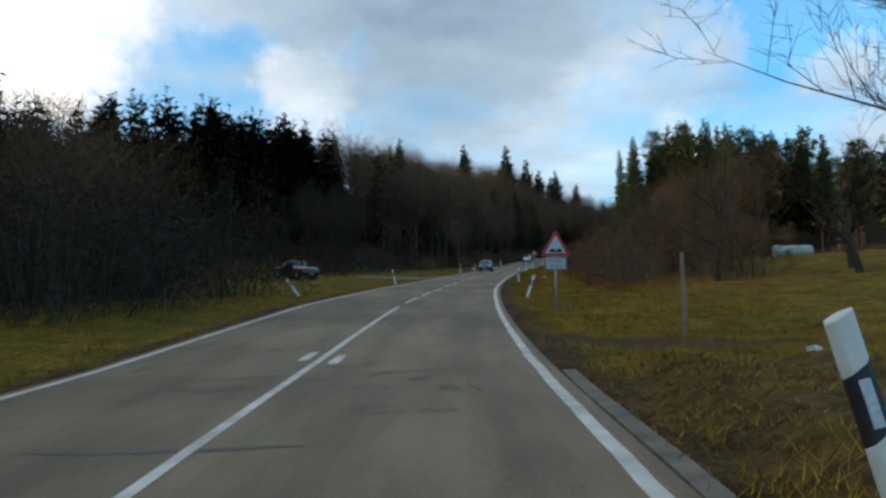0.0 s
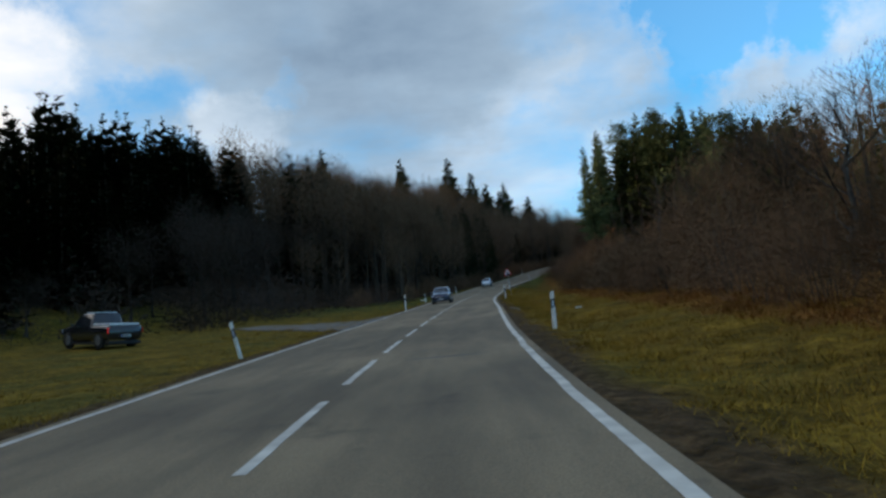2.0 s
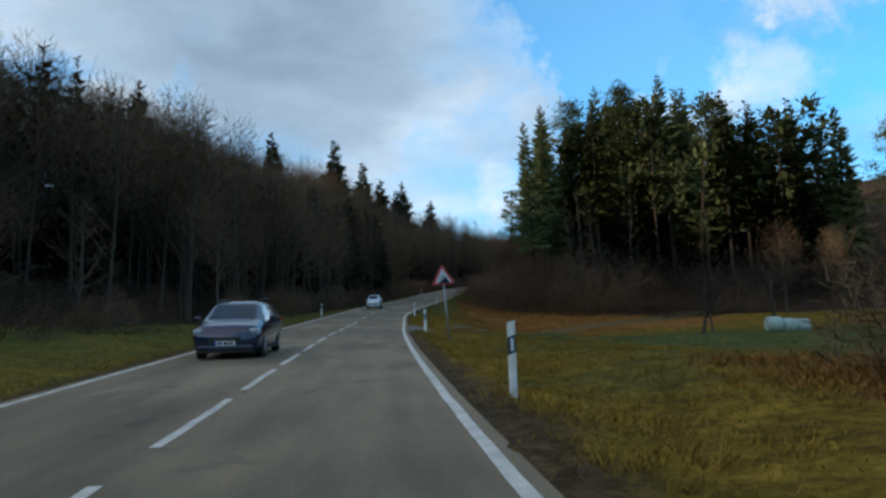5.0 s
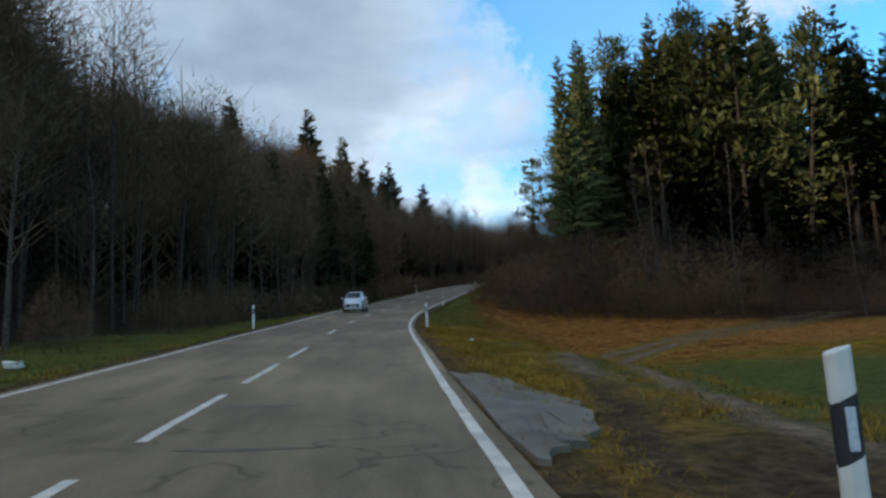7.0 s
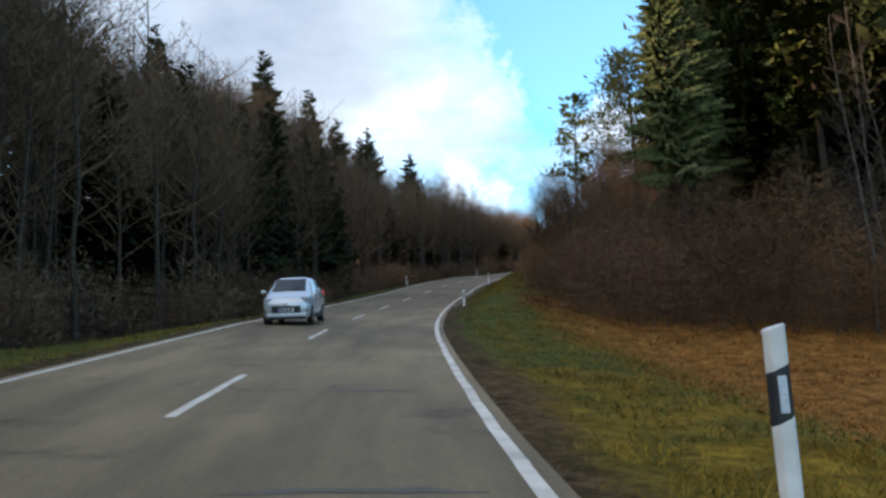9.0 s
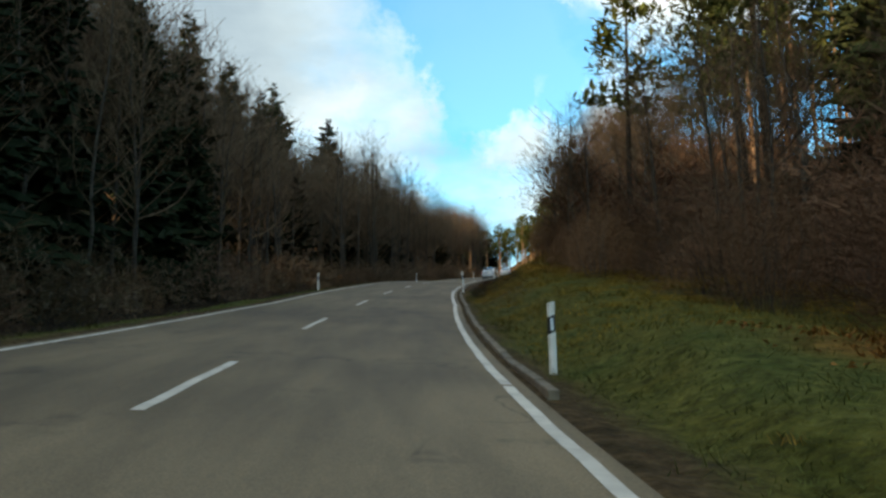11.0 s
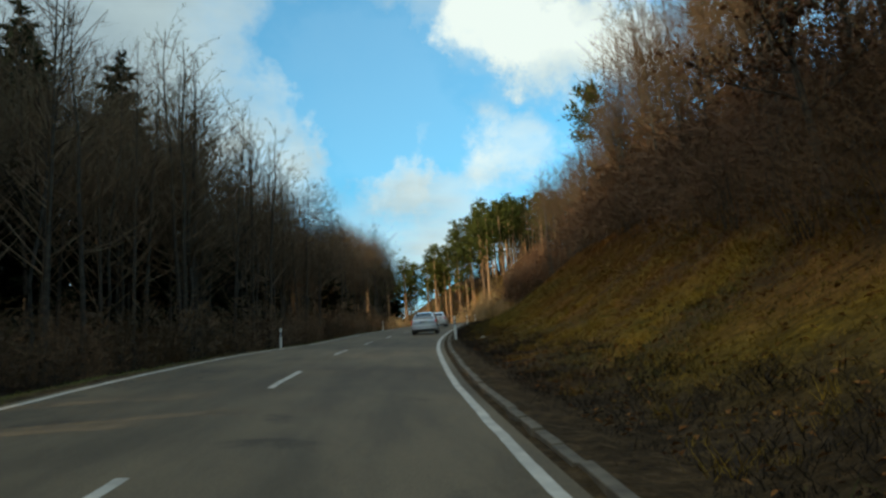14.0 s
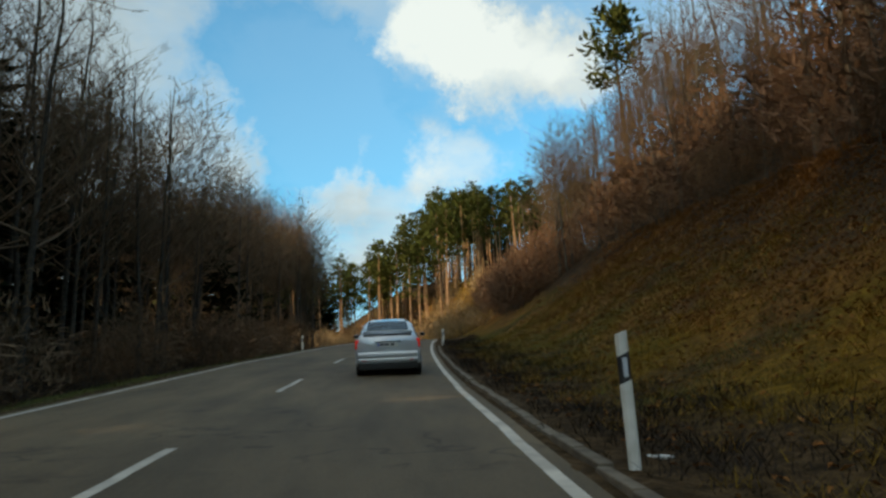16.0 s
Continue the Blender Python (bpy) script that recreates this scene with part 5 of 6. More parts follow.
# a broken piece of a post and other litter on the verges
for name, lab, s, d, size, m in (("post_fragment", "broken white piece of a marker post in the grass", 143.2, -6.9, (0.45, 0.22, 0.16), WHITEPOST), ("paper_scrap", "crumpled white paper on the verge", 68.6, 6.0, (0.22, 0.16, 0.07), WHITEPOST),
                                 ("paper_scrap", "crumpled white paper on the verge", 11.8, 6.2, (0.13, 0.10, 0.06), WHITEPOST), ("plastic_wrap", "flattened pale wrapper at the foot of a post", 286.3, 4.7, (0.30, 0.10, 0.03), WHITEPOST),
                                 ("plastic_wrap", "pale torn wrapper on the bank", 284.0, 5.6, (0.18, 0.12, 0.05), WHITEPOST), ("paper_scrap", "pale paper scrap in the short grass", 150.6, 5.2, (0.20, 0.12, 0.05), WHITEPOST)):
    p = ground_at(s, d, size[2] * 0.35)
    bm = box(size, bevel=size[2] * 0.3)
    rg = random.Random(int(s))
    for v in bm.verts:
        v.co += Vector((rg.gauss(0, 0.1) * size[0], rg.gauss(0, 0.1) * size[1], rg.gauss(0, 0.15) * size[2]))
    me = bpy.data.meshes.new(name)
    bm.to_mesh(me)
    bm.free()
    me.materials.append(m)
    ob = tagged(new(name, me), lab, "litter")
    ob.matrix_world = pose(float(p[0]), float(p[1]), float(p[2]), 5, 4, s * 40 % 360)
# a fallen pale rod at the edge of the asphalt
p0, p1 = Vector(ground_at(71.2, 3.85, 0.07)), Vector(ground_at(73.7, 3.52, 0.08))
rod = Shape()
rod.limb(p0, p0.lerp(p1, 0.5) + Vector((0.05, 0, 0.02)), 0.03, 0.028, 6)
rod.limb(p0.lerp(p1, 0.5) + Vector((0.05, 0, 0.02)), p1, 0.028, 0.02, 6)
tagged(new("fallen_branch", rod.mesh("fallen_branch", WOODPOST)), "pale fallen branch at the edge of the asphalt", "branch")


def text_part(name, body, size, at, material, parent, turn=0.0, width=1.0):
    cu = bpy.data.curves.new(name, "FONT")
    cu.body, cu.size, cu.align_x, cu.align_y, cu.extrude = body, size, "CENTER", "CENTER", 0.0015
    tmp = bpy.data.objects.new(name, cu)
    scene.collection.objects.link(tmp)
    me = bpy.data.meshes.new_from_object(tmp.evaluated_get(bpy.context.evaluated_depsgraph_get()))
    bpy.data.objects.remove(tmp)
    me.transform(Matrix.Translation(at) @ Matrix.Rotation(radians(90), 4, "X") @ Matrix.Rotation(radians(turn), 4, "Z") @ Matrix.Diagonal((width, 1, 1, 1)))
    me.materials.clear()
    me.materials.append(material)
    return meshpart(name, me, parent)


def tri(half, base, r=0.045):
    """A triangle standing on its base, with rounded corners."""
    top = base + 2 * half * 0.866
    corners = ((-half, base), (half, base), (0.0, top))
    out = []
    cx, cz = 0.0, base + half * 0.577
    for k, (x, z) in enumerate(corners):
        a0 = (210, 330, 90)[k]
        f = 1 - r * 2 / math.hypot(x - cx, z - cz)
        px, pz = cx + (x - cx) * f, cz + (z - cz) * f
        for da in (-60, -20, 20, 60):
            a = radians(a0 + da)
            out.append((px + r * math.cos(a), pz + r * math.sin(a)))
    return out


def warning_sign(label, s, d, base, pole_top, turn, pole_lean):
    ob = thing("warning_sign", label, "road sign")
    part("pole", tube(0.032, 0.032, pole_top + 0.5, 14, Matrix.Translation((0, 0.05, (pole_top - 0.5) / 2))), GALV, ob, "galvanised steel pole", True)
    plate = part("sign_plate", prism(tri(0.45, base), 0.012), GALV, ob)
    part("border", ring_prism(tri(0.445, base + 0.003), tri(0.31, base + 0.078, 0.02), -0.004), REDFOIL, plate, "red reflective border")
    part("sign_face", prism(tri(0.31, base + 0.078, 0.02), -0.003), WHITEFOIL, plate, "pale reflective face")
    for z in (base + 0.16, base + 0.48):
        part("clamp", box((0.12, 0.05, 0.03), (0, 0.035, z), 0.006), GALV, ob)
    p = ground_at(s, d)
    ob.matrix_world = pose(float(p[0]), float(p[1]), float(p[2]), 0, pole_lean, -heading(s) + turn)
    return ob, plate


sign, plate = warning_sign("red-bordered triangular bump warning sign above a white text plate", 26.3, 4.7, 2.02, 2.72, 8, 0.5)
sign.matrix_world = Matrix.Translation((0, 0, -0.28)) @ sign.matrix_world
bump = [(-0.20, 0), (-0.20, 0.035)] + [(-0.20 + 0.40 * k / 20, 0.035 + 0.062 * abs(math.sin(math.pi * 2 * k / 20)) ** 1.2) for k in range(1, 20)] + [(0.20, 0.035), (0.20, 0)]
part("bump_symbol", prism([(x, z + 2.135) for x, z in bump], 0.003, Matrix.Translation((0, -0.007, 0))), NAVY, plate, "black double bump symbol")
text_plate = part("text_plate", box((0.62, 0.012, 0.36), (0.0, 0.006, 1.80), 0.004), GALV, sign, "white rectangular text plate")
part("plate_face", box((0.60, 0.003, 0.34), (0, -0.0015, 1.80)), WHITEFOIL, text_plate)
fr = ((-0.285, 1.645), (0.285, 1.645), (0.285, 1.955), (-0.285, 1.955))
part("plate_border", ring_prism(fr, [(x * 0.965, 1.80 + (z - 1.80) * 0.935) for x, z in fr], -0.0045), NAVY, text_plate, "thin black border")
text_part("lettering", "Straßen-", 0.125, (0.0, -0.0045, 1.872), NAVY, text_plate)
text_part("lettering", "schäden", 0.125, (0.0, -0.0045, 1.735), NAVY, text_plate)

sign2, plate2 = warning_sign("red-bordered triangular sign for a 13 per cent climb", 119.35, 4.66, 2.19, 2.86, -10, -4.0)
part("slope_symbol", prism([(-0.245, 2.225), (0.245, 2.225), (0.118, 2.475)], 0.003, Matrix.Translation((0, -0.007, 0))), NAVY, plate2, "dark blue-black slope wedge")
text_part("lettering", "13%", 0.145, (-0.045, -0.0075, 2.455), NAVY, plate2, 27)

# leaning wooden stake in the meadow
stake = Shape()
stake.limb(Vector((0, 0, -0.3)), Vector((0.01, 0, 0.8)), 0.05, 0.045, 8)
stake.limb(Vector((0.01, 0, 0.8)), Vector((-0.02, 0, 1.75)), 0.045, 0.04, 8)
ob = tagged(new("wooden_stake", stake.mesh("wooden_stake", WOODPOST)), "weathered wooden stake standing in the meadow grass", "stake")
p = ground_at(19.2, 6.62)
ob.matrix_world = pose(float(p[0]), float(p[1]), float(p[2]), 0, 1, 0)


# ---------------------------------------------------------------- vehicles
GLASS = mat("car_glass", (0.012, 0.016, 0.022), (0.02, 0.026, 0.034), 0.06, scale=1, spec=0.9, coat=0.6)
RUBBER = mat("tyre_rubber", (0.018, 0.018, 0.018), (0.03, 0.03, 0.03), 0.85, scale=8)
RIM = mat("alloy", (0.36, 0.37, 0.38), (0.26, 0.27, 0.28), 0.35, metal=0.8, scale=6)
TRIM = mat("dark_trim", (0.014, 0.015, 0.017), (0.025, 0.026, 0.028), 0.6, scale=6)
TAIL = mat("tail_lamp", (0.35, 0.012, 0.014), (0.25, 0.01, 0.012), 0.2, scale=20, coat=0.5)
TAIL.node_tree.nodes["Principled BSDF"].inputs["Emission Color"].default_value = (1.0, 0.06, 0.05, 1)
TAIL.node_tree.nodes["Principled BSDF"].inputs["Emission Strength"].default_value = 0.22
HEADLAMP = mat("head_lamp", (0.22, 0.24, 0.27), (0.36, 0.39, 0.42), 0.12, scale=14, coat=0.6, spec=0.8)
PLATE = mat("number_plate", (0.55, 0.56, 0.55), (0.47, 0.48, 0.47), 0.45, scale=10)
PLATEBLUE = mat("plate_blue", (0.03, 0.08, 0.40), (0.03, 0.07, 0.33), 0.45, scale=10)
SILVER = mat("silver_paint", (0.54, 0.61, 0.67), (0.48, 0.55, 0.61), 0.22, metal=0.35, scale=1.5, coat=0.7)
WHITECAR = mat("white_paint", (0.74, 0.76, 0.78), (0.66, 0.68, 0.70), 0.3, scale=1.5, coat=0.7)
BLUECAR = mat("dark_blue_paint", (0.010, 0.018, 0.045), (0.014, 0.024, 0.055), 0.25, metal=0.3, scale=1.5, coat=0.8)
BLACKCAR = mat("black_paint", (0.010, 0.011, 0.013), (0.018, 0.019, 0.022), 0.25, scale=1.5, coat=0.8)


class Car:
    """A car's skin lofted from stations: (x, low, belt, top, half-width low, belt, top); x grows towards the front."""

    def __init__(self, rows):
        self.r = np.array(rows, float)

    def at(self, x):
        return [float(np.interp(x, self.r[:, 0], self.r[:, k])) for k in range(1, 7)]

    def ring(self, x):
        lo, be, to, wl, wb, wt = self.at(x)
        h = [(wl * 0.90, lo), (wl, lo + 0.10), (wb, lo + (be - lo) * 0.62), (wb * 0.985, be), (wt + (wb - wt) * 0.10, be + (to - be) * 0.88), (wt * 0.80, to - 0.004), (wt * 0.35, to + 0.008)]
        return [(y, z) for y, z in h] + [(-y, z) for y, z in reversed(h)]

    def body(self):
        bm = bmesh.new()
        xs = sorted(set(np.round(np.concatenate([self.r[:, 0], np.linspace(self.r[0, 0], self.r[-1, 0], 36)]), 3)))
        rows = [[bm.verts.new((x, y, z)) for y, z in self.ring(x)] for x in xs]
        for a, b in zip(rows, rows[1:]):
            n = len(a)
            for i in range(n):
                bm.faces.new((a[i], a[(i + 1) % n], b[(i + 1) % n], b[i]))
        bm.faces.new(rows[0][::-1])
        bm.faces.new(rows[-1])
        bmesh.ops.recalc_face_normals(bm, faces=bm.faces)
        return bm

    def top_pane(self, x0, x1, frac=0.86, lift=0.010, n=6):
        bm = bmesh.new()
        rows = []
        for k in range(n + 1):
            x = x0 + (x1 - x0) * k / n
            lo, be, to, wl, wb, wt = self.at(x)
            rows.append([bm.verts.new((x, y * wt * frac, to + lift + 0.008 * (1 - abs(y)))) for y in (-1, -0.5, 0, 0.5, 1)])
        for a, b in zip(rows, rows[1:]):
            for i in range(4):
                bm.faces.new((a[i], a[i + 1], b[i + 1], b[i]))
        bmesh.ops.solidify(bm, geom=list(bm.faces), thickness=0.006)
        return bm

    def side_pane(self, x0, x1, side, a0=0.12, a1=0.86, slant0=0.0, slant1=0.0, n=5):
        bm = bmesh.new()
        rows = []
        for k in range(n + 1):
            row = []
            for a in (a0, a1):
                f = k / n
                x = x0 + (x1 - x0) * f + (slant0 * (1 - f) + slant1 * f) * ((a - a0) / (a1 - a0))
                lo, be, to, wl, wb, wt = self.at(x)
                w0, w1 = wb * 0.985, wt + (wb - wt) * 0.10
                y = w0 + (w1 - w0) * a / 0.88 + 0.010
                row.append(bm.verts.new((x, side * y, be + (to - be) * a)))
            rows.append(row)
        for a, b in zip(rows, rows[1:]):
            bm.faces.new((a[0], a[1], b[1], b[0]))
        bmesh.ops.recalc_face_normals(bm, faces=bm.faces)
        bmesh.ops.solidify(bm, geom=list(bm.faces), thickness=0.006)
        return bm


def wheel(parent, x, y, r):
    w = part("wheel", tube(r * 0.98, r * 0.98, 0.20, 28, Matrix.Translation((x, y, r)) @ Matrix.Rotation(radians(90), 4, "X")), RUBBER, parent, "", True)
    side = 1 if y > 0 else -1
    part("rim", tube(r * 0.64, r * 0.60, 0.03, 24, Matrix.Translation((x, y + side * 0.098, r)) @ Matrix.Rotation(radians(90), 4, "X")), RIM, w, "grey alloy rim")
    bm = bmesh.new()
    for k in range(5):
        m = Matrix.Translation((x, y + side * 0.116, r)) @ Matrix.Rotation(2 * math.pi * k / 5, 4, "Y") @ Matrix.Translation((0, 0, r * 0.33))
        b2 = box((r * 0.16, 0.012, r * 0.52), turn=m)
        tmp = bpy.data.meshes.new("spoke")
        b2.to_mesh(tmp)
        b2.free()
        bm.from_mesh(tmp)
        bpy.data.meshes.remove(tmp)
    part("spokes", bm, RIM, w)
    return w


def plate_on(parent, x, z, face):
    pl = part("number_plate", box((0.012, 0.52, 0.112), (x, 0, z), 0.003), PLATE, parent, "white number plate with dark bars")
    part("plate_strip", box((0.004, 0.045, 0.104), (x + face * 0.007, -face * 0.235, z)), PLATEBLUE, pl)
    for y in (-0.13, 0.02, 0.15):
        part("plate_bar", box((0.003, 0.10 if y else 0.14, 0.06), (x + face * 0.0075, y, z)), NAVY, pl)


def build_car(name, label, rows, paint, spec):
    c = Car(rows)
    ob = thing(name, label, "car")
    x0, x1 = c.r[0, 0], c.r[-1, 0]
    part("body", c.body(), paint, ob, "", True)
    for (a, b, e, f) in spec["sides"]:
        for sd in (1, -1):
            part("side_window", c.side_pane(a, b, sd, slant0=e, slant1=f), GLASS, ob)
    for nm, a, b in spec["panes"]:
        part(nm, c.top_pane(a, b), GLASS, ob)
    r = spec.get("wheel", 0.31)
    for x in spec["axles"]:
        for sd in (1, -1):
            wl = c.at(x)[3]
            arch = part("wheel_arch", tube(r * 1.16, r * 1.16, 0.05, 28, Matrix.Translation((x, sd * (wl - 0.015), r + 0.02)) @ Matrix.Rotation(radians(90), 4, "X")), TRIM, ob)
            wheel(ob, x, sd * (wl - 0.075), r)
    lo = c.at((x0 + x1) / 2)
    for sd in (1, -1):
        part("sill", box((x1 - x0 - 1.9, 0.05, 0.13), (0, sd * (lo[3] - 0.005), 0.25), 0.015), TRIM if spec.get("trim", True) else paint, ob)
        m = part("mirror", box((0.10, 0.17, 0.11), (spec["mirror"], sd * (lo[4] + 0.11), lo[1] + 0.10), 0.035), spec.get("mirror_mat", paint), ob)
        part("mirror_glass", box((0.006, 0.15, 0.095), (spec["mirror"] - 0.061, sd * (lo[4] + 0.11), lo[1] + 0.10)), GLASS, m)
        for k, hx in enumerate(spec["handles"]):
            part("door_handle", box((0.17, 0.03, 0.025), (hx, sd * (c.at(hx)[4] + 0.006), c.at(hx)[1] - 0.10), 0.008), paint, ob)
        z, h, w = spec["tail"]
        part("tail_lamp", box((0.16, w, h), (x0 + 0.09, sd * (c.at(x0 + 0.12)[4] - w * 0.56), z), 0.03), TAIL, ob, "red tail lamp")
        z, h, w = spec["head"]
        part("head_lamp", box((0.26, w, h), (x1 - 0.20, sd * (c.at(x1 - 0.2)[4] - w * 0.50), z + 0.02), 0.05, Matrix.Rotation(radians(-18 * sd), 4, "Z")), HEADLAMP, ob, "clear head lamp")
    part("rear_bumper", box((0.10, 2 * c.at(x0 + 0.1)[3] - 0.10, 0.16), (x0 + 0.07, 0, 0.30), 0.03), TRIM, ob, "dark lower rear bumper")
    part("front_bumper", box((0.14, 2 * c.at(x1 - 0.1)[3] - 0.10, 0.12), (x1 - 0.05, 0, 0.31), 0.035), paint, ob)
    part("air_dam", box((0.10, 2 * c.at(x1 - 0.1)[3] - 0.16, 0.08), (x1 - 0.07, 0, 0.215), 0.02), TRIM, ob, "dark lower air dam")
    for sd in (1, -1):
        part("fog_lamp_recess", box((0.06, 0.22, 0.07), (x1 - 0.10, sd * (c.at(x1 - 0.12)[4] - 0.13), 0.43), 0.02, Matrix.Rotation(radians(-28 * sd), 4, "Z")), TRIM, ob, "dark fog lamp recess")
    part("grille", box((0.04, spec["grille"][0], spec["grille"][1]), (x1 - 0.010, 0, spec["grille"][2]), 0.015), TRIM, ob, "dark front grille")
    plate_on(ob, x0 - 0.004, spec["plate"], -1)
    plate_on(ob, x1 + 0.014, spec["front_plate"], 1)
    part("underbody", box((x1 - x0 - 0.5, 2 * lo[3] - 0.3, 0.08), (0, 0, 0.22)), TRIM, ob)
    return ob


def park(ob, s, d, turn=0.0, on_road=True):
    """Stands a car on the slope, its nose along the road."""
    h = heading(s) + turn
    f = Vector((math.sin(radians(h)), math.cos(radians(h)), 0))
    fn = road_at if on_road else ground_at
    p = fn(s, d)
    st, of = station(float(p[0]) + f.x, float(p[1]) + f.y)
    q = fn(st, of)
    f.z = float(q[2] - p[2])
    f.normalize()
    side = Vector((0, 0, 1)).cross(f).normalized()
    up = f.cross(side)
    ob.matrix_world = Matrix((( f.x, side.x, up.x, p[0]), (f.y, side.y, up.y, p[1]), (f.z, side.z, up.z, p[2] + 0.004), (0, 0, 0, 1)))
    return ob


lift = build_car("liftback_car", "silver liftback car driving uphill with red tail lamps", (
    (-2.20, 0.36, 0.84, 1.00, 0.74, 0.80, 0.70), (-2.12, 0.26, 0.90, 1.10, 0.82, 0.86, 0.68), (-1.98, 0.22, 0.93, 1.16, 0.84, 0.87, 0.66), (-1.20, 0.19, 0.95, 1.42, 0.85, 0.87, 0.60), (-0.60, 0.18, 0.94, 1.48, 0.85, 0.87, 0.59), (0.10, 0.18, 0.93, 1.50, 0.85, 0.87, 0.59),
    (0.60, 0.18, 0.92, 1.44, 0.85, 0.87, 0.59), (1.45, 0.18, 0.90, 0.99, 0.83, 0.86, 0.68), (2.00, 0.20, 0.74, 0.83, 0.80, 0.82, 0.62), (2.22, 0.30, 0.58, 0.66, 0.64, 0.68, 0.45)), SILVER,
    dict(sides=((-1.55, -0.55, 0.35, 0.0), (-0.48, 0.30, 0.0, 0.0), (0.37, 1.20, 0.0, -0.45)), panes=(("rear_window", -1.93, -1.16), ("windscreen", 0.68, 1.40)), axles=(-1.32, 1.38), mirror=0.95, handles=(-0.45, 0.45),
         tail=(0.84, 0.24, 0.19), head=(0.66, 0.16, 0.30), grille=(0.7, 0.10, 0.42), plate=0.82, front_plate=0.42))
part("lower_rear_glass", box((0.03, 1.26, 0.12), (-2.155, 0, 1.045), 0.02, Matrix.Rotation(radians(-24), 4, "Y")), GLASS, lift, "dark lower rear window")
part("roof_antenna", tube(0.006, 0.003, 0.16, 6, Matrix.Translation((-0.9, 0, 1.52))), TRIM, lift)
part("spoiler", box((0.12, 1.34, 0.03), (-2.03, 0, 1.155), 0.012), SILVER, lift)
part("plate_recess", box((0.02, 0.86, 0.17), (-2.188, 0, 0.82), 0.008), SILVER, lift)
part("plate_garnish", box((0.03, 0.70, 0.03), (-2.212, 0, 0.895), 0.01), TRIM, lift, "dark strip above the number plate")
part("bumper_step", box((0.16, 1.62, 0.15), (-2.19, 0, 0.56), 0.05), SILVER, lift, "silver rear bumper")
part("lower_bumper", box((0.12, 1.60, 0.10), (-2.17, 0, 0.43), 0.04), SILVER, lift, "silver lower rear bumper")
part("lower_valance", box((0.14, 1.56, 0.20), (-2.14, 0, 0.27), 0.04), TRIM, lift, "dark valance below the bumper")
for sd in (1, -1):
    part("bumper_reflector", box((0.02, 0.12, 0.025), (-2.235, sd * 0.62, 0.41), 0.006), REDFOIL, lift, "small red reflector")
    part("c_pillar_trim", box((0.50, 0.03, 0.05), (-1.55, sd * 0.665, 1.30), 0.012, Matrix.Translation((0, 0, 0))), SILVER, lift)
lift_s, lift_d = station(69.4, 287.6)
park(lift, lift_s, lift_d - 0.4)

white = build_car("hatchback_car", "white compact car driving uphill ahead of the silver one", (
    (-2.10, 0.34, 0.74, 0.95, 0.72, 0.80, 0.68), (-2.00, 0.22, 0.90, 1.05, 0.82, 0.87, 0.70), (-1.55, 0.20, 0.95, 1.36, 0.84, 0.88, 0.62), (-0.60, 0.18, 0.95, 1.46, 0.85, 0.88, 0.60), (0.20, 0.18, 0.93, 1.46, 0.85, 0.88, 0.60),
    (0.50, 0.18, 0.92, 1.42, 0.85, 0.88, 0.60), (1.30, 0.18, 0.90, 1.02, 0.84, 0.87, 0.70), (1.95, 0.20, 0.78, 0.88, 0.80, 0.84, 0.64), (2.12, 0.30, 0.60, 0.70, 0.66, 0.70, 0.48)), WHITECAR,
    dict(sides=((-1.50, -0.55, 0.30, 0.0), (-0.48, 0.30, 0.0, 0.0), (0.37, 1.10, 0.0, -0.40)), panes=(("rear_window", -1.95, -1.60), ("windscreen", 0.58, 1.25)), axles=(-1.28, 1.30), mirror=0.85, handles=(-0.45, 0.45),
         tail=(0.88, 0.16, 0.26), head=(0.70, 0.15, 0.30), grille=(0.8, 0.12, 0.45), plate=0.62, front_plate=0.42))
park(white, 327.0, 1.7)

small = build_car("small_car", "small silver-blue hatchback coming downhill in the other lane", (
    (-1.70, 0.34, 0.76, 0.98, 0.68, 0.74, 0.62), (-1.60, 0.22, 0.92, 1.12, 0.76, 0.81, 0.64), (-1.30, 0.20, 0.96, 1.40, 0.79, 0.815, 0.58), (-0.40, 0.18, 0.95, 1.47, 0.80, 0.815, 0.57), (0.25, 0.18, 0.93, 1.46, 0.80, 0.815, 0.57),
    (0.45, 0.18, 0.92, 1.41, 0.80, 0.815, 0.57), (1.15, 0.18, 0.90, 1.02, 0.79, 0.81, 0.66), (1.55, 0.20, 0.78, 0.86, 0.76, 0.78, 0.58), (1.72, 0.30, 0.60, 0.68, 0.62, 0.66, 0.44)), SILVER,
    dict(sides=((-1.25, -0.30, 0.25, 0.0), (-0.22, 0.98, 0.0, -0.38)), panes=(("rear_window", -1.52, -1.33), ("windscreen", 0.46, 1.15)), axles=(-1.12, 1.18), mirror=0.78, handles=(-0.10,), mirror_mat=SILVER,
         tail=(0.92, 0.22, 0.14), head=(0.72, 0.20, 0.34), grille=(0.96, 0.24, 0.47), plate=0.62, front_plate=0.46, wheel=0.285))
# dark strips stand for the shade along the creases of the bumper
for sd in (1, -1):
    part("bumper_crease", box((0.05, 0.34, 0.022), (1.66, sd * 0.44, 0.36), 0.008, Matrix.Rotation(radians(-20 * sd), 4, "Z")), TRIM, small, "dark strip for the shade in the bumper crease")
part("bonnet_edge", box((0.03, 1.02, 0.016), (1.635, 0, 0.70), 0.006), TRIM, small, "dark shut line of the bonnet")
part("wiper", box((0.02, 0.62, 0.018), (1.06, 0.12, 1.075), 0.006, Matrix.Rotation(radians(12), 4, "X")), TRIM, small)
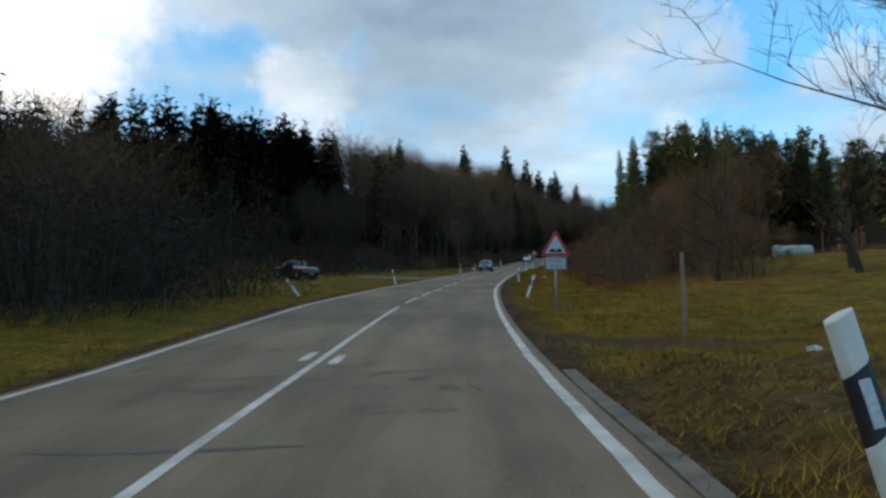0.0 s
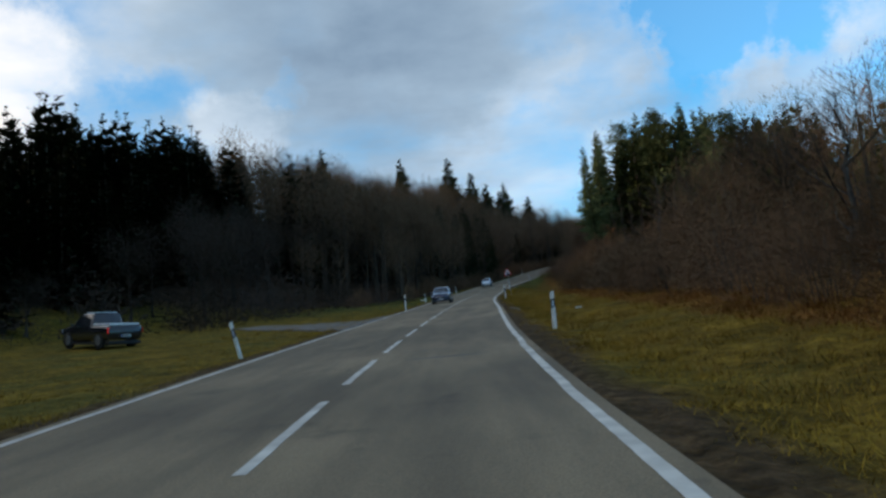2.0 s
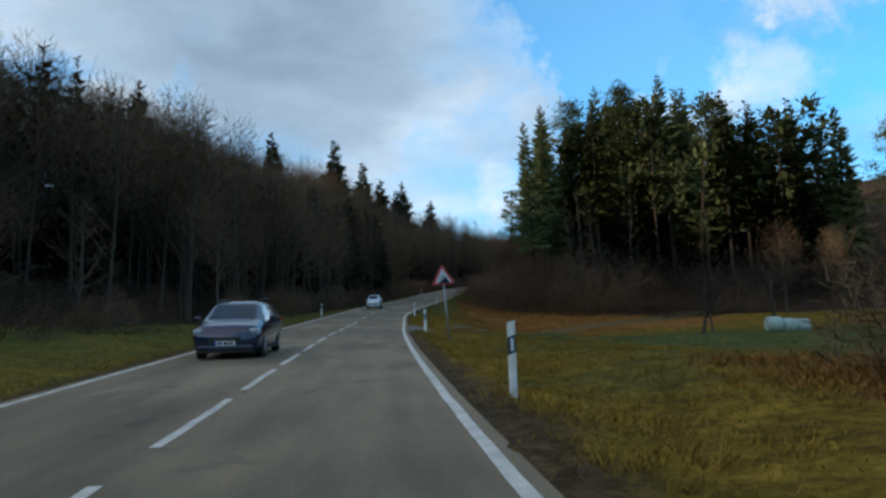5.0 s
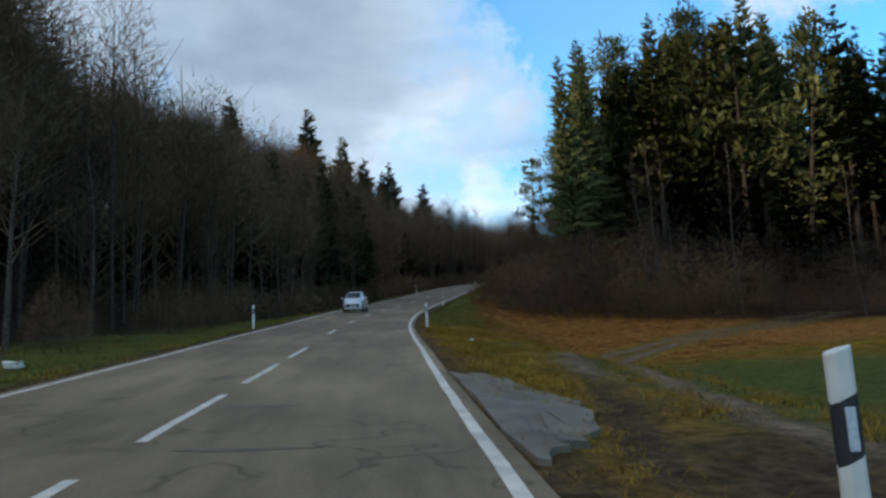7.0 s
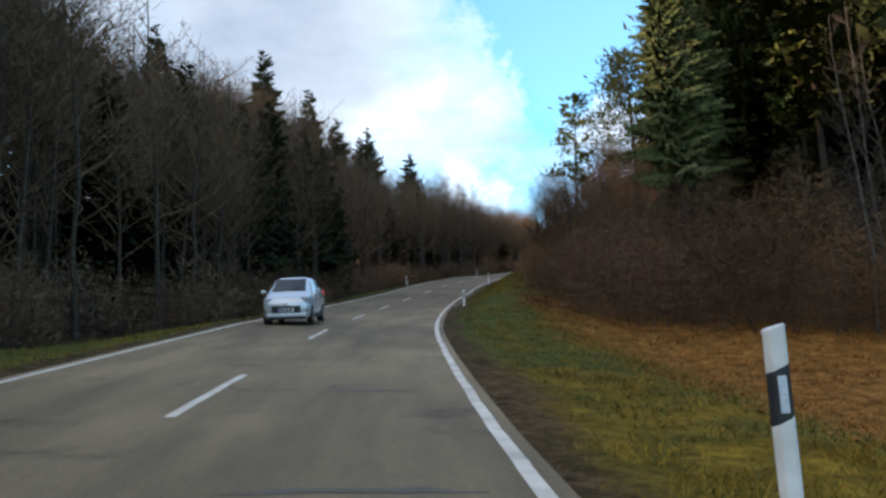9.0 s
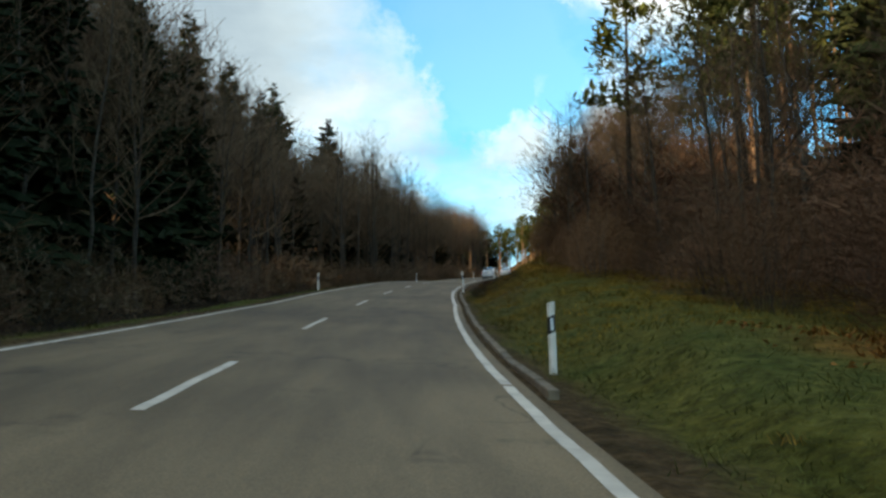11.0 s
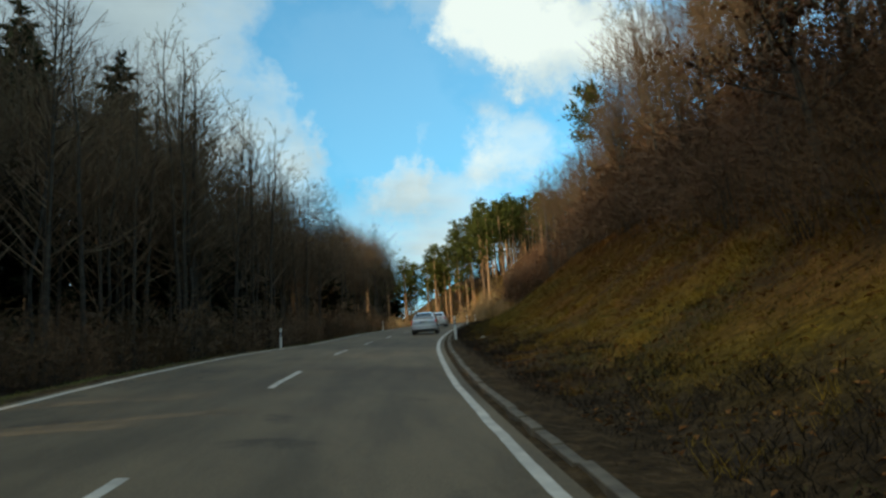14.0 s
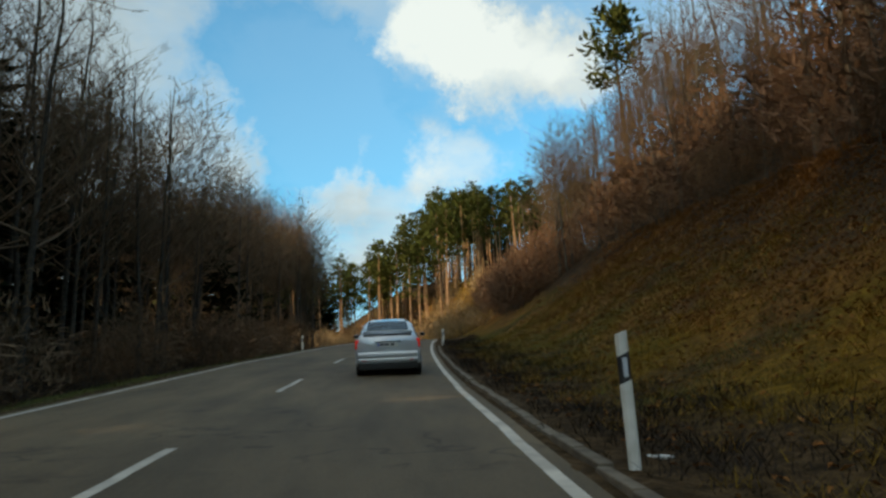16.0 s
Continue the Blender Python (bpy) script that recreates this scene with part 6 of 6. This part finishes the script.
part("badge", box((0.02, 0.10, 0.07), (1.72, 0, 0.645), 0.012), RIM, small, "small chrome badge")
park(small, 186.0, -1.65, 180)
small.matrix_world = small.matrix_world @ Matrix.Diagonal((1.0, 0.98, 1.06, 1.0))

estate = build_car("estate_car", "dark blue estate car with roof rails coming downhill", (
    (-2.32, 0.34, 0.76, 0.98, 0.72, 0.82, 0.70), (-2.22, 0.22, 0.92, 1.06, 0.82, 0.885, 0.70), (-1.95, 0.20, 0.95, 1.42, 0.85, 0.89, 0.62), (-0.60, 0.18, 0.95, 1.48, 0.86, 0.89, 0.61), (0.15, 0.18, 0.93, 1.48, 0.86, 0.89, 0.61),
    (0.50, 0.18, 0.92, 1.42, 0.86, 0.89, 0.61), (1.35, 0.18, 0.90, 1.00, 0.85, 0.88, 0.72), (2.15, 0.20, 0.76, 0.86, 0.82, 0.85, 0.64), (2.35, 0.30, 0.60, 0.68, 0.66, 0.70, 0.46)), BLUECAR,
    dict(sides=((-1.95, -1.12, 0.22, 0.0), (-1.05, -0.25, 0.0, 0.0), (-0.18, 1.12, 0.0, -0.42)), panes=(("rear_window", -2.18, -2.00), ("windscreen", 0.58, 1.28)), axles=(-1.38, 1.42), mirror=0.88, handles=(-0.75, 0.2),
         tail=(0.88, 0.20, 0.22), head=(0.68, 0.16, 0.32), grille=(0.8, 0.16, 0.50), plate=0.72, front_plate=0.42, wheel=0.32))
for sd in (1, -1):
    rr = Shape()
    a, b = Vector((-1.8, sd * 0.56, 1.47)), Vector((0.25, sd * 0.56, 1.52))
    for q0, q1 in ((a, a + Vector((0.12, 0, 0.07))), (a + Vector((0.12, 0, 0.07)), b + Vector((-0.12, 0, 0.02))), (b + Vector((-0.12, 0, 0.02)), b + Vector((0, 0, -0.04)))):
        rr.limb(q0, q1, 0.016, 0.016, 6)
    meshpart("roof_rail", rr.mesh("roof_rail", TRIM), estate, "black roof rail")
park(estate, 112.6, -1.75, 180)

pick = build_car("pickup_truck", "black pickup truck with a pale load cover and painted roof sheen parked on the meadow", (
    (-2.55, 0.50, 0.92, 1.08, 0.74, 0.86, 0.78), (-2.45, 0.42, 0.98, 1.12, 0.86, 0.90, 0.80), (-0.75, 0.38, 1.00, 1.14, 0.88, 0.91, 0.80), (-0.70, 0.38, 1.05, 1.74, 0.88, 0.91, 0.66), (0.30, 0.36, 1.04, 1.76, 0.88, 0.91, 0.66),
    (0.60, 0.36, 1.03, 1.70, 0.88, 0.91, 0.66), (1.25, 0.36, 1.00, 1.12, 0.88, 0.90, 0.78), (2.30, 0.38, 0.92, 1.02, 0.86, 0.88, 0.74), (2.50, 0.48, 0.74, 0.84, 0.74, 0.78, 0.60)), BLACKCAR,
    dict(sides=((-0.62, 0.02, 0.05, 0.0), (0.08, 1.08, 0.0, -0.40)), panes=(("windscreen", 0.66, 1.22),), axles=(-1.55, 1.58), mirror=0.9, handles=(-0.45, 0.3), tail=(0.86, 0.28, 0.14), head=(0.82, 0.20, 0.30), grille=(0.9, 0.24, 0.72), plate=0.62, front_plate=0.55, wheel=0.39))
part("load_cover", box((1.65, 1.52, 0.10), (-1.62, 0, 1.17), 0.04), WHITECAR, pick, "pale load cover")
# white panel paints the sky's reflection onto the black cab roof
part("cab_roof_panel", box((0.9, 1.16, 0.03), (-0.15, 0, 1.765), 0.012), WHITECAR, pick, "white panel for the sky sheen on the black roof")
ps, pd = station(-13.7, 77.0)
park(pick, ps, pd, -52, False)


# wrapped bales on the meadow
WRAP = mat("bale_wrap", (0.34, 0.42, 0.38), (0.24, 0.31, 0.30), 0.35, scale=2.5, bump=0.4, bump_scale=8, dist=0.02, rand=0.15)


def wrapped_bale():
    bm = bmesh.new()
    bmesh.ops.create_cone(bm, cap_ends=True, segments=20, radius1=0.6, radius2=0.6, depth=1.2)
    bmesh.ops.bevel(bm, geom=[q for q in bm.edges if abs(q.verts[0].co.z - q.verts[1].co.z) < 0.01], offset=0.12, segments=3, affect="EDGES")
    bmesh.ops.rotate(bm, verts=bm.verts, matrix=Matrix.Rotation(radians(90), 3, "Y"))
    me = bpy.data.meshes.new("wrapped_bale")
    bm.to_mesh(me)
    bm.free()
    me.materials.append(WRAP)
    return me


bale_mesh = wrapped_bale()
for s, d in ((85.0, 28.6), (85.3, 29.9), (85.6, 31.2), (155.0, 33.0), (155.4, 34.3), (155.8, 35.6)):
    p = ground_at(s, d, 0.54)
    ob = tagged(new("wrapped_bale", bale_mesh), "round bale in pale green plastic wrap on the meadow", "hay bale", "wrapped bales")
    ob.matrix_world = pose(float(p[0]), float(p[1]), float(p[2]), 0, 0, -heading(s) + 4)


# ---------------------------------------------------------------- single trees and bushes, stretch by stretch
rg = random.Random(77)
# tall trees on the skyline of the hill
for kind, x, y, top in (("spruce", 44.1, 304.5, 66.2), ("spruce", 23.0, 277.5, 68.8), ("spruce", 8.2, 264.0, 66.3), ("spruce", -10.5, 195.5, 51.3), ("spruce", -35.5, 182.5, 54.0), ("spruce", -46.0, 190, 54.5), ("spruce", -24, 189, 50.5),
                        ("spruce", 30.0, 285, 65.5), ("spruce", 36.0, 292, 63.5), ("spruce", 40.0, 298, 62.0), ("spruce", 50.0, 300, 60.0)):
    plant_top(kind, x, y, top)
# tall trees that front the wood on the right
plant_top("pine", 49.2, 225.5, 45.0, variant=2)
for x, y, top in ((45.0, 199.4, 48.9), (47.5, 202.5, 51.5), (50.0, 206.0, 54.0), (54.2, 209.8, 56.9), (63.0, 203.7, 57.9), (70.3, 199.9, 55.6), (82.2, 199.5, 53.6), (76.0, 200.0, 54.5), (66.5, 203.0, 56.5), (88.0, 198.0, 52.0), (57.2, 203.5, 56.4), (60.0, 198.5, 55.6), (53.5, 209.0, 52.0), (63.5, 193.0, 55.0), (90.0, 190.0, 50.0), (96.0, 186.0, 48.0), (55.0, 214.0, 50.0), (62.0, 206, 55.0), (68, 195, 54.0), (52.0, 218, 47.0), (58.5, 209, 54), (94, 200, 51),
                  (64, 198, 54), (84, 194, 51)):
    plant_top("tall_spruce", x, y, top)
for x, y, top in ((59, 201, 53.0), (65.5, 190, 51), (56, 206.5, 52)):
    plant_top("dark_pine", x, y, top)
for x, y, top in ((109.7, 315.5, 73.0), (112.0, 309.0, 66.0)):
    plant_top("pine", x, y, top)
# thicket by the meadow on the left of the first bend
for k in range(26):
    plant("thicket_bush", 20 + rg.uniform(0, 22), -rg.uniform(8.5, 19), rg.uniform(5.0, 7.6))
for s, d, h in ((29, -12, 7.5), (34, -13.5, 8.5), (24, -14, 7.0), (37, -16, 8.5), (20, -17, 7), (31, -18, 8.5), (26, -19, 8), (35, -21, 9), (22, -23, 8), (27, -15, 7.5), (32, -15, 8.5), (38, -12, 8), (40, -18, 9), (29, -22, 9)):
    plant("copse_tree", s, d, h)
# bushes on the meadow in front of the hill
for s, d, h in ((96, -19, 1.5), (99, -21, 1.6), (102, -18.5, 1.3), (93, -23, 1.4), (110, -24, 2.4), (84, -34, 3), (116, -22, 2.6)):
    plant("rust_bush", s, d, h)
for s, d, h in ((104, -28, 5.5), (98, -33, 6.0), (90, -37, 6.5)):
    plant("orchard_tree", s, d, h)
plant("orchard_tree", 17.2, 12.6, 9.6, turn=40, variant=1)
for s, d, h, v in ((95.0, 15.6, 8.8, 0), (42.5, 13.6, 7.2, 1), (99, 17.5, 8.0, 0), (60, 12.8, 6.0, 1)):
    plant("dead_tree", s, d, h, variant=v)
# hedge on the right of the meadow
for k in range(22):
    s = 44 + k * 2.55 + rg.uniform(-0.8, 0.8)
    plant("hedge_bush" if k % 3 else "pale_bush", s, rg.uniform(9.4, 11.2), rg.uniform(2.8, 4.2))
for k in range(17):
    s = 42 + k * 3.4 + rg.uniform(-1, 1)
    plant("hedge_bush", s, rg.uniform(12.0, 16.0), rg.uniform(3.8, 5.4))
for s, d, h in ((50, 16, 7.5), (55, 15, 6.5), (58, 18, 8.0), (62, 14.5, 6.5), (66, 17, 8.0), (70, 15, 6.8), (74, 18, 8.5), (78, 15, 7.0), (82, 17.5, 8.5), (88, 18, 8.0), (62, 21, 9), (85, 14.5, 6.0), (93, 17, 6.0), (97, 15.5, 5.0)):
    plant("copse_tree", s, d, h)
for s, d, h in ((41, 19.5, 7.0), (70, 15.6, 8.0), (86, 15.2, 8.6)):
    plant("orchard_tree", s, d, h)
for k in range(8):
    plant("pale_bush", 84 + k * 2.2, rg.uniform(8.8, 10.2), rg.uniform(1.8, 2.8))
# fruit trees on the meadow, and one that reaches over the first bend
for s, d, h in ((39, 33, 7.5), (44, 20.3, 7.5), (28, 40, 7), (150, 25.5, 6.0), (158, 29.0, 6.0), (163, 36, 7.5)):
    plant("orchard_tree", s, d, h)
# bushes and birches round the bracken slope
for s, d, h in ((199, 9.6, 4.6), (202.5, 10.2, 5.0), (198, 12.4, 6.2), (203, 13.0, 7.0), (196.5, 15.2, 6.6), (201, 16.0, 8.0), (207, 14.2, 7.8), (195.5, 18.2, 6.4), (200, 19.6, 8.2), (206, 18.5, 8.6), (194.5, 21.2, 5.8), (198.5, 23.0, 7.6), (193.5, 24.5, 5.6),
                (197, 26.8, 7.2), (192.5, 28.0, 5.4), (196, 30.5, 7.4), (193.5, 33.0, 6.6), (203, 23, 8.5), (190.5, 33, 5), (192, 38, 6.5), (189, 42, 5.5)):
    plant("rust_bush" if d < 19 or d > 31 else "hedge_bush", s, d, h)
for s, d, h in ((194.4, 22.4, 15.0), (196.5, 24.0, 16.5), (192.5, 30.0, 15.5), (199, 26, 15), (190, 39, 13)):
    plant("birch", s, d, h)
for s, d, h in ((152, 52, 5), (146, 58, 5), (158, 56, 5), (164, 50, 5)):
    plant("rust_bush", s, d, h)
for s, d, h in ((160, 48, 9), (151, 54, 9.5), (170, 46, 10), (180, 44, 11)):
    plant("bare_tree", s, d, h)
# left edge of the wood, trees that stand singly
for k in range(30):
    s = 128 + k * 7.4 + rg.uniform(-2, 2)
    near = 15 if s < 150 else 9.6
    plant("bare_tree" if k % 4 else "birch", s, -rg.uniform(near, near + 5), rg.uniform(8.5, 12) if s < 170 else rg.uniform(11, 16))
for k in range(30):
    s = 126 + k * 7.3 + rg.uniform(-2, 2)
    near = 12.5 if s < 150 else 8.2
    plant("hedge_bush" if k % 3 else "rust_bush", s, -rg.uniform(near, near + 2.5), rg.uniform(2.2, 3.8))
for s, d, h in ((236, -13.5, 17.5), (239, -11.6, 11.5), (243, -14.5, 16.0), (228, -15, 18.5), (221, -14, 17.0), (216, -17, 19), (300, -16, 13.5), (306, -15, 12.0)):
    plant("spruce", s, d, h)
# the cutting: thicket on the bank, leafy oaks, slim trees above
def bank_front(s):
    return float(np.interp(s, (203, 215, 225, 240, 250, 262, 271, 282, 300, 315, 350), (8.2, 8.2, 7.6, 7.8, 8.5, 9.8, 11.8, 13.8, 15.1, 15.3, 16.5)))


for k in range(64):
    s = 206 + k * 2.15 + rg.uniform(-0.9, 0.9)
    plant(("rust_bush", "hedge_bush", "rust_bush", "hedge_bush")[k % 4], s, bank_front(s) + (1.1 if k % 2 else 3.2) + rg.uniform(-0.4, 0.8), rg.uniform(2.4, 3.6) + (1.2 if k % 2 == 0 else 0))
for k in range(26):
    s = 207 + k * 5.2 + rg.uniform(-1.5, 1.5)
    plant("birch" if k % 3 == 1 else "bare_tree", s, bank_front(s) + rg.uniform(1.5, 5), rg.uniform(6.5, 10))
for s, d, h in ((262, 14.5, 9), (270, 15, 10), (278, 17, 11.5), (286, 19, 12), (250, 14.5, 8.5)):
    plant("bare_tree", s, d, h)
for s, d, h in ((233, 10.8, 5.0), (238, 10.6, 6.0), (243, 10.6, 6.5), (249, 11.0, 7.0), (255, 11.4, 7.5), (261, 11.6, 7.0), (229, 12.5, 6.0)):
    plant("oak_sapling", s, d, h)
for s, d, h in ((214, 27, 17), (220, 27, 19), (227, 24, 18), (246, 22, 16), (266, 27, 14), (272, 24, 12.5), (282, 30, 14)):
    plant("pine", s, d, h)
# pale brush in front of the far pines
for k in range(16):
    plant("pale_bush", 376 + rg.uniform(0, 24), rg.uniform(5.5, 16), rg.uniform(2.4, 3.8))


# ---------------------------------------------------------------- grass, bracken and leaves
def tufts(name, label, count, place, h0, h1, material, seed, blades=5, wide=0.012, splay=0.45, spread=0.10):
    """Grass in one mesh: tufts of slim three-cornered blades at the places that place(rng) gives as stations and offsets."""
    rr = np.random.default_rng(seed)
    s, d = place(rr, count)
    base = ground_at(s, d, -0.02)
    n = len(s)
    k = blades
    b = np.repeat(base, k, 0) + np.concatenate([rr.normal(0, spread, (n * k, 2)), np.zeros((n * k, 1))], 1)
    a = rr.uniform(0, 2 * np.pi, n * k)
    clump = 0.35 + 1.1 * sstep(lumps(s, d, 0.9, seed * 1.3) + 0.6 * lumps(s, d, 3.1, seed * 0.7), -0.5, 0.9)
    h = np.repeat(rr.uniform(h0, h1, n) * clump, k) * rr.uniform(0.55, 1.1, n * k)
    lean = h[:, None] * np.stack([np.cos(a), np.sin(a)], 1) * rr.uniform(splay * 0.6, splay * 2.3, (n * k, 1))
    w = np.stack([-np.sin(a), np.cos(a)], 1) * (wide * rr.uniform(0.6, 1.4, (n * k, 1)))
    z = np.zeros((n * k, 1))
    v0 = b + np.concatenate([w, z], 1)
    v1 = b - np.concatenate([w, z], 1)
    tip = b + np.concatenate([lean, (h * 0.92)[:, None]], 1)
    v = np.stack([v0, v1, tip], 1).reshape(-1, 3)
    f = (np.arange(n * k)[:, None] * 3 + np.array([0, 1, 2]))
    return tagged(new(name, mesh_of(name, v, f, material)), label, "grass", kind="stuff")


def strip(s0, s1, d0, d1, near=2.0, keep=None):
    """Places in a stretch of verge, denser towards the road."""
    def place(rr, count):
        s = rr.uniform(s0, s1, count * 2)
        d = d0 + (d1 - d0) * rr.random(count * 2) ** near
        ok = np.ones(len(s), bool) if keep is None else rr.random(len(s)) < keep(s, np.asarray(d))
        ok &= track_mask(s, d) < 0.45
        return s[ok][:count], d[ok][:count]
    return place


tufts("verge_grass", "short ochre-green winter grass on the verge", 17000, strip(0, 165, 3.9, 11, 1.7), 0.07, 0.17, GRASSY, 1, 15, 0.005, 0.9, 0.24)
tufts("verge_grass", "short ochre-green winter grass on the verge", 6000, strip(5, 190, -4.0, -12, 1.8), 0.06, 0.16, GRASSY, 2, 11, 0.006, 0.9, 0.24)
tufts("green_grass", "short green meadow grass", 9000, strip(100, 165, 4.6, 20, 1.6), 0.04, 0.10, GREENGRASS, 3, 15, 0.004, 0.9, 0.24)
tufts("green_grass", "short green meadow grass", 9000, strip(165, 245, 4.2, 11, 1.2), 0.06, 0.16, GREENGRASS, 4, 14, 0.005, 0.9, 0.22)
tufts("green_grass", "green verge grass below the wood", 6000, strip(95, 330, -4.1, -8.5, 1.3), 0.04, 0.12, GREENGRASS, 5, 9, 0.008, 0.9, 0.18)
tufts("dry_grass", "pale dry grass along the hedge", 5000, strip(30, 105, 8.5, 14, 0.8), 0.08, 0.26, DRYGRASS, 6, 9, 0.005, 0.8, 0.22)
tufts("dry_grass", "pale dry grass along the gutter", 2600, strip(5, 150, 4.2, 7.5, 1.0, lambda s, d: sstep(lumps(s, d, 2.5, 3), 0.1, 0.5)), 0.09, 0.24, DRYGRASS, 7, 11, 0.005, 0.9, 0.22)
tufts("bracken", "brown dead bracken on the slope", 9000, strip(157, 206, 7.6, 26, 1.1, lambda s, d: (track_off(s, d) > 2.2) * (s - 0.45 * np.clip(d - 12, 0, 40) * (d > 12) > 161)), 0.06, 0.20, BRACKEN, 8, 8, 0.014, 0.9, 0.18)
tufts("bracken", "brown dead bracken under the hedge", 6000, strip(40, 104, 7.7, 10.5, 0.9), 0.14, 0.36, BRACKEN, 9, 9, 0.008, 0.9, 0.2)
tufts("bank_grass", "long rough ochre grass on the bank", 11000, strip(205, 325, 4.4, 14, 1.0, lambda s, d: (0.15 + 0.85 * sstep(lumps(s, d, 2.2, 9.0), 0.3, -0.3)) * np.maximum(sstep(d, 5.4, 7.0), 1 - sstep(s, 222, 240))), 0.07, 0.18, GRASSY, 10, 14, 0.0045, 0.9, 0.24)
tufts("bank_grass", "dry tawny grass on the bank", 4500, strip(225, 325, 6.4, 15, 0.9), 0.08, 0.22, DRYGRASS, 11, 12, 0.005, 0.9, 0.22)
tufts("bracken", "russet bracken on the upper bank", 12000, strip(250, 335, 8.5, 17, 0.6, lambda s, d: 0.25 + 0.75 * sstep(lumps(s, d, 6, 1), -0.2, 0.4)), 0.08, 0.25, BRACKEN, 12, 7, 0.012, 0.9, 0.18)
tufts("dead_herbs", "dark dead herbs beside the kerb", 6500, strip(232, 345, 4.5, 6.9, 1.1), 0.10, 0.30, TWIG, 13, 12, 0.006, 0.8, 0.2)
tufts("green_grass", "green grass in patches on the bank", 7000, strip(228, 335, 5.4, 12.5, 0.9, lambda s, d: np.maximum(sstep(lumps(s, d, 3.4, 5.5), 0.0, 0.5), 0.9 * (s > 296))), 0.08, 0.20, GREENGRASS, 25, 14, 0.005, 0.9, 0.24)
tufts("forest_edge_grass", "dead undergrowth at the edge of the wood", 5000, strip(130, 345, -7.5, -13, 0.8), 0.10, 0.35, TWIG, 14, 7, 0.007, 0.8, 0.2)
tufts("tussocks", "pale dry grass tussocks on the verge", 1300, strip(2, 200, 4.7, 10, 1.0), 0.12, 0.30, DRYGRASS, 16, 34, 0.005, 0.7, 0.10)
tufts("tussocks", "ochre grass tussocks on the verge", 1300, strip(2, 190, 4.4, 10, 1.0), 0.10, 0.26, GRASSY, 17, 34, 0.005, 0.8, 0.11)
tufts("tussocks", "ochre grass tussocks on the meadow edge", 600, strip(10, 140, -4.6, -11, 1.0), 0.10, 0.26, GRASSY, 18, 26, 0.007, 0.8, 0.12)
tufts("tussocks", "dry grass tussocks on the bank", 1500, strip(222, 325, 5.0, 14, 0.9), 0.12, 0.32, DRYGRASS, 19, 30, 0.005, 0.8, 0.11)
tufts("tussocks", "green and ochre tussocks on the bank", 1500, strip(207, 325, 4.8, 13, 0.9), 0.12, 0.30, GRASSY, 20, 30, 0.005, 0.8, 0.11)
tufts("pale_stalks", "tall pale stalks below the far pines", 3000, strip(374, 418, 5, 24, 1.0), 0.8, 2.0, DRYGRASS, 15, 5, 0.02, 0.25)


def leaves(name, label, count, place, material, seed):
    rr = np.random.default_rng(seed)
    s, d = place(rr, count)
    c = ground_at(s, d, 0.03)
    n = len(s)
    a = rr.uniform(0, 2 * np.pi, n)
    u = np.stack([np.cos(a), np.sin(a), rr.uniform(-0.5, 0.5, n)], 1) * rr.uniform(0.035, 0.075, (n, 1))
    w = np.stack([-np.sin(a), np.cos(a), rr.uniform(-0.5, 0.5, n)], 1) * rr.uniform(0.02, 0.045, (n, 1))
    up = np.array([0, 0, 0.02])
    v = np.stack([c - u, c + w + up, c + u, c - w + up, c], 1).reshape(-1, 3)
    q = np.arange(n)[:, None] * 5
    f = [tuple(x) for t in ((0, 1, 4), (1, 2, 4), (2, 3, 4), (3, 0, 4)) for x in (q + np.array(t)).tolist()]
    return tagged(new(name, mesh_of(name, v, f, material)), label, "leaves", kind="stuff")


leaves("fallen_leaves", "brown fallen leaves scattered on the bank", 12000, strip(225, 325, 4.6, 15, 0.9), LEAFLITTER, 21)
leaves("fallen_leaves", "brown fallen leaves on the bracken slope", 3000, strip(150, 206, 6.5, 15, 1.0), LEAFLITTER, 22)
leaves("fallen_leaves", "pale fallen leaves scattered on the meadow", 420, strip(114, 134, 5.5, 16, 1.0), DRYGRASS, 23)
leaves("fallen_leaves", "russet leaf litter on the upper bank", 18000, strip(268, 328, 8.5, 17, 0.7), LEAFLITTER, 24)
